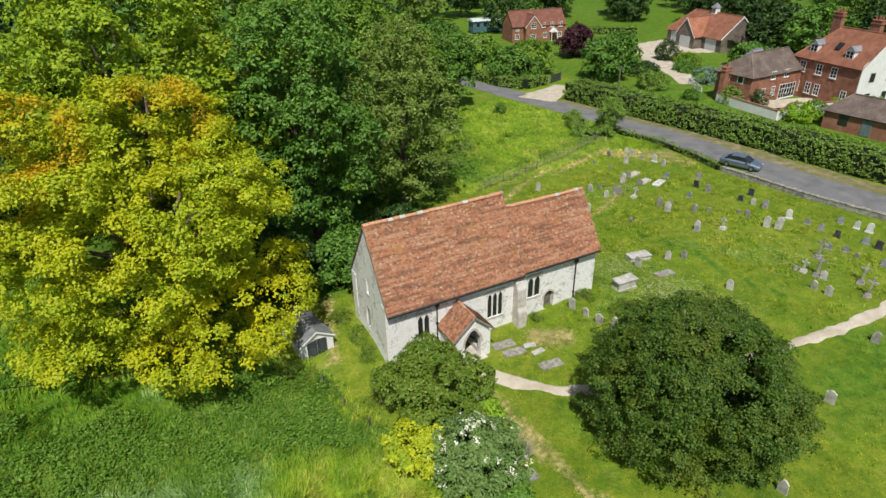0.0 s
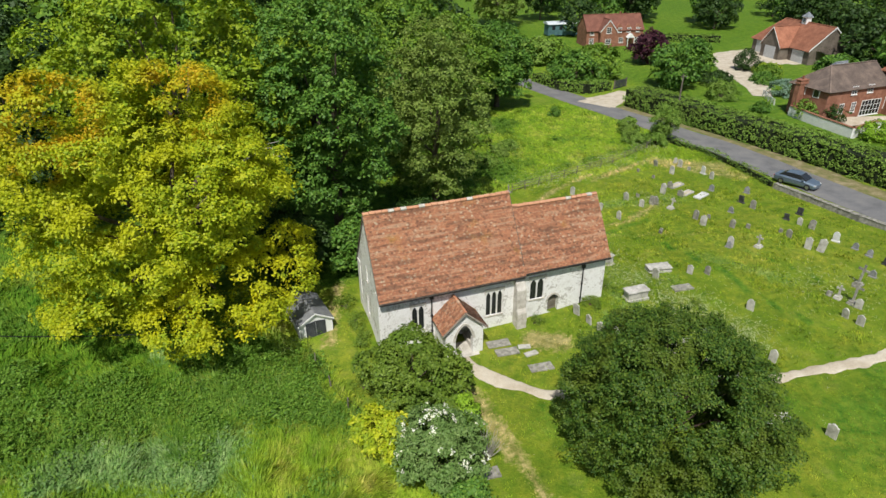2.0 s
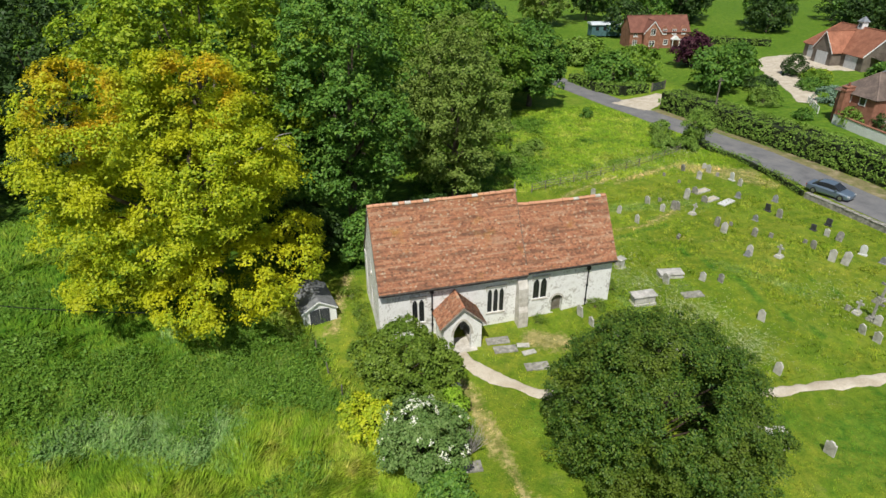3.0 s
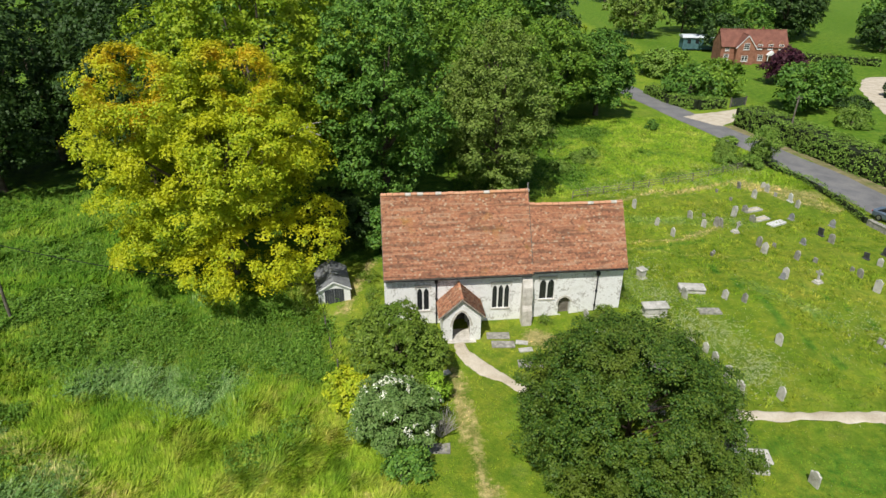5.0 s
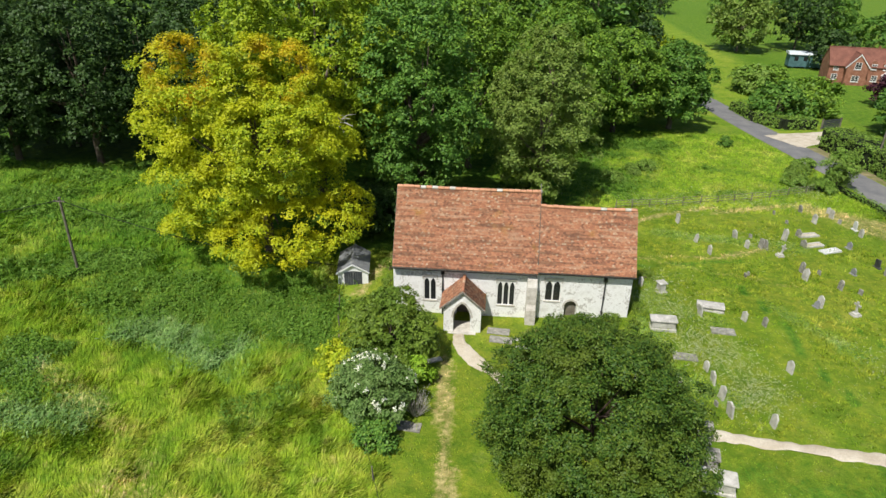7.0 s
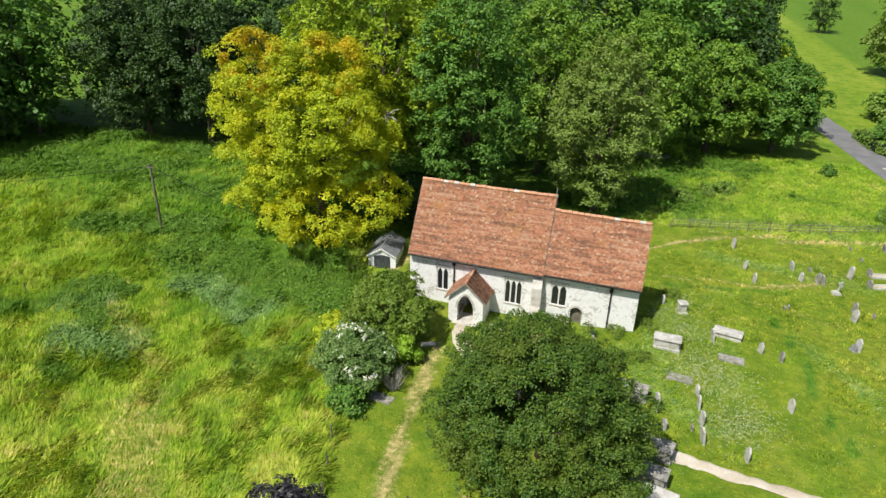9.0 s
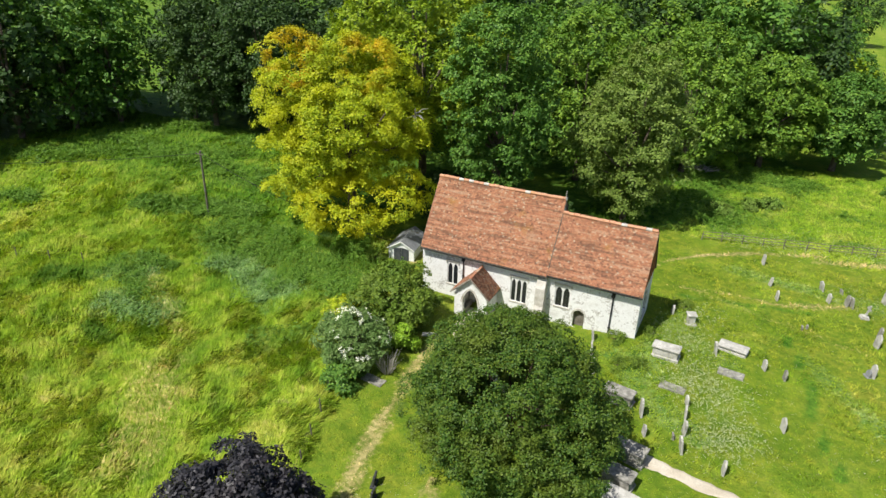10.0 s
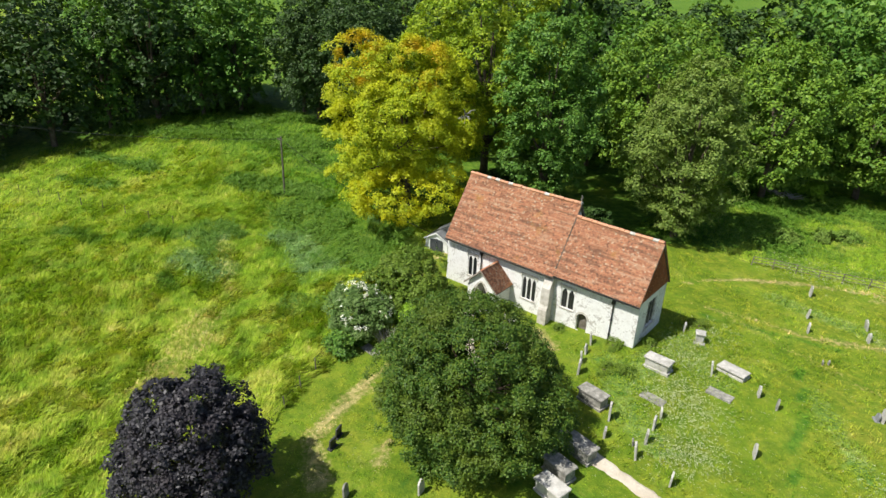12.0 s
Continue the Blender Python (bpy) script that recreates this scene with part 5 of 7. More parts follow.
# ---- porch ----
PF, PX0, PX1, PR, PE = -2.2, 4.12, 6.93, (5.52, 2.9), 1.35
bm = bmesh.new()
wall_cells(bm, "x", PX0, PX1, LOW, 1.25, PF, PF + 0.4, [(4.85, 6.15, LOW, 1.25)])
arch_fill(bm, 4.85, 6.15, 0.55, 1.72, 1.9, PF + 0.001, PF + 0.399, 0.5)
box(bm, PX0 + 0.1, 4.849, PF, PF + 0.4, 1.251, 1.7)
box(bm, 6.151, PX1 - 0.1, PF, PF + 0.4, 1.251, 1.7)
prism(bm, [(4.4, PF, 1.701), (4.849, PF, 1.701), (4.849, PF, 1.901), (6.151, PF, 1.901), (6.151, PF, 1.701), (6.64, PF, 1.701), (5.52, PF, 2.75)], (0, 0.4, 0))
part("porch_front", bm, LIME, church)
bm = bmesh.new()
ring, outer = arch_curve(4.83, 6.17, 0.55, 1.74, 8, 0.5), arch_curve(4.66, 6.34, 0.55, 1.92, 8, 0.5)
for i in range(len(ring) - 1):
    prism(bm, [(ring[i][0], PF - 0.05, ring[i][1]), (ring[i + 1][0], PF - 0.05, ring[i + 1][1]), (outer[i + 1][0], PF - 0.05, outer[i + 1][1]), (outer[i][0], PF - 0.05, outer[i][1])], (0, 0.048, 0))
part("porch_arch", bm, TRIM_STONE, church, "dressed stone arch moulding")
for a, b in ((PX0, PX0 + 0.35), (PX1 - 0.35, PX1)):
    bm = bmesh.new()
    box(bm, a, b, PF + 0.402, -0.002, LOW, 1.6)
    part("porch_wall", bm, LIME, church)
for a, b in ((4.5, 4.85), (6.2, 6.55)):
    bm = bmesh.new()
    box(bm, a, b, PF + 0.5, -0.1, -0.72, -0.35)
    bevel(bm, 0.02)
    part("porch_bench", bm, TRIM_STONE, church)
bm = bmesh.new()
box(bm, 4.47, 6.58, PF - 0.35, -0.004, -0.95, -0.72)
part("porch_floor", bm, TRIM_STONE, church)
bm = bmesh.new()
for i in range(6):
    box(bm, 4.96 + i * 0.18, 4.96 + i * 0.18 + 0.172, 0.3, 0.36, -0.7, 1.4)
part("door", bm, OLD_WOOD, church, "dark oak plank church door")
bm = bmesh.new()
for sgn in (-1, 1):
    ex = PR[0] + sgn * 1.66
    prism(bm, [(ex, PF - 0.22, PE), (PR[0], PF - 0.22, PR[1]), (PR[0], PF - 0.22, PR[1] - 0.14), (ex, PF - 0.22, PE - 0.1)], (0, -PF + 0.22, 0))
part("porch_roof", bm, OLD_WOOD, church)
rng = np.random.default_rng(31)
v, f = [], []
for sgn in (-1, 1):
    a, b = tile_slope(rng, PF - 0.22, 0.0, (-1.66, PE), (0.0, PR[1]), sag=0.02)
    k = len(v)
    v += [(PR[0] + q[1] * -sgn, q[0], q[2]) for q in a]
    f += [tuple(i + k for i in q) for q in b]
ob = new("porch_tiles", array_mesh("porch_tiles", v, f, TILES))
ob.parent = church
tagged(ob, "orange-red clay porch tiles", kind="stuff")
bm = bmesh.new()
for sgn in (-1, 1):
    ex = PR[0] + sgn * 1.7
    prism(bm, [(ex, PF - 0.26, PE - 0.1), (PR[0], PF - 0.26, PR[1] - 0.1), (PR[0], PF - 0.26, PR[1] + 0.06), (ex, PF - 0.26, PE + 0.04)], (0, 0.035, 0))
part("bargeboard", bm, plain("grey_bargeboard", (0.2, 0.17, 0.14), (0.3, 0.26, 0.21), (0.4, 0.36, 0.3), 0.8), church)
bm = bmesh.new()
for k in range(6):
    y = PF - 0.2 + k * 0.4
    pts = [(PR[0] + 0.12 * math.cos(t), y, PR[1] + 0.02 + 0.1 * math.sin(t)) for t in (math.pi * i / 6 for i in range(7))]
    prism(bm, pts, (0, 0.385, 0))
part("porch_ridge", bm, TILES, church)

# ---- shed ----
shed = thing("shed", "small pale timber shed with grey felt roof", "shed", at=(-4.0, 3.15, -0.62), turn=9)
bm = bmesh.new()
prism(bm, [(-1.2, 0, 0), (1.2, 0, 0), (1.2, 0, 1.55), (0, 0, 2.25), (-1.2, 0, 1.55)], (0, 3.5, 0))
part("body", bm, WHITE_PAINT, shed)
bm = bmesh.new()
for sgn in (-1, 1):
    prism(bm, [(sgn * 1.36, -0.15, 1.47), (0, -0.15, 2.28), (0, -0.15, 2.34), (sgn * 1.36, -0.15, 1.53)], (0, 3.8, 0))
part("roof", bm, FELT, shed, "grey felt pitched roof")
for a, b in ((-0.75, -0.01), (0.01, 0.75)):
    bm = bmesh.new()
    for i in range(4):
        w = (b - a) / 4
        prism(bm, [(a + i * w, -0.03, 0.05), (a + (i + 1) * w - 0.008, -0.03, 0.05), (a + (i + 1) * w - 0.008, -0.03, 1.62 - 0.18 * abs(a + (i + 1) * w)), (a + i * w, -0.03, 1.62 - 0.18 * abs(a + i * w))], (0, 0.027, 0))
    part("door", bm, DARK_DOOR, shed, "dark grey boarded door")
bm = bmesh.new()
for sgn in (-1, 1):
    prism(bm, [(sgn * 1.38, -0.18, 1.4), (0, -0.18, 2.2), (0, -0.18, 2.33), (sgn * 1.38, -0.18, 1.52)], (0, 0.028, 0))
    box(bm, sgn * 1.2 - 0.06, sgn * 1.2 + 0.06, -0.025, -0.002, 0, 1.5)
part("trim", bm, WHITE_PAINT, shed)


# ---- graves ----
def outline_stone(shape, w, h):
    """Front outline of a headstone."""
    if shape == "round":
        return [(-w / 2, 0), (w / 2, 0)] + [(w / 2 * math.cos(t), h - w / 2 + w / 2 * math.sin(t)) for t in (math.pi * i / 10 for i in range(11))]
    if shape == "gothic":
        c = arch_curve(-w / 2, w / 2, h - 0.45 * w, h, 5, 0.9)
        return [(-w / 2, 0), (w / 2, 0)] + c[::-1]
    if shape == "shouldered":
        k = w * 0.3
        return [(-w / 2, 0), (w / 2, 0), (w / 2, h - 0.28 * w), (k, h - 0.25 * w)] + [(k * math.cos(t), h - k + k * math.sin(t)) for t in (math.pi * i / 8 for i in range(9))] + [(-k, h - 0.25 * w), (-w / 2, h - 0.28 * w)]
    return [(-w / 2, 0), (w / 2, 0), (w / 2, h - 0.03), (w / 2 - 0.04, h), (-w / 2 + 0.04, h), (-w / 2, h - 0.03)]


def clean(pts):
    out = []
    for p in pts:
        if not out or math.hypot(p[0] - out[-1][0], p[1] - out[-1][1]) > 0.004:
            out.append(p)
    if math.hypot(out[0][0] - out[-1][0], out[0][1] - out[-1][1]) < 0.004:
        out.pop()
    return out


def headstone(label, shape, w, h, t, mat, based=False):
    root = thing("headstone", label, "gravestone", "churchyard graves")
    bm = bmesh.new()
    prism(bm, [(x, -t / 2, z - (0.0 if based else 0.3) if z == 0 else z) for x, z in clean(outline_stone(shape, w, h))], (0, t, 0))
    bmesh.ops.recalc_face_normals(bm, faces=list(bm.faces))
    bevel(bm, min(0.012, t / 6))
    st = part("stone", bm, mat, root)
    if based:
        st.location.z = 0.1
        bm = bmesh.new()
        box(bm, -w / 2 - 0.08, w / 2 + 0.08, -0.17, 0.17, -0.2, 0.1)
        bevel(bm, 0.012)
        part("base", bm, mat, root)
    return root


def cross_stone(label, h, mat):
    root = thing("cross_gravestone", label, "gravestone", "churchyard graves")
    bm = bmesh.new()
    for a, b, z0, z1 in ((-0.32, 0.32, -0.2, 0.14), (-0.24, 0.24, 0.14, 0.28)):
        box(bm, a, b, a, b, z0, z1)
    part("base", bm, mat, root)
    bm = bmesh.new()
    k = 0.075
    a = h * 0.24
    c = h - a
    prism(bm, [(-k * 1.3, -0.05, 0.28), (k * 1.3, -0.05, 0.28), (k, -0.05, c - k), (a, -0.05, c - k * 1.2), (a, -0.05, c + k * 1.2), (k, -0.05, c + k), (k * 1.2, -0.05, h), (-k * 1.2, -0.05, h), (-k, -0.05, c + k), (-a, -0.05, c + k * 1.2), (-a, -0.05, c - k * 1.2), (-k, -0.05, c - k)], (0, 0.1, 0))
    bmesh.ops.recalc_face_normals(bm, faces=list(bm.faces))
    part("cross", bm, mat, root)
    return root


def ledger(label, w, ln, mat, z=0.08):
    bm = bmesh.new()
    box(bm, -w / 2, w / 2, -ln / 2, ln / 2, -0.1, z)
    bmesh.ops.subdivide_edges(bm, edges=list(bm.edges), cuts=2, use_grid_fill=True)
    roughen(bm, 0.012, 3.0)
    return tagged(part("ledger_stone", bm, mat), label, "gravestone", "churchyard graves")


def chest_tomb(label, ln, w, h, mat, top_mat):
    root = thing("chest_tomb", label, "tomb", "churchyard graves")
    bm = bmesh.new()
    box(bm, -ln / 2 - 0.1, ln / 2 + 0.1, -w / 2 - 0.1, w / 2 + 0.1, -0.3, 0.14)
    bevel(bm, 0.015)
    part("plinth", bm, mat, root)
    bm = bmesh.new()
    box(bm, -ln / 2, ln / 2, -w / 2, w / 2, 0.14, h)
    for sgn in (-1, 1):
        for k in (-0.25, 0.25):
            box(bm, k * ln - ln * 0.18, k * ln + ln * 0.18, sgn * (w / 2 + 0.012) - 0.011, sgn * (w / 2 + 0.012) + 0.011, 0.24, h - 0.1)
    part("chest", bm, mat, root)
    bm = bmesh.new()
    box(bm, -ln / 2 - 0.12, ln / 2 + 0.12, -w / 2 - 0.12, w / 2 + 0.12, h, h + 0.12)
    bevel(bm, 0.03, 2)
    part("slab", bm, top_mat, root)
    return root


def kerb_grave(label, mat, fill, stone=None):
    root = thing("kerbed_grave", label, "grave", "churchyard graves")
    for x0, x1, y0, y1 in ((-0.4, -0.28, -1.0, 1.0), (0.28, 0.4, -1.0, 1.0), (-0.278, 0.278, -1.0, -0.88), (-0.278, 0.278, 0.88, 1.0)):
        bm = bmesh.new()
        box(bm, x0, x1, y0, y1, -0.1, 0.16)
        bevel(bm, 0.015)
        part("kerb", bm, mat, root)
    bm = bmesh.new()
    box(bm, -0.278, 0.278, -0.878, 0.878, -0.1, 0.08)
    part("chippings", bm, fill, root)
    if stone:
        bm = bmesh.new()
        prism(bm, [(x, 1.04, z) for x, z in clean(outline_stone("shouldered", 0.7, 0.8))], (0, 0.1, 0))
        bmesh.ops.recalc_face_normals(bm, faces=list(bm.faces))
        part("stone", bm, stone, root)
    return root


KINDS = {
    "p": headstone("pale lichened headstone with pointed top", "gothic", 0.6, 1.05, 0.12, PALE_STONE),
    "r": headstone("grey weathered round-topped headstone", "round", 0.62, 1.0, 0.12, GREY_STONE),
    "s": headstone("pale weathered shouldered headstone", "shouldered", 0.7, 1.15, 0.12, PALE_STONE),
    "t": headstone("tall leaning old shouldered headstone", "shouldered", 0.75, 1.5, 0.13, PALE_STONE),
    "w": headstone("small white round-topped headstone", "round", 0.55, 0.85, 0.1, WHITE_MARBLE, True),
    "d": headstone("dark polished granite headstone on a base", "square", 0.62, 0.75, 0.12, DARK_GRANITE, True),
    "g": headstone("grey granite headstone on a base", "gothic", 0.65, 0.78, 0.12, SLATE_GREY, True),
    "b": headstone("small low grey headstone", "square", 0.45, 0.55, 0.1, GREY_STONE),
    "x": cross_stone("pale stone cross on a stepped base", 1.35, PALE_STONE),
    "X": cross_stone("tall grey stone cross on a stepped base", 1.9, GREY_STONE),
    "k": kerb_grave("kerbed grave with pale chippings and headstone", PALE_STONE, GRAVEL, GREY_STONE),
    "K": kerb_grave("bright white marble kerbed grave", WHITE_MARBLE, WHITE_MARBLE),
    "l": ledger("flat mossy ledger slab in the turf", 0.8, 1.7, GREY_STONE, 0.06),
}
FIRST = set()
rng_g = random.Random(23)


def set_grave(kind, x, y, turn=None, lean=8.0):
    turn = 106 + rng_g.uniform(-9, 9) if turn is None else turn
    if kind in "kKl":
        lean = 1.0
    m = pose(x, y, ground(x, y), rng_g.uniform(-lean, lean), rng_g.uniform(-lean * 0.6, lean * 0.6), turn)
    sc = rng_g.uniform(0.8, 1.08)
    m = m @ Matrix.Diagonal((sc, 1, sc, 1)) if kind not in "kKl" else m
    if kind not in FIRST:
        FIRST.add(kind)
        KINDS[kind].matrix_basis = m
    else:
        copy_thing(KINDS[kind], m)


NORTH_EAST = [("b", 43.0, 20.3), ("s", 42.8, 21.7), ("b", 37.1, 22.0), ("r", 40.1, 22.7), ("s", 42.9, 22.7), ("p", 40.4, 20.1), ("b", 37.5, 19.6), ("t", 35.7, 15.6), ("k", 38.5, 16.9), ("k", 38.0, 14.6), ("K", 39.1, 13.5), ("w", 43.8, 18.8),
              ("p", 43.6, 17.2), ("g", 41.2, 14.4), ("s", 31.5, 13.5), ("r", 32.8, 13.6), ("x", 34.0, 12.0), ("r", 34.7, 9.1), ("p", 34.4, 7.7), ("b", 36.1, 8.8), ("b", 29.5, 7.7), ("g", 33.5, 3.2),
              ("x", 36.0, 2.2), ("d", 41.9, 10.7), ("g", 44.3, 12.5), ("r", 41.9, 9.1), ("g", 39.1, 9.1), ("b", 38.0, 5.6), ("r", 36.7, 6.3)]
EAST = [("d", 43.0, 5.8), ("d", 45.2, 6.3), ("s", 43.3, 4.5), ("r", 43.6, 3.4), ("b", 40.2, 3.8), ("r", 40.2, 2.8), ("t", 39.9, 0.4), ("t", 40.5, -0.4), ("w", 43.5, 0.6), ("g", 43.9, -1.1),
        ("g", 43.9, -2.5), ("g", 46.9, -2.5), ("w", 47.0, -4.0), ("d", 43.9, -4.1), ("g", 41.3, -5.0), ("g", 42.1, -6.1), ("g", 44.8, -6.2), ("d", 44.9, -7.3), ("w", 47.2, -5.1), ("b", 42.0, -7.2),
        ("g", 42.5, -9.2), ("X", 39.2, -5.4), ("X", 36.5, -7.2), ("s", 36.4, -7.8), ("p", 34.5, -8.3), ("s", 34.7, -9.4), ("x", 36.1, -6.2), ("b", 35.7, -5.7), ("X", 38.5, -9.7), ("X", 37.1, -11.1)]
NEAR = [("s", 20.1, 5.2), ("t", 23.8, 0.8), ("s", 27.0, 0.5), ("r", 28.3, -0.1), ("p", 28.4, -5.0), ("t", 20.2, -7.6), ("s", 20.7, -9.3), ("p", 22.7, -5.3), ("s", 22.8, -6.6), ("t", 22.9, -8.1),
        ("t", 23.0, -9.7), ("b", 22.4, -8.8), ("p", 25.4, -10.3), ("t", 26.3, 18.6), ("s", 27.0, 14.3), ("p", 27.6, 11.8), ("s", 31.1, 15.6), ("b", 32.6, 15.7), ("r", 33.2, 13.4), ("b", 29.8, 8.0),
        ("p", 33.8, 3.3), ("s", 23.5, -16.9), ("r", 32.1, -14.7), ("t", 15.3, -1.0), ("s", 15.6, -2.3), ("s", 15.9, -3.5), ("t", 16.3, -4.7), ("d", 8.2, -20.8), ("d", 7.7, -19.9), ("p", 14.8, -19.9), ("r", 11.7, -22.8), ("l", 8.3, -1.9)]
FLAT = [("l", 8.5, -3.0), ("l", 10.0, -5.3), ("l", 25.0, -1.1), ("l", 2.8, -12.3), ("l", 21.6, -4.0)]
for kind, x, y in NORTH_EAST + EAST + NEAR:
    set_grave(kind, x, y, None if kind != "l" else 85)
for kind, x, y in FLAT:
    set_grave(kind, x, y, 85)
for i, (x, y) in enumerate(((9.9, -2.9), (10.0, -3.8), (3.8, -5.9))):
    ob = ledger("small broken flat stone in the turf", 0.45, 0.9 + 0.1 * i, PALE_STONE, 0.07)
    ob.matrix_basis = pose(x, y, ground(x, y), 0, 0, 75 + 20 * i)
for x, y, turn, ln, w, h, words in ((20.6, -1.0, -4, 1.7, 0.75, 0.75, "pale stone chest tomb with flat slab"), (24.9, 1.9, -12, 1.8, 0.8, 0.3, "low chest tomb with a pale table slab"),
                                    (18.6, -6.9, -10, 1.8, 0.8, 0.8, "mossy grey chest tomb beside the yew"), (20.3, -11.6, -12, 1.8, 0.85, 0.8, "mossy grey chest tomb beside the path"),
                                    (20.1, -13.8, -12, 1.7, 0.8, 0.85, "dark mossy chest tomb under the yew"), (20.6, -15.4, -12, 1.7, 0.85, 0.8, "lichened pale chest tomb under the yew")):
    dark = "mossy" in words
    ob = chest_tomb(words, ln, w, h, GREY_STONE if dark else PALE_STONE, GREY_STONE if dark else PALE_STONE)
    ob.matrix_basis = pose(x, y, ground(x, y), 1.0, -1.5, turn)
ped = thing("pedestal_tomb", "square pale stone pedestal tomb with cap", "tomb", "churchyard graves", at=spot(21.6, 4.4), turn=20)
for name, a, z0, z1 in (("plinth", 0.42, -0.3, 0.12), ("shaft", 0.28, 0.12, 0.8), ("cap", 0.37, 0.8, 0.92)):
    bm = bmesh.new()
    box(bm, -a, a, -a, a, z0, z1)
    bevel(bm, 0.03)
    part(name, bm, PALE_STONE, ped)


# ---- houses across the lane ----
def sash(parent, x, z, w, h, y=0.0, panes=(2, 3)):
    """A white window on a wall that faces -y."""
    bm = bmesh.new()
    f = 0.08
    box(bm, x - w / 2, x - w / 2 + f, y - 0.05, y + 0.04, z, z + h)
    box(bm, x + w / 2 - f, x + w / 2, y - 0.05, y + 0.04, z, z + h)
    box(bm, x - w / 2 + f, x + w / 2 - f, y - 0.05, y + 0.04, z, z + f)
    box(bm, x - w / 2 + f, x + w / 2 - f, y - 0.05, y + 0.04, z + h - f, z + h)
    for i in range(1, panes[0]):
        k = x - w / 2 + w * i / panes[0]
        box(bm, k - 0.03, k + 0.03, y - 0.045, y + 0.035, z + f, z + h - f)
    for i in range(1, panes[1]):
        k = z + h * i / panes[1]
        box(bm, x - w / 2 + f, x + w / 2 - f, y - 0.04, y + 0.03, k - 0.025, k + 0.025)
    wo = part("window", bm, WHITE_PAINT, parent, "white painted window frame")
    bm = bmesh.new()
    box(bm, x - w / 2 + 0.02, x + w / 2 - 0.02, y - 0.012, y - 0.006, z + 0.02, z + h - 0.02)
    part("pane", bm, PANE, wo)
    bm = bmesh.new()
    box(bm, x - w / 2 - 0.08, x + w / 2 + 0.08, y - 0.12, y - 0.003, z - 0.1, z - 0.003)
    part("sill", bm, WHITE_PAINT, wo)


def block(parent, x0, x1, y0, y1, eave, ridge, wall_mat, roof_mat, hip=(0, 0), over=0.35, along="x", z0=-0.5):
    """Walls and a pitched roof; hip: how far each end of the ridge is drawn in."""
    bm = bmesh.new()
    box(bm, x0, x1, y0, y1, z0, eave)
    if along == "x":
        ym = (y0 + y1) / 2
        for xx, h in ((x0, hip[0]), (x1, hip[1])):
            if not h:
                d = 0.3 if xx == x0 else -0.3
                prism(bm, [(xx, y0, eave), (xx, y1, eave), (xx, ym, ridge - 0.12)], (d, 0, 0))
    else:
        xm = (x0 + x1) / 2
        prism(bm, [(x0, y0, eave), (x1, y0, eave), (xm, y0, ridge - 0.12)], (0, 0.3, 0))
    bmesh.ops.recalc_face_normals(bm, faces=list(bm.faces))
    part("wall", bm, wall_mat, parent)
    bm = bmesh.new()
    t = 0.14
    if along == "x":
        ym = (y0 + y1) / 2
        slope = (ridge - eave) / (ym - y0)
        ez = eave - over * slope
        a, b = x0 - (over if hip[0] else 0.15), x1 + (over if hip[1] else 0.15)
        ra, rb = x0 + hip[0] - (0 if hip[0] else 0.15), x1 - hip[1] + (0 if hip[1] else 0.15)
        low = [(a, y0 - over, ez), (b, y0 - over, ez), (b, y1 + over, ez), (a, y1 + over, ez)]
        r = [(ra, ym, ridge), (rb, ym, ridge)]
        faces = [(low[0], low[1], r[1], r[0]), (low[2], low[3], r[0], r[1])]
        if hip[0]:
            faces.append((low[3], low[0], r[0]))
        if hip[1]:
            faces.append((low[1], low[2], r[1]))
    else:
        xm = (x0 + x1) / 2
        slope = (ridge - eave) / (xm - x0)
        ez = eave - over * slope
        a, b = y0 - 0.2, y1
        low = [(x0 - over, a, ez), (x1 + over, a, ez), (x1 + over, b, ez), (x0 - over, b, ez)]
        r = [(xm, a, ridge), (xm, b, ridge)]
        faces = [(low[3], low[0], r[0], r[1]), (low[1], low[2], r[1], r[0])]
    for f in faces:
        f = [Vector(p) for p in f]
        nrm = (f[1] - f[0]).cross(f[2] - f[0]).normalized()
        prism(bm, f, -nrm * t)
    bmesh.ops.recalc_face_normals(bm, faces=list(bm.faces))
    part("roof", bm, roof_mat, parent)
    bm = bmesh.new()
    if along == "x":
        rod(bm, (ra, ym, ridge), (rb, ym, ridge), 0.13, 0.13, 6)
        for k, h in ((0, hip[0]), (1, hip[1])):
            if h:
                xx = low[0][0] if k == 0 else low[1][0]
                for p in ((xx, y0 - over, ez), (xx, y1 + over, ez)):
                    rod(bm, p, r[k], 0.11, 0.11, 6)
    else:
        rod(bm, r[0], r[1], 0.12, 0.12, 6)
    part("ridge_tiles", bm, roof_mat, parent)
    if along == "y":
        bm = bmesh.new()
        for sx in (x0 - over, x1 + over):
            prism(bm, [(sx, a - 0.05, ez - 0.25), (xm, a - 0.05, ridge - 0.22), (xm, a - 0.05, ridge + 0.02), (sx, a - 0.05, ez)], (0, 0.045, 0))
        part("bargeboard", bm, WHITE_PAINT, parent)


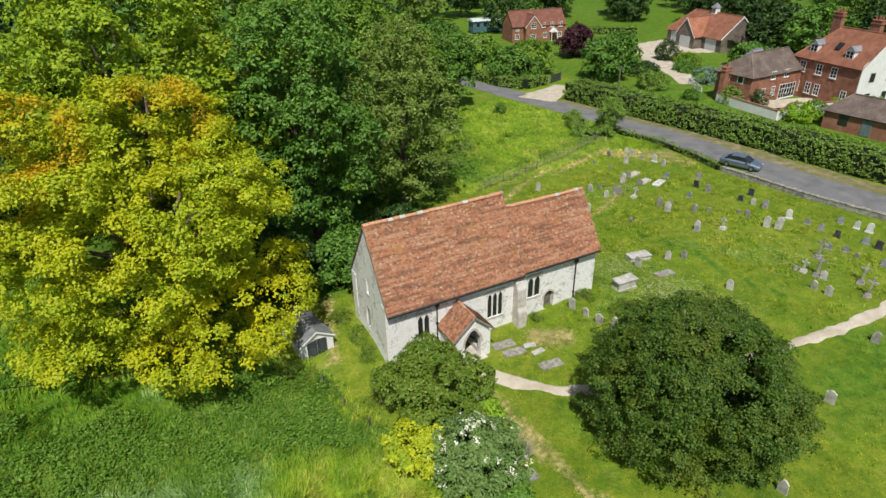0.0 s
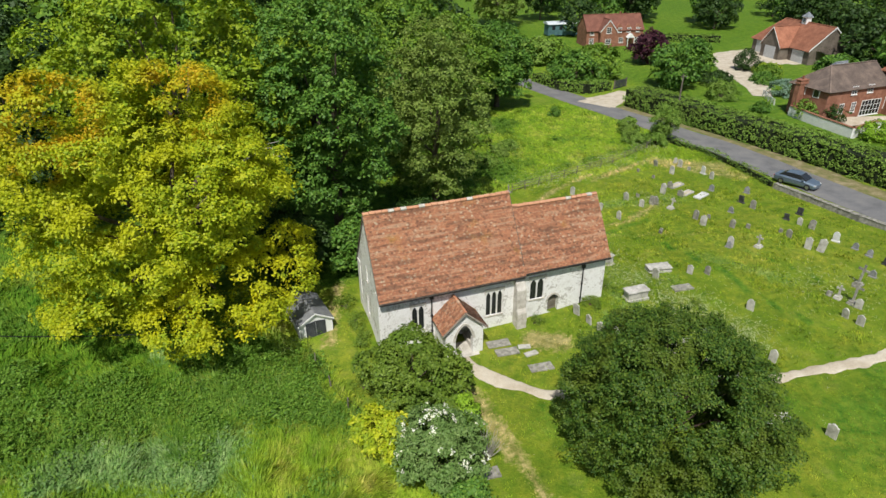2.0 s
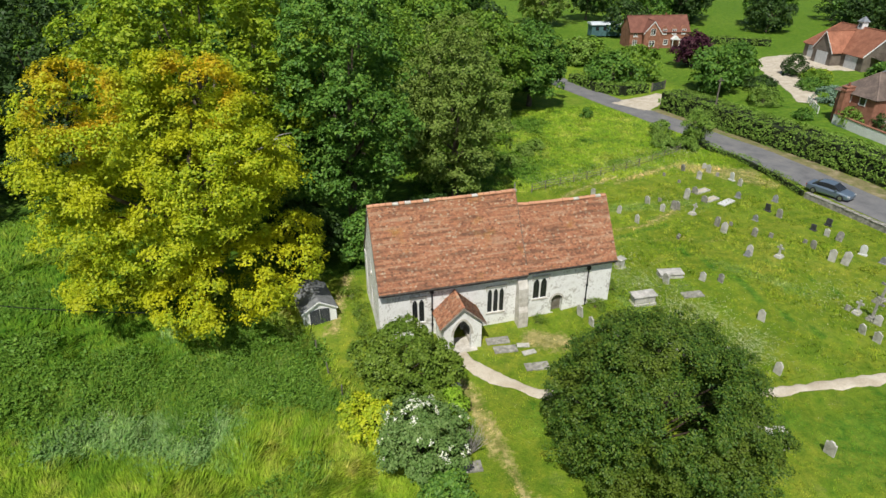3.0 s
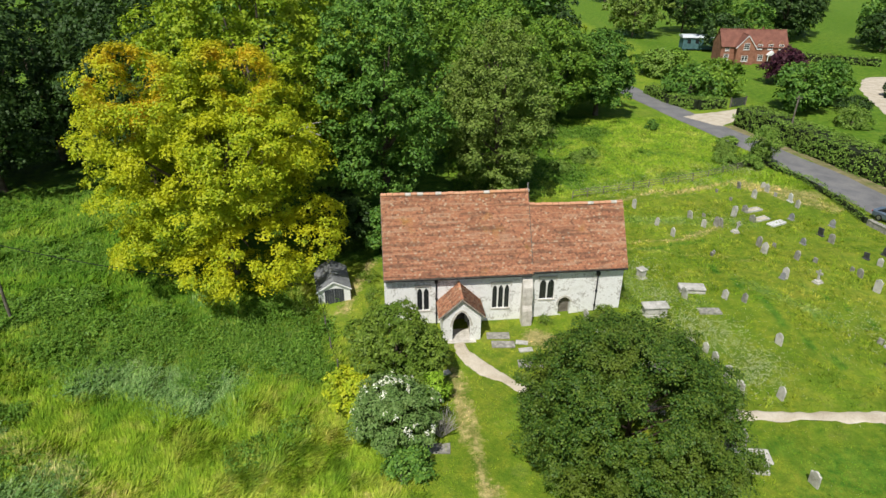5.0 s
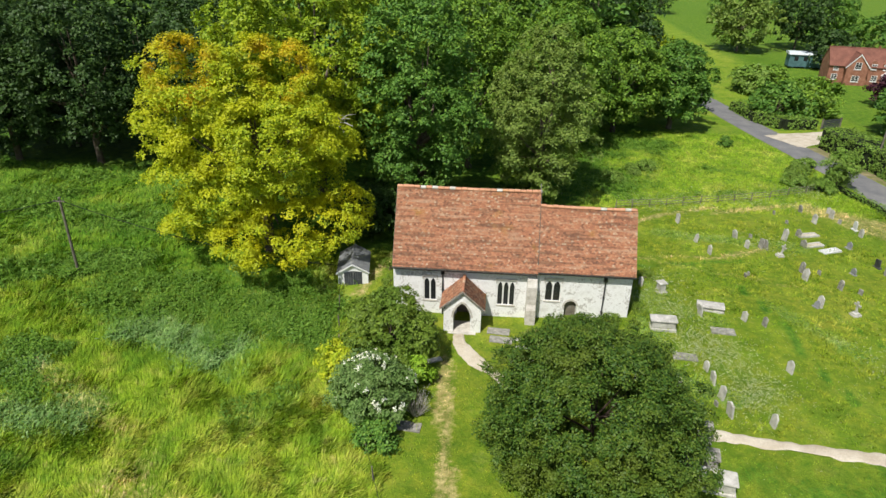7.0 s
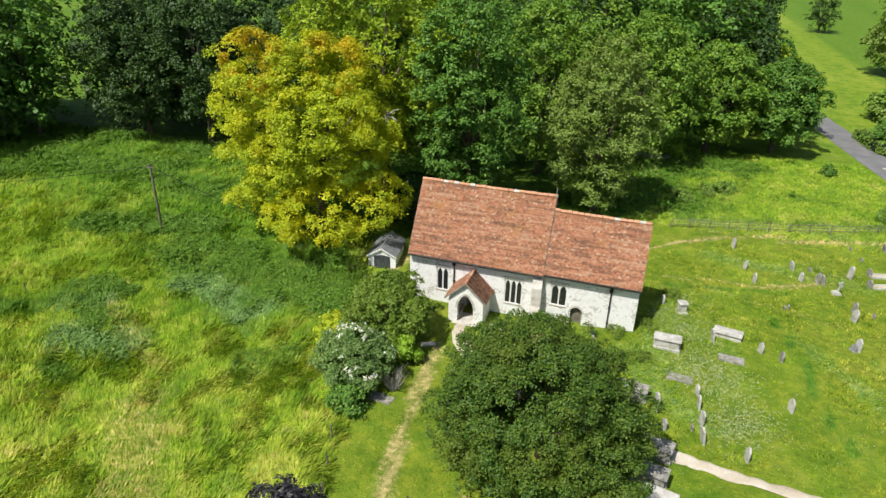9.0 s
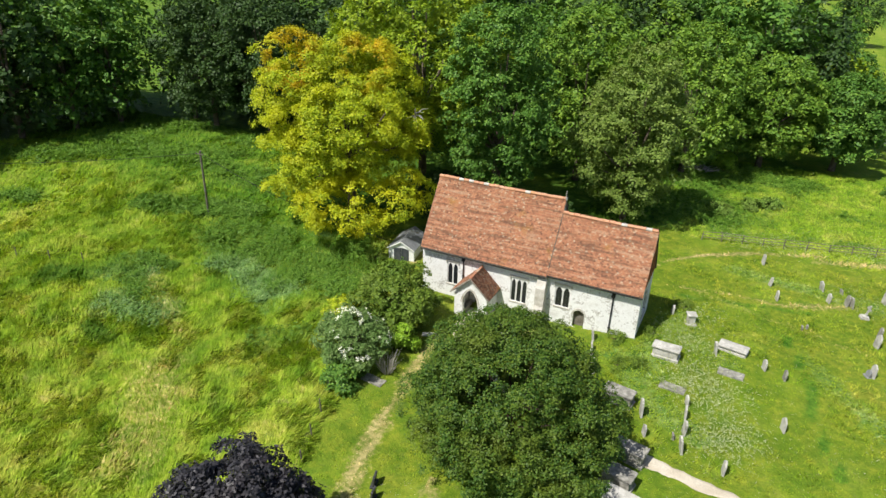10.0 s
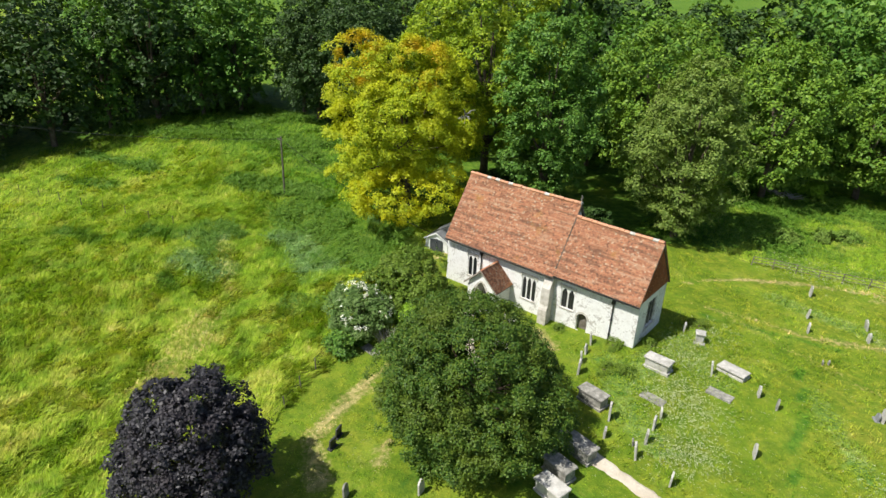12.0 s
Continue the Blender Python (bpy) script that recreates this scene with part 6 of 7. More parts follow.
def chimney(parent, x, y, z0, z1, pots=3):
    bm = bmesh.new()
    box(bm, x - 0.75, x + 0.75, y - 0.4, y + 0.4, z0, z1)
    box(bm, x - 0.85, x + 0.85, y - 0.5, y + 0.5, z1 - 0.5, z1 - 0.3)
    box(bm, x - 0.82, x + 0.82, y - 0.47, y + 0.47, z1, z1 + 0.12)
    st = part("chimney", bm, RED_BRICK, parent, "tall red brick chimney stack")
    for i in range(pots):
        bm = bmesh.new()
        k = x + (i - (pots - 1) / 2) * 0.5
        rod(bm, (k, y, z1 + 0.12), (k, y, z1 + 0.65), 0.17, 0.13, 8)
        part("chimney_pot", bm, ORANGE_ROOF, st)


def dormer(parent, x, y, z, w=1.3, h=1.2, depth=2.2):
    """A small gabled dormer looking to -y."""
    bm = bmesh.new()
    box(bm, x - w / 2, x + w / 2, y, y + depth, z, z + h)
    prism(bm, [(x - w / 2, y, z + h), (x + w / 2, y, z + h), (x, y, z + h + 0.55)], (0, depth, 0))
    d = part("dormer", bm, WHITE_PAINT, parent, "white dormer window")
    bm = bmesh.new()
    for sgn in (-1, 1):
        prism(bm, [(x + sgn * (w / 2 + 0.15), y - 0.15, z + h - 0.08), (x, y - 0.15, z + h + 0.6), (x, y - 0.15, z + h + 0.68), (x + sgn * (w / 2 + 0.15), y - 0.15, z + h)], (0, depth + 0.15, 0))
    part("roof", bm, LEAD, d)
    bm = bmesh.new()
    for k in (-1, 1):
        for j in (0, 1):
            box(bm, x + k * w * 0.22 - w * 0.17, x + k * w * 0.22 + w * 0.17, y - 0.02, y - 0.005, z + 0.15 + j * 0.5, z + 0.58 + j * 0.5)
    part("pane", bm, PANE, d)


cottage = thing("cottage", "red brick cottage with red-brown tiled roof", "house", at=(73.3, 93.2, 0), turn=-11)
cottage.matrix_basis = cottage.matrix_basis @ Matrix.Diagonal((0.88, 0.88, 0.88, 1))
COTTAGE_ROOF = plain("red_brown_tiles", (0.14, 0.06, 0.042), (0.18, 0.075, 0.052), (0.23, 0.10, 0.068), 0.85, 0.8, 6, 0.3)
block(cottage, 0, 15.5, 0, 7.0, 4.3, 7.6, RED_BRICK, COTTAGE_ROOF)
block(cottage, 3.2, 7.4, -1.6, 3.5, 4.4, 6.9, RED_BRICK, COTTAGE_ROOF, along="y")
sash(cottage, 5.3, 3.6, 1.3, 1.5, -1.6)
sash(cottage, 5.3, 0.9, 1.5, 1.3, -1.6)
for x in (8.9, 11.4, 13.9):
    bm = bmesh.new()
    prism(bm, [(x - 0.8, -0.06, 4.0), (x + 0.8, -0.06, 4.0), (x + 0.8, -0.06, 4.75), (x, -0.06, 5.6), (x - 0.8, -0.06, 4.75)], (0, 1.6, 0))
    part("half_dormer", bm, RED_BRICK, cottage)
    sash(cottage, x, 3.5, 1.1, 1.2, -0.08)
for x in (1.4, 9.5, 13.8):
    sash(cottage, x, 0.9, 1.2, 1.3)
sash(cottage, 1.4, 3.0, 1.0, 1.1)
bm = bmesh.new()
prism(bm, [(10.7, -1.5, 2.3), (12.7, -1.5, 2.3), (11.7, -1.5, 3.3)], (0, 1.48, 0))
box(bm, 10.75, 10.9, -1.45, -1.3, 0, 2.3)
box(bm, 12.5, 12.65, -1.45, -1.3, 0, 2.3)
part("porch", bm, WHITE_PAINT, cottage, "white gabled timber porch")
bm = bmesh.new()
rod(bm, (10, 3.5, 7.4), (10, 3.5, 8.2), 0.2, 0.17, 8)
part("chimney_pot", bm, ORANGE_ROOF, cottage)

wagon = thing("railway_carriage_shed", "blue-green timber carriage shed with pale curved roof", "shed", at=(71.8, 108.5, 0), turn=-8)
bm = bmesh.new()
box(bm, 0, 8, 0, 3, 0.4, 3.1)
for x in (1.0, 4.0, 7.0):
    box(bm, x - 0.3, x + 0.3, 0.3, 2.7, -0.3, 0.398)
for i in range(9):
    box(bm, i * 0.97, i * 0.97 + 0.1, -0.05, -0.003, 0.5, 3.0)
part("body", bm, plain("teal_boards", (0.05, 0.11, 0.12), (0.07, 0.15, 0.16), (0.1, 0.2, 0.21), 0.7), wagon)
bm = bmesh.new()
pts = [(-0.3, 1.5 + 1.8 * math.cos(t), 3.0 + 0.6 * math.sin(t)) for t in (math.pi * i / 10 for i in range(11))]
prism(bm, pts, (8.6, 0, 0))
part("roof", bm, plain("pale_metal_roof", (0.45, 0.5, 0.52), (0.55, 0.6, 0.62), (0.64, 0.68, 0.7), 0.5, 1.0, 8), wagon)
for x in (1.4, 3.3, 5.2, 7.0):
    bm = bmesh.new()
    box(bm, x - 0.4, x + 0.4, -0.06, -0.004, 1.7, 2.6)
    part("window", bm, PANE, wagon)

garage = thing("garage_block", "brick and timber garage block with orange tiled roof", "garage", at=(105.6, 76.6, 0), turn=-96.7)
GREY_DOOR = plain("pale_grey_paint", (0.45, 0.46, 0.46), (0.52, 0.53, 0.53), (0.58, 0.59, 0.59), 0.6)
TIMBER = plain("dark_weatherboard", (0.10, 0.08, 0.065), (0.15, 0.125, 0.10), (0.2, 0.17, 0.14), 0.85, 1.0, 10)
block(garage, 0, 17, 0, 9.5, 2.9, 7.0, TIMBER, ORANGE_ROOF, hip=(3.0, 0))
block(garage, 5.6, 11.2, -2.2, 4, 2.9, 6.3, TIMBER, ORANGE_ROOF, along="y")
for x, y in ((2.9, 0.0), (8.4, -2.2), (13.9, 0.0)):
    bm = bmesh.new()
    box(bm, x - 1.6, x + 1.6, y - 0.04, y - 0.004, 0.05, 2.44)
    gd = part("garage_door", bm, GREY_DOOR, garage, "pale grey panelled garage door")
    for i in range(6):
        bm = bmesh.new()
        box(bm, x - 1.57, x + 1.57, y - 0.06, y - 0.042, 0.07 + i * 0.4, 0.05 + i * 0.4 + 0.37)
        part("panel", bm, GREY_DOOR, gd)
bm = bmesh.new()
for i in range(14):
    box(bm, 17.02, 18.1, 8.6 - i * 0.55, 9.15 - i * 0.55, 0.05 + i * 0.2, 0.15 + i * 0.2)
for i in range(2):
    for z in (0.0, 1.0):
        rod(bm, (18.1, 9.0, 0.2 + z), (18.1, 1.3, 2.9 + z), 0.06, 0.06, 5)
for i in range(8):
    rod(bm, (18.1, 9.0 - i * 1.1, 0.2 + i * 0.385), (18.1, 9.0 - i * 1.1, 1.2 + i * 0.385), 0.04, 0.04, 5)
part("outside_stair", bm, OLD_WOOD, garage, "weathered timber outside stair")
bm = bmesh.new()
for sgn, ye in ((-1, -0.4), (1, 9.9)):
    prism(bm, [(17.16, ye, 2.55), (17.16, 4.75, 6.85), (17.16, 4.75, 7.1), (17.16, ye, 2.85)], (0.06, 0, 0))
part("bargeboard", bm, WHITE_PAINT, garage)
bm = bmesh.new()
box(bm, 8.3, 9.5, 4.15, 5.35, 6.6, 7.9)
box(bm, 8.15, 9.65, 4.0, 5.5, 7.9, 8.0)
cup = part("cupola", bm, WHITE_PAINT, garage, "white cupola on the ridge")
bm = bmesh.new()
apex = bm.verts.new((8.9, 4.75, 9.0))
ring = [bm.verts.new(p) for p in ((8.1, 3.95, 8.003), (9.7, 3.95, 8.003), (9.7, 5.55, 8.003), (8.1, 5.55, 8.003))]
for i in range(4):
    bm.faces.new((ring[i], ring[(i + 1) % 4], apex))
bm.faces.new(ring[::-1])
part("roof", bm, LEAD, cup)
bm = bmesh.new()
for i in range(4):
    box(bm, 8.55, 9.25, 4.12, 4.148, 6.95 + i * 0.2, 7.08 + i * 0.2)
part("louvre", bm, DARK_DOOR, cup)

house = thing("brick_house", "large red brick house with tiled hipped roofs and dormers", "house", at=(86.0, 31.2, 0), turn=-97)
block(house, 0, 11.5, 0, 9.0, 6.4, 10.6, RED_BRICK, ORANGE_ROOF, hip=(3.2, 0.0))
bm = bmesh.new()
box(bm, 11.503, 11.62, -0.05, 9.05, -0.4, 6.4)
prism(bm, [(11.503, -0.05, 6.4), (11.503, 9.05, 6.4), (11.503, 4.5, 10.4)], (0.117, 0, 0))
part("rendered_wall", bm, WHITE_PAINT, house, "white rendered end wall")
for i in range(2):
    for z in (1.0, 4.0):
        bm = bmesh.new()
        box(bm, 11.622, 11.66, 1.8 + i * 3.6, 3.0 + i * 3.6, z, z + 1.5)
        fr = part("window", bm, GREY_DOOR, house)
        bm = bmesh.new()
        box(bm, 11.662, 11.675, 1.9 + i * 3.6, 2.9 + i * 3.6, z + 0.1, z + 1.4)
        part("pane", bm, PANE, fr)
for x in (1.6, 4.6, 7.2):
    sash(house, x, 4.0, 1.1, 1.6)
for x in (1.2, 3.4, 5.0, 9.6):
    sash(house, x, 0.9, 1.0, 1.7)
dormer(house, 2.2, 0.7, 7.0)
dormer(house, 8.4, 0.7, 7.0)
chimney(house, 0.9, 6.2, 7.0, 12.3)
chimney(house, 7.6, 6.0, 8.6, 12.0)
bm = bmesh.new()
prism(bm, [(5.2, 1.35, 7.95), (6.1, 1.35, 7.95), (6.1, 2.2, 8.75), (5.2, 2.2, 8.75)], (0, -0.06, 0.07))
part("rooflight", bm, PANE, house)
wing = thing("house_wing", "lower red brick wing with brown tiled hipped roof", "house", at=(73.8, 29.4, 0), turn=1)
block(wing, 0, 12.0, 0, 6.4, 4.6, 7.2, RED_BRICK, BROWN_ROOF, hip=(3.0, 0.0))
block(wing, 9.0, 12.5, 6.6, 9.6, 4.4, 6.2, RED_BRICK, LEAD, hip=(1.2, 0.0))
for x in (5.0, 8.2):
    sash(wing, x, 3.55, 1.1, 1.2, -0.003)
for x in (3.2, 5.6):
    sash(wing, x, 0.9, 0.9, 1.5)
sash(wing, 9.2, 0.15, 4.0, 2.3, 0.0, (6, 3))
chimney(wing, -0.5, 4.4, 0, 5.2, 1)
for yy in (2.0, 4.4):
    bm = bmesh.new()
    box(bm, -0.05, -0.004, yy - 0.55, yy + 0.55, 3.1, 4.3)
    fr = part("window", bm, WHITE_PAINT, wing)
    bm = bmesh.new()
    box(bm, -0.065, -0.052, yy - 0.42, yy + 0.42, 3.2, 4.2)
    part("pane", bm, PANE, fr)

barn = thing("outbuilding", "low brick outbuilding with brown tiled roof", "outbuilding", at=(73.6, 17.2, 0), turn=-83)
block(barn, 0, 12, 0, 5.5, 2.7, 4.6, RED_BRICK, BROWN_ROOF, hip=(2.0, 0))
for x in (2.6, 5.6):
    bm = bmesh.new()
    box(bm, x - 0.6, x + 0.6, -0.05, -0.004, 0.9 if x < 5 else 0.1, 2.2)
    part("door" if x > 5 else "window", bm, plain("grey_green_paint", (0.10, 0.14, 0.14), (0.14, 0.19, 0.19), (0.18, 0.24, 0.24), 0.7) if x > 5 else PANE, barn)

gw = thing("garden_wall", "low white rendered terrace wall with brick coping", "wall")
for a, b in (((72.4, 34.0), (71.6, 28.0)), ((71.6, 28.0), (71.2, 22.3)), ((71.2, 22.3), (76.5, 23.6)), ((76.5, 23.6), (82.5, 21.0))):
    d = Vector((b[0] - a[0], b[1] - a[1], 0))
    s_ = Vector((-d.y, d.x, 0)).normalized() * 0.18
    p, q = Vector((a[0], a[1], -0.3)), Vector((b[0], b[1], -0.3))
    bm = bmesh.new()
    prism(bm, [p - s_, q - s_, q + s_, p + s_], (0, 0, 1.7))
    part("wall", bm, WHITE_PAINT, gw)
    bm = bmesh.new()
    s_ = s_ * 1.3
    up = Vector((0, 0, 1.703))
    prism(bm, [p - s_ + up, q - s_ + up, q + s_ + up, p + s_ + up], (0, 0, 0.1))
    part("coping", bm, RED_BRICK, gw)
gate = thing("field_gate", "dark boarded gate across the cottage drive", "gate", at=spot(58.5, 57.5), turn=20)
for i in range(6):
    bm = bmesh.new()
    box(bm, -1.6, 1.6, -0.03, 0.03, 0.15 + i * 0.22, 0.33 + i * 0.22)
    part("board", bm, DARK_DOOR, gate)
for x in (-1.7, 1.7):
    bm = bmesh.new()
    box(bm, x - 0.09, x + 0.09, -0.09, 0.09, -0.3, 1.6)
    part("post", bm, OLD_WOOD, gate)
rail = thing("white_railing", "white painted ranch railing at the garden's edge", "fence", at=(74, 38.5, 0), turn=60)
for i in range(5):
    bm = bmesh.new()
    box(bm, i * 1.6 - 0.06, i * 1.6 + 0.06, -0.06, 0.06, 0, 1.1)
    part("post", bm, WHITE_PAINT, rail)
for z in (0.35, 0.65, 0.95):
    bm = bmesh.new()
    box(bm, 0.062, 6.338, -0.03, 0.03, z, z + 0.12)
    part("rail", bm, WHITE_PAINT, rail)

# garden shrubs and trees round the houses
GARDEN = [("s", 70.0, 45.6, 2.6, 2.6, LEAF_HEDGE), ("s", 70.0, 37.0, 1.4, 1.5, LEAF_GREEN), ("s", 89.5, 61.0, 4.0, 2.5, LEAF_DARK), ("s", 80.8, 43.2, 2.6, 2.3, LEAF_BLUE), ("s", 88, 54, 2.2, 2.8, LEAF_CHESTNUT),
          ("s", 84.5, 51.5, 1.6, 2.2, LEAF_GREEN), ("s", 91, 57, 1.8, 2.4, LEAF_LIME), ("s", 73.0, 31.9, 2.8, 1.5, LEAF_HEDGE), ("s", 75.0, 28.6, 2.6, 1.3, LEAF_DARK), ("s", 73.6, 20.6, 2.6, 2.2, LEAF_GOLDGREEN),
          ("s", 77.2, 20.6, 2.6, 1.8, LEAF_GREEN), ("s", 85.0, 22.0, 1.6, 1.1, LEAF_GOLDGREEN), ("s", 75.0, 52.5, 2.6, 2.4, LEAF_DARK), ("s", 86.5, 17.5, 2.4, 1.6, LEAF_GOLDGREEN), ("s", 78.5, 24.6, 1.0, 0.9, LEAF_GREEN)]
for i, (k, x, y, h, r, leaf) in enumerate(GARDEN):
    tree("shrub", {LEAF_BLUE: "rounded blue-green garden shrub", LEAF_GOLDGREEN: "bright yellow-green garden shrub", LEAF_LIME: "pale green garden shrub"}.get(leaf, "rounded clipped green garden shrub"), spot(x, y), h, r, 0.1, leaf, int(70 * r * r), 8, 0.18, 0.28, 22, 0.36, seed=200 + i, trunk=0.1,
         category="shrub", group="garden shrubs")
for i, (x, y, h, r, leaf, words) in enumerate(((52.5, 63.5, 5.6, 4.6, LEAF_GREEN, "spreading green tree at the cottage hedge"), (58.8, 66.5, 6.0, 4.8, LEAF_CHESTNUT, "spreading bright green tree at the cottage"), (75.5, 72.5, 7.0, 3.6, LEAF_COPPER, "dark copper-red beech at the drive"),
                                               (66.5, 54.0, 8.0, 4.4, LEAF_GREEN, "round green garden tree behind the hedge"), (73.5, 58.0, 7.5, 4.2, LEAF_GREEN, "broad green garden tree"), (36.5, 66, 11, 5, LEAF_CHESTNUT, "bright green tree beside the lane"), (33.5, 80, 13, 6, LEAF_LIME, "yellow-green tree beyond the lane's bend"), (37, 95, 12, 5.5, LEAF_GREEN, "green tree beyond the lane's bend"), (58.5, 83, 4.6, 4.0, LEAF_CHESTNUT, "leafy bush beside the shed"),
                                               (55, 82, 5, 4, LEAF_HEDGE, "thick green bush beside the lane"), (67.5, 130, 17, 8, LEAF_GREY, "big grey-green parkland tree"), (84, 136, 17, 7, LEAF_DARK, "dark tall parkland tree beside the cottage"),
                                               (105, 122, 16, 8, LEAF_DARK, "dark round parkland tree beyond the lawn"), (92, 116, 11, 6, LEAF_GREEN, "green tree behind the cottage"), (80, 108, 9, 5, LEAF_DARK, "dark tree behind the cottage"), (112, 130, 18, 8, LEAF_DARK, "dark round parkland tree on the lawn"), (126, 112, 16, 7.5, LEAF_GREEN, "round parkland tree on the lawn"), (115, 60, 11, 6, LEAF_DARK, "dark tree behind the garage"),
                                               (111, 51, 11, 6, LEAF_DARK, "dark tree beside the brick house"), (121, 70, 13, 7, LEAF_DARK, "dark tall tree behind the garage"), (108, 42, 12, 6.5, LEAF_GREEN, "green tree behind the brick house"),
                                               (118, 33, 15, 8, LEAF_DARK, "tall dark tree behind the brick house"), (132, 88, 14, 7, LEAF_DARK, "dark tall tree in the park"), (96, 47, 5, 3.2, LEAF_GREEN, "garden tree beside the house"),
                                               (128, 82, 13, 6.5, LEAF_DARK, "dark tall tree in the park"), (119, 104, 10, 5.5, LEAF_DARK, "dark round tree on the lawn"), (146, 100, 15, 8, LEAF_GREEN, "large green tree in the park"), (98, 152, 15, 8, LEAF_GREEN, "large green tree in the park"))):
    tree("deciduous_tree", words, spot(x, y), h, r, 0.08 * h, leaf, 640 if x + y < 150 else 420, 7, 0.3, 0.52 if x + y < 150 else 0.66, 28, 0.33, seed=300 + i, trunk=0.25, clump=1.0, group="garden and park trees")
far = [k for k in wood_kinds]
rng_w = random.Random(29)
for x, y in ((150, 60), (160, 75), (168, 92), (150, 115), (165, 125), (150, 140), (135, 45), (142, 25), (135, 10), (155, 40), (128, 165), (150, 180), (175, 160), (190, 140), (108, 205), (130, 215), (88, 215), (66, 215), (46, 205), (160, 215),
             (38, 150), (32, 120), (28, 100), (30, 84), (22, 92), (40, 175), (185, 110), (195, 90), (180, 60), (170, 30), (30, 200)):
    sc = rng_w.uniform(0.75, 1.05)
    copy_thing(rng_w.choice(far), pose(x, y, -0.1, 0, 0, rng_w.uniform(0, 360)) @ Matrix.Diagonal((sc, sc, sc * 0.9, 1)))

# ---- parked car ----
CAR_PAINT = bpy.data.materials.new("blue_grey_car_paint")
CAR_PAINT.use_nodes = True
bs = CAR_PAINT.node_tree.nodes["Principled BSDF"]
bs.inputs["Base Color"].default_value = (0.20, 0.26, 0.32, 1)
bs.inputs["Metallic"].default_value, bs.inputs["Roughness"].default_value, bs.inputs["Coat Weight"].default_value = 0.6, 0.35, 0.6
TYRE = plain("tyre_rubber", (0.015, 0.015, 0.015), (0.02, 0.02, 0.02), (0.03, 0.03, 0.03), 0.8)
ALLOY = plain("alloy_rim", (0.4, 0.4, 0.41), (0.5, 0.5, 0.51), (0.6, 0.6, 0.61), 0.35, metal=0.9)
car = thing("car", "blue-grey saloon car parked on the lane", "car", at=(51.1, 12.3, 0.07), turn=-70)


def loft(bm, sections):
    """Skin over cross sections of equal count."""
    rows = [[bm.verts.new(p) for p in s_] for s_ in sections]
    for a, b in zip(rows, rows[1:]):
        for i in range(len(a) - 1):
            bm.faces.new((a[i], a[i + 1], b[i + 1], b[i]))
    bm.faces.new(rows[0][::-1])
    bm.faces.new(rows[-1])


bm = bmesh.new()
secs = []
for x, w, z0, z1 in ((-2.3, 0.7, 0.35, 0.78), (-2.2, 0.84, 0.25, 0.95), (-1.2, 0.92, 0.2, 0.98), (0.0, 0.92, 0.2, 0.95), (1.2, 0.9, 0.2, 0.9), (1.95, 0.84, 0.22, 0.78), (2.25, 0.7, 0.3, 0.62)):
    secs.append([(x, -w * 0.9, z0), (x, -w, z0 + 0.15), (x, -w, z1 - 0.16), (x, -w * 0.88, z1), (x, w * 0.88, z1), (x, w, z1 - 0.16), (x, w, z0 + 0.15), (x, w * 0.9, z0)])
loft(bm, secs)
part("body", bm, CAR_PAINT, car, smooth=False)
bm = bmesh.new()
secs = []
for x, w, z in ((-1.75, 0.76, 0.98), (-1.1, 0.7, 1.34), (-0.3, 0.68, 1.43), (0.4, 0.68, 1.38), (1.15, 0.76, 0.95)):
    secs.append([(x, -0.8, 0.93), (x, -w, z), (x, w, z), (x, 0.8, 0.93)])
loft(bm, secs)
part("windows", bm, PANE, car, "dark tinted car windows")
bm = bmesh.new()
secs = []
for x, w, z in ((-1.15, 0.66, 1.35), (-0.3, 0.66, 1.46), (0.42, 0.64, 1.41)):
    secs.append([(x, -w, z - 0.03), (x, -w * 0.8, z + 0.015), (x, w * 0.8, z + 0.015), (x, w, z - 0.03)])
loft(bm, secs)
part("roof", bm, CAR_PAINT, car)
for x in (-1.4, 1.4):
    for sgn in (-1, 1):
        bm = bmesh.new()
        rod(bm, (x, sgn * 0.72, 0.32), (x, sgn * 0.94, 0.32), 0.32, 0.32, 18)
        wh = part("wheel", bm, TYRE, car)
        bm = bmesh.new()
        rod(bm, (x, sgn * 0.9, 0.32), (x, sgn * 0.95, 0.32), 0.21, 0.19, 14)
        part("rim", bm, ALLOY, wh)
for sgn in (-1, 1):
    bm = bmesh.new()
    box(bm, 2.02, 2.2, sgn * 0.62 - 0.16, sgn * 0.62 + 0.16, 0.56, 0.68)
    part("headlight", bm, WHITE_MARBLE, car)
    bm = bmesh.new()
    box(bm, -2.32, -2.2, sgn * 0.6 - 0.18, sgn * 0.6 + 0.18, 0.66, 0.8)
    part("tail_light", bm, plain("red_lens", (0.3, 0.01, 0.01), (0.35, 0.015, 0.012), (0.4, 0.02, 0.015), 0.3), car)
    bm = bmesh.new()
    box(bm, 0.75, 0.95, sgn * 0.93 - 0.08, sgn * 0.93 + 0.08, 0.92, 1.05)
    part("mirror", bm, CAR_PAINT, car)


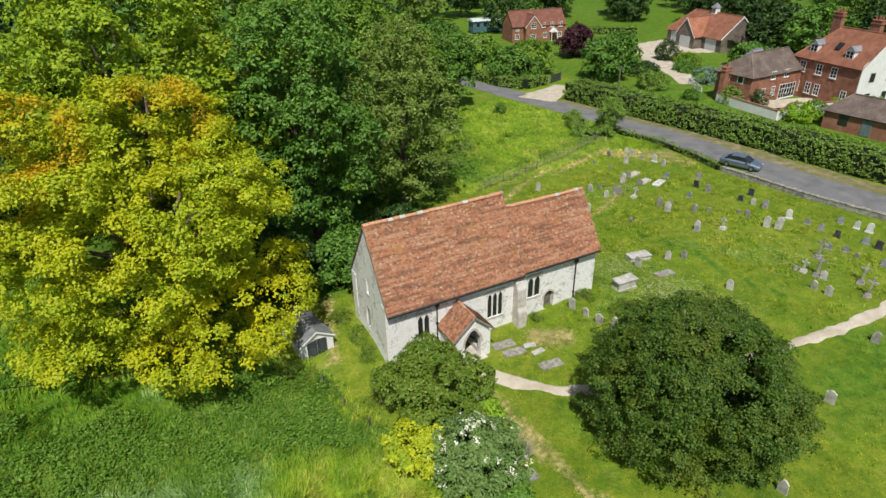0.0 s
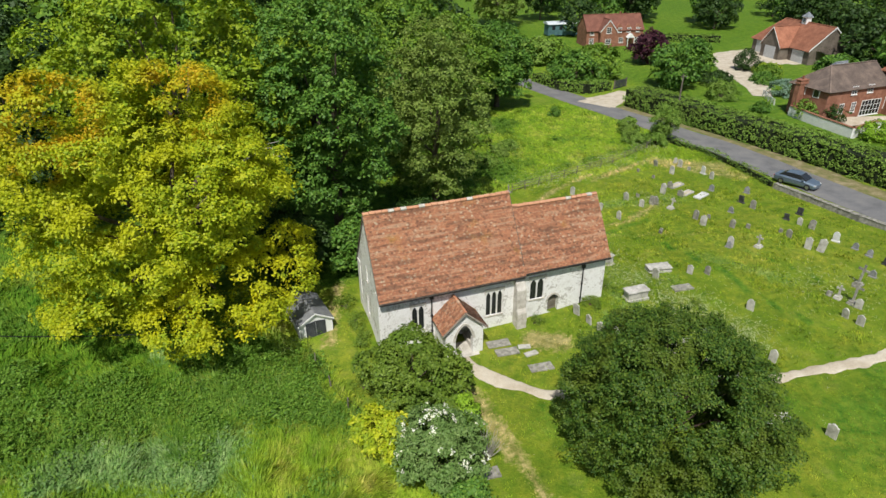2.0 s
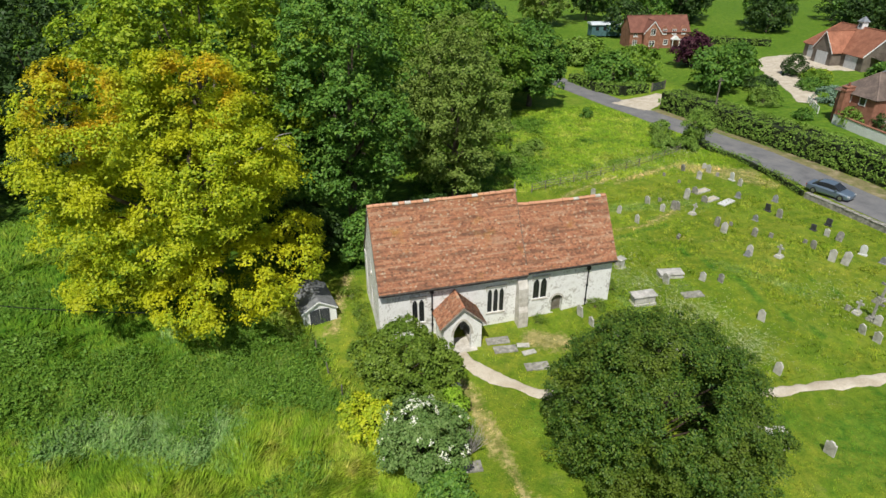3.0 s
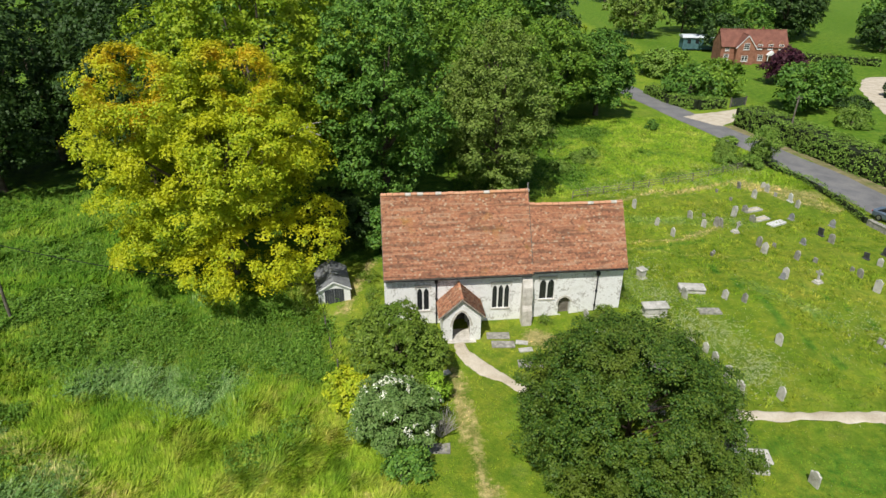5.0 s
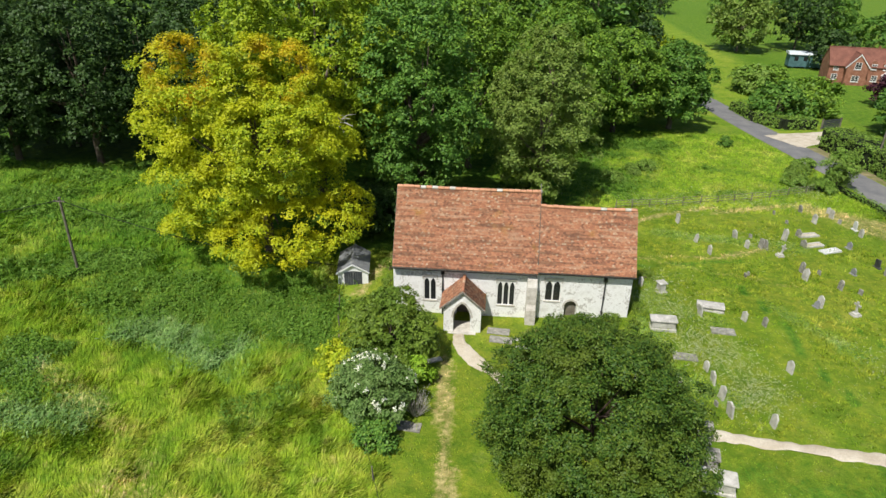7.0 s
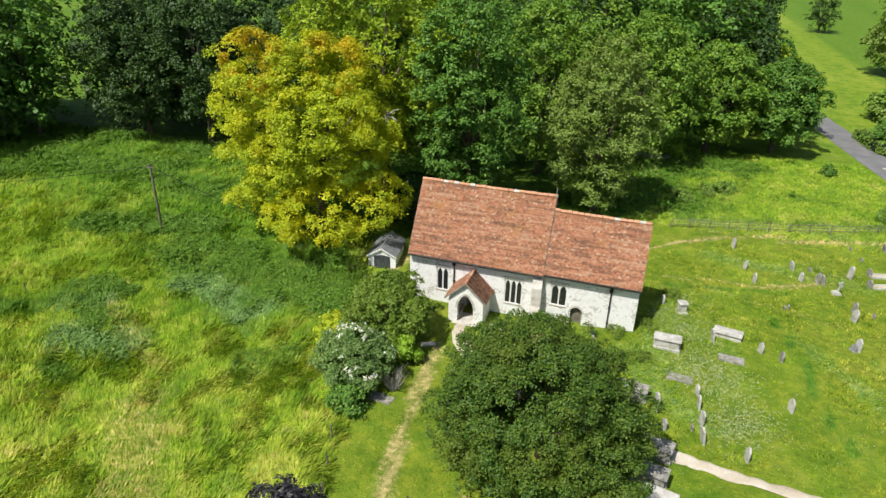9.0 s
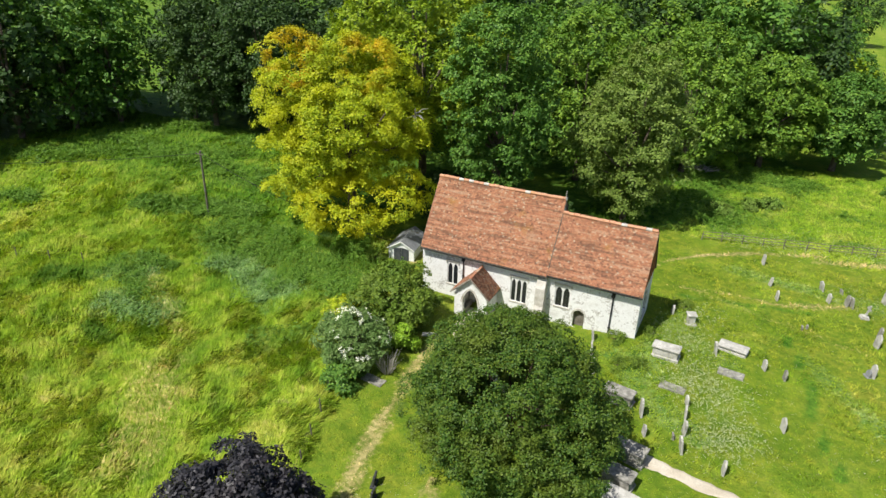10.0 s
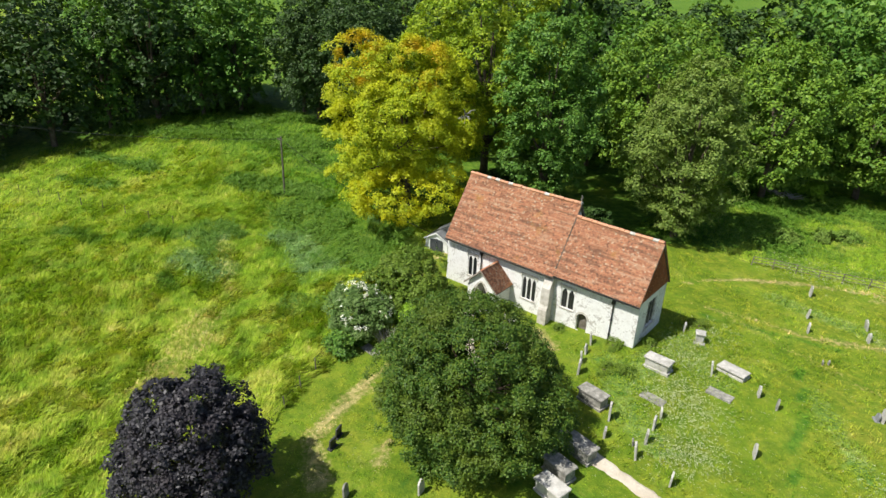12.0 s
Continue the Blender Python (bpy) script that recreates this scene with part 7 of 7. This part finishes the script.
# ---- grass, weeds and flowers ----
def on_open_ground(x, y):
    """Where turf grows: not in the church, on the path or the lane."""
    inside = (x > -0.2) & (x < 18.4) & (y > -0.3) & (y < 6.4)
    inside |= (x > 3.9) & (x < 7.1) & (y > -2.8) & (y < 0.2)
    inside |= (x > -5.5) & (x < -2.5) & (y > 3.0) & (y < 6.2)
    px = np.array([5.3, 5.7, 6.9, 9.2, 13, 17, 21.5, 27, 33, 40, 52])
    py = np.array([-2.6, -4.2, -6.0, -7.9, -9.6, -10.6, -11.4, -12.1, -12.6, -13, -12])
    inside |= (np.abs(y - np.interp(x, px, py)) < 0.7) & (x > 5)
    lane = np.interp(y, [-30, -4, 4, 11, 18, 26, 36, 48, 62, 85], [59, 54.7, 53.7, 53.1, 52.9, 52.4, 50.6, 48.2, 45.8, 42.5])
    inside |= x > lane - 2.9
    return ~inside


def fence_x(y):
    """The field's edge: long grass lies west of it."""
    return np.interp(y, [-30, -25, -20.5, -14.6, -10, -4.5, 0.5, 5.5], [5.5, 4.5, 3.0, 0.7, -1.2, -3.4, -4.6, -5.6])


def blades(name, label, n, area, length, width, seed, where=None, per=3, flow=0.0, swirl=1.0, gaps=0.65, straw=0.0):
    """Tufts of bent blades, as one mesh; each tuft has its own lean and tone, with gaps between drifts."""
    rng = np.random.default_rng(seed)
    x, y = rng.uniform(area[0], area[1], n), rng.uniform(area[2], area[3], n)
    ok = on_open_ground(x, y) & (lumps(x, y, 0.42, 3.0 + seed) + rng.normal(0, 0.25, n) > -gaps)
    if where is not None:
        ok &= where(x, y, rng)
    x, y = x[ok], y[ok]
    tone = np.clip(0.44 + 0.26 * lumps(x, y, 0.34, 8.0) + 0.3 * lumps(x, y, 3.2, 6.0) + rng.normal(0, 0.1, len(x)) + straw + 0.09 * smooth01(-4, -14, y) * smooth01(6, 1, x), 0, 1)
    lean = rng.uniform(0, 2 * np.pi, len(x)) * (1 - flow) + flow * (2.6 * lumps(x, y, swirl, 5.0) + 0.5)
    tall = 1 + 0.5 * lumps(x, y, 0.8, 2.0)
    x, y, tone, lean, tall = (np.repeat(q, per) for q in (x, y, tone, lean, tall))
    k = len(x)
    x, y = x + rng.normal(0, 0.09, k), y + rng.normal(0, 0.09, k)
    z = gz(x, y)
    a = lean + rng.normal(0, 0.35, k)
    ln = length * rng.uniform(0.65, 1.35, k) * tall
    d = np.stack([np.cos(a), np.sin(a), np.zeros(k)], 1)
    s_ = np.stack([-np.sin(a), np.cos(a), np.zeros(k)], 1) * (width * rng.uniform(0.6, 1.4, k))[:, None]
    base = np.stack([x, y, z - 0.02], 1)
    lie = rng.uniform(0.3, 0.85, k)[:, None]
    up = np.array([0, 0, 1.0])
    tip = base + d * ln[:, None] * lie + up * (ln * 0.85)[:, None] * (1 - 0.75 * lie)
    v = np.stack([base - s_, base + s_, tip], 1).reshape(-1, 3)
    tri = np.arange(k * 3).reshape(-1, 3)
    zo = zones(x, y)
    zo["tone"] = tone
    me = array_mesh(name, v, tri, BLADE, {key: np.repeat(val, 3) for key, val in zo.items()})
    return tagged(new(name, me), label, "grass", kind="stuff")


blades("field_grass", "long bent wind-swept meadow grass", 118000, (-48, 6, -40, 6), 0.62, 0.055, 1, lambda x, y, r: (x + 1.1 * lumps(x, y, 0.8, 2.0) < fence_x(y) + 0.3) & (r.uniform(0, 1, len(x)) < np.clip(1.2 - np.hypot(x - 0, y + 20) / 70, 0.25, 1)), 4, 0.9, 0.8)
blades("field_tussocks", "coarse bent straw-tipped tussocks in the long field grass", 26000, (-50, 5, -38, 8), 0.85, 0.075, 11, lambda x, y, r: (x + 1.1 * lumps(x, y, 0.8, 2.0) < fence_x(y) + 0.3) & (lumps(x, y, 0.7, 6.0) + r.normal(0, 0.3, len(x)) > 0.2), 4, 0.9, 0.8, 0.8, 0.2)
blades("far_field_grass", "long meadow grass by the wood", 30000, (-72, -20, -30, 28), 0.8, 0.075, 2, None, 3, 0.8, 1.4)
blades("north_meadow_grass", "rough tall meadow grass", 22000, (8, 50, 22, 52), 0.5, 0.05, 3, None, 3, 0.6, 1.2)
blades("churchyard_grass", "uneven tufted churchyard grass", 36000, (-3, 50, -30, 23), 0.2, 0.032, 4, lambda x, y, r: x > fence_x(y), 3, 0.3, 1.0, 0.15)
blades("rough_churchyard_grass", "tall grass tufts round the old graves", 20000, (14, 48, -12, 20), 0.38, 0.04, 5, lambda x, y, r: lumps(x, y, 1.2, 7.0) + r.normal(0, 0.25, len(x)) > 0.25, 3, 0.3, 1.0, 0.5, 0.05)


def weeds(name, label, n, area, leaf, height, seed, key="dark", least=0.55, size=0.16):
    """Nettles and brambles: leafy sprays over the dark stretches."""
    rng = np.random.default_rng(seed)
    x, y = rng.uniform(area[0], area[1], n), rng.uniform(area[2], area[3], n)
    ok = on_open_ground(x, y) & (zones(x, y)[key] + 0.25 * lumps(x, y, 1.3, 3.0) + rng.normal(0, 0.16, n) > least)
    x, y = x[ok], y[ok]
    h = height * np.clip(0.55 + 0.6 * lumps(x, y, 1.6, 9.0), 0.15, 1.2) * rng.uniform(0.5, 1.1, len(x))
    c = np.stack([x, y, gz(x, y) + h], 1)
    nn = np.tile(np.array([[0, 0, 1.0]]), (len(x), 1)) + rng.normal(0, 0.35, (len(x), 3))
    nn /= np.linalg.norm(nn, axis=1)[:, None]
    v, f = spray_leaves(rng, c, nn, 7, 0.16, size)
    return tagged(new(name, array_mesh(name, v, f, leaf)), label, "weeds", kind="stuff")


weeds("nettles", "dark nettle and bramble bed at the field's edge", 24000, (-30, -2, -12, 6), LEAF_NETTLE, 0.8, 1, least=0.62)
weeds("far_nettles", "dark weeds along the wood's foot", 12000, (-72, -20, -6, 28), LEAF_NETTLE, 0.9, 2, size=0.24, least=0.6)
weeds("meadow_weeds", "dark weeds in the rough meadow", 7000, (15, 50, 26, 50), LEAF_NETTLE, 0.6, 3, size=0.2, least=0.6)
weeds("ground_elder", "pale leafy ground elder round the old tombs", 20000, (14, 40, -12, 19), LEAF_LIME, 0.22, 5, "herb", 0.5, 0.1)
weeds("pale_sedge", "blue-green flattened sedge in the field", 9000, (-36, -6, -16, 1), LEAF_BLUEGRASS, 0.4, 4, "blue", 0.6, 0.2)


def flowers(name, label, n, spots, seed, size=0.07, lift=0.28):
    """White flower heads of cow parsley in loose drifts."""
    rng = np.random.default_rng(seed)
    pts = []
    for x, y, r, k in spots:
        q = rng.normal(0, r, (int(n * k), 2)) + np.array([x, y])
        pts.append(q)
    p = np.concatenate(pts)
    p = p[on_open_ground(p[:, 0], p[:, 1])]
    c = np.column_stack([p, gz(p[:, 0], p[:, 1]) + lift * rng.uniform(0.5, 1.2, len(p))])
    nn = np.tile(np.array([[0, 0, 1.0]]), (len(c), 1))
    v, f = spray_leaves(rng, c, nn, 3, 0.06, size)
    return tagged(new(name, array_mesh(name, v, f, PARSLEY if lift > 0.2 else PETALS)), label, "flowers", kind="stuff")


flowers("cow_parsley", "loose drifts of white cow parsley flowers", 430, ((22.6, -3.0, 1.4, 1.0), (24.6, -8.2, 0.9, 0.8), (20.5, 2.6, 1.0, 0.6), (24.5, -4, 1.3, 1.2), (22.5, 1.2, 1.2, 0.8), (22, 6, 1.2, 0.5), (26, -7, 1.0, 0.8), (40, 27, 2.5, 1.0), (31, 24.5, 2.2, 0.9), (34, 14.5, 1.5, 0.5), (38, -6, 2.2, 0.7), (36, -4, 1.5, 0.5), (24, 23, 1.6, 0.8), (36, 26.2, 1.4, 0.8), (44, 29.3, 1.2, 0.7), (27.5, 23.8, 1.2, 0.6), (23, -2.8, 1.0, 0.6)), 1)
flowers("daisies", "scattered tiny white daisies in the turf", 700, ((28, -3, 6.0, 1.0), (12, -9, 3.0, 0.15), (9, -21, 2.0, 0.2), (24, -8, 3.0, 0.5)), 2, 0.025, 0.08)
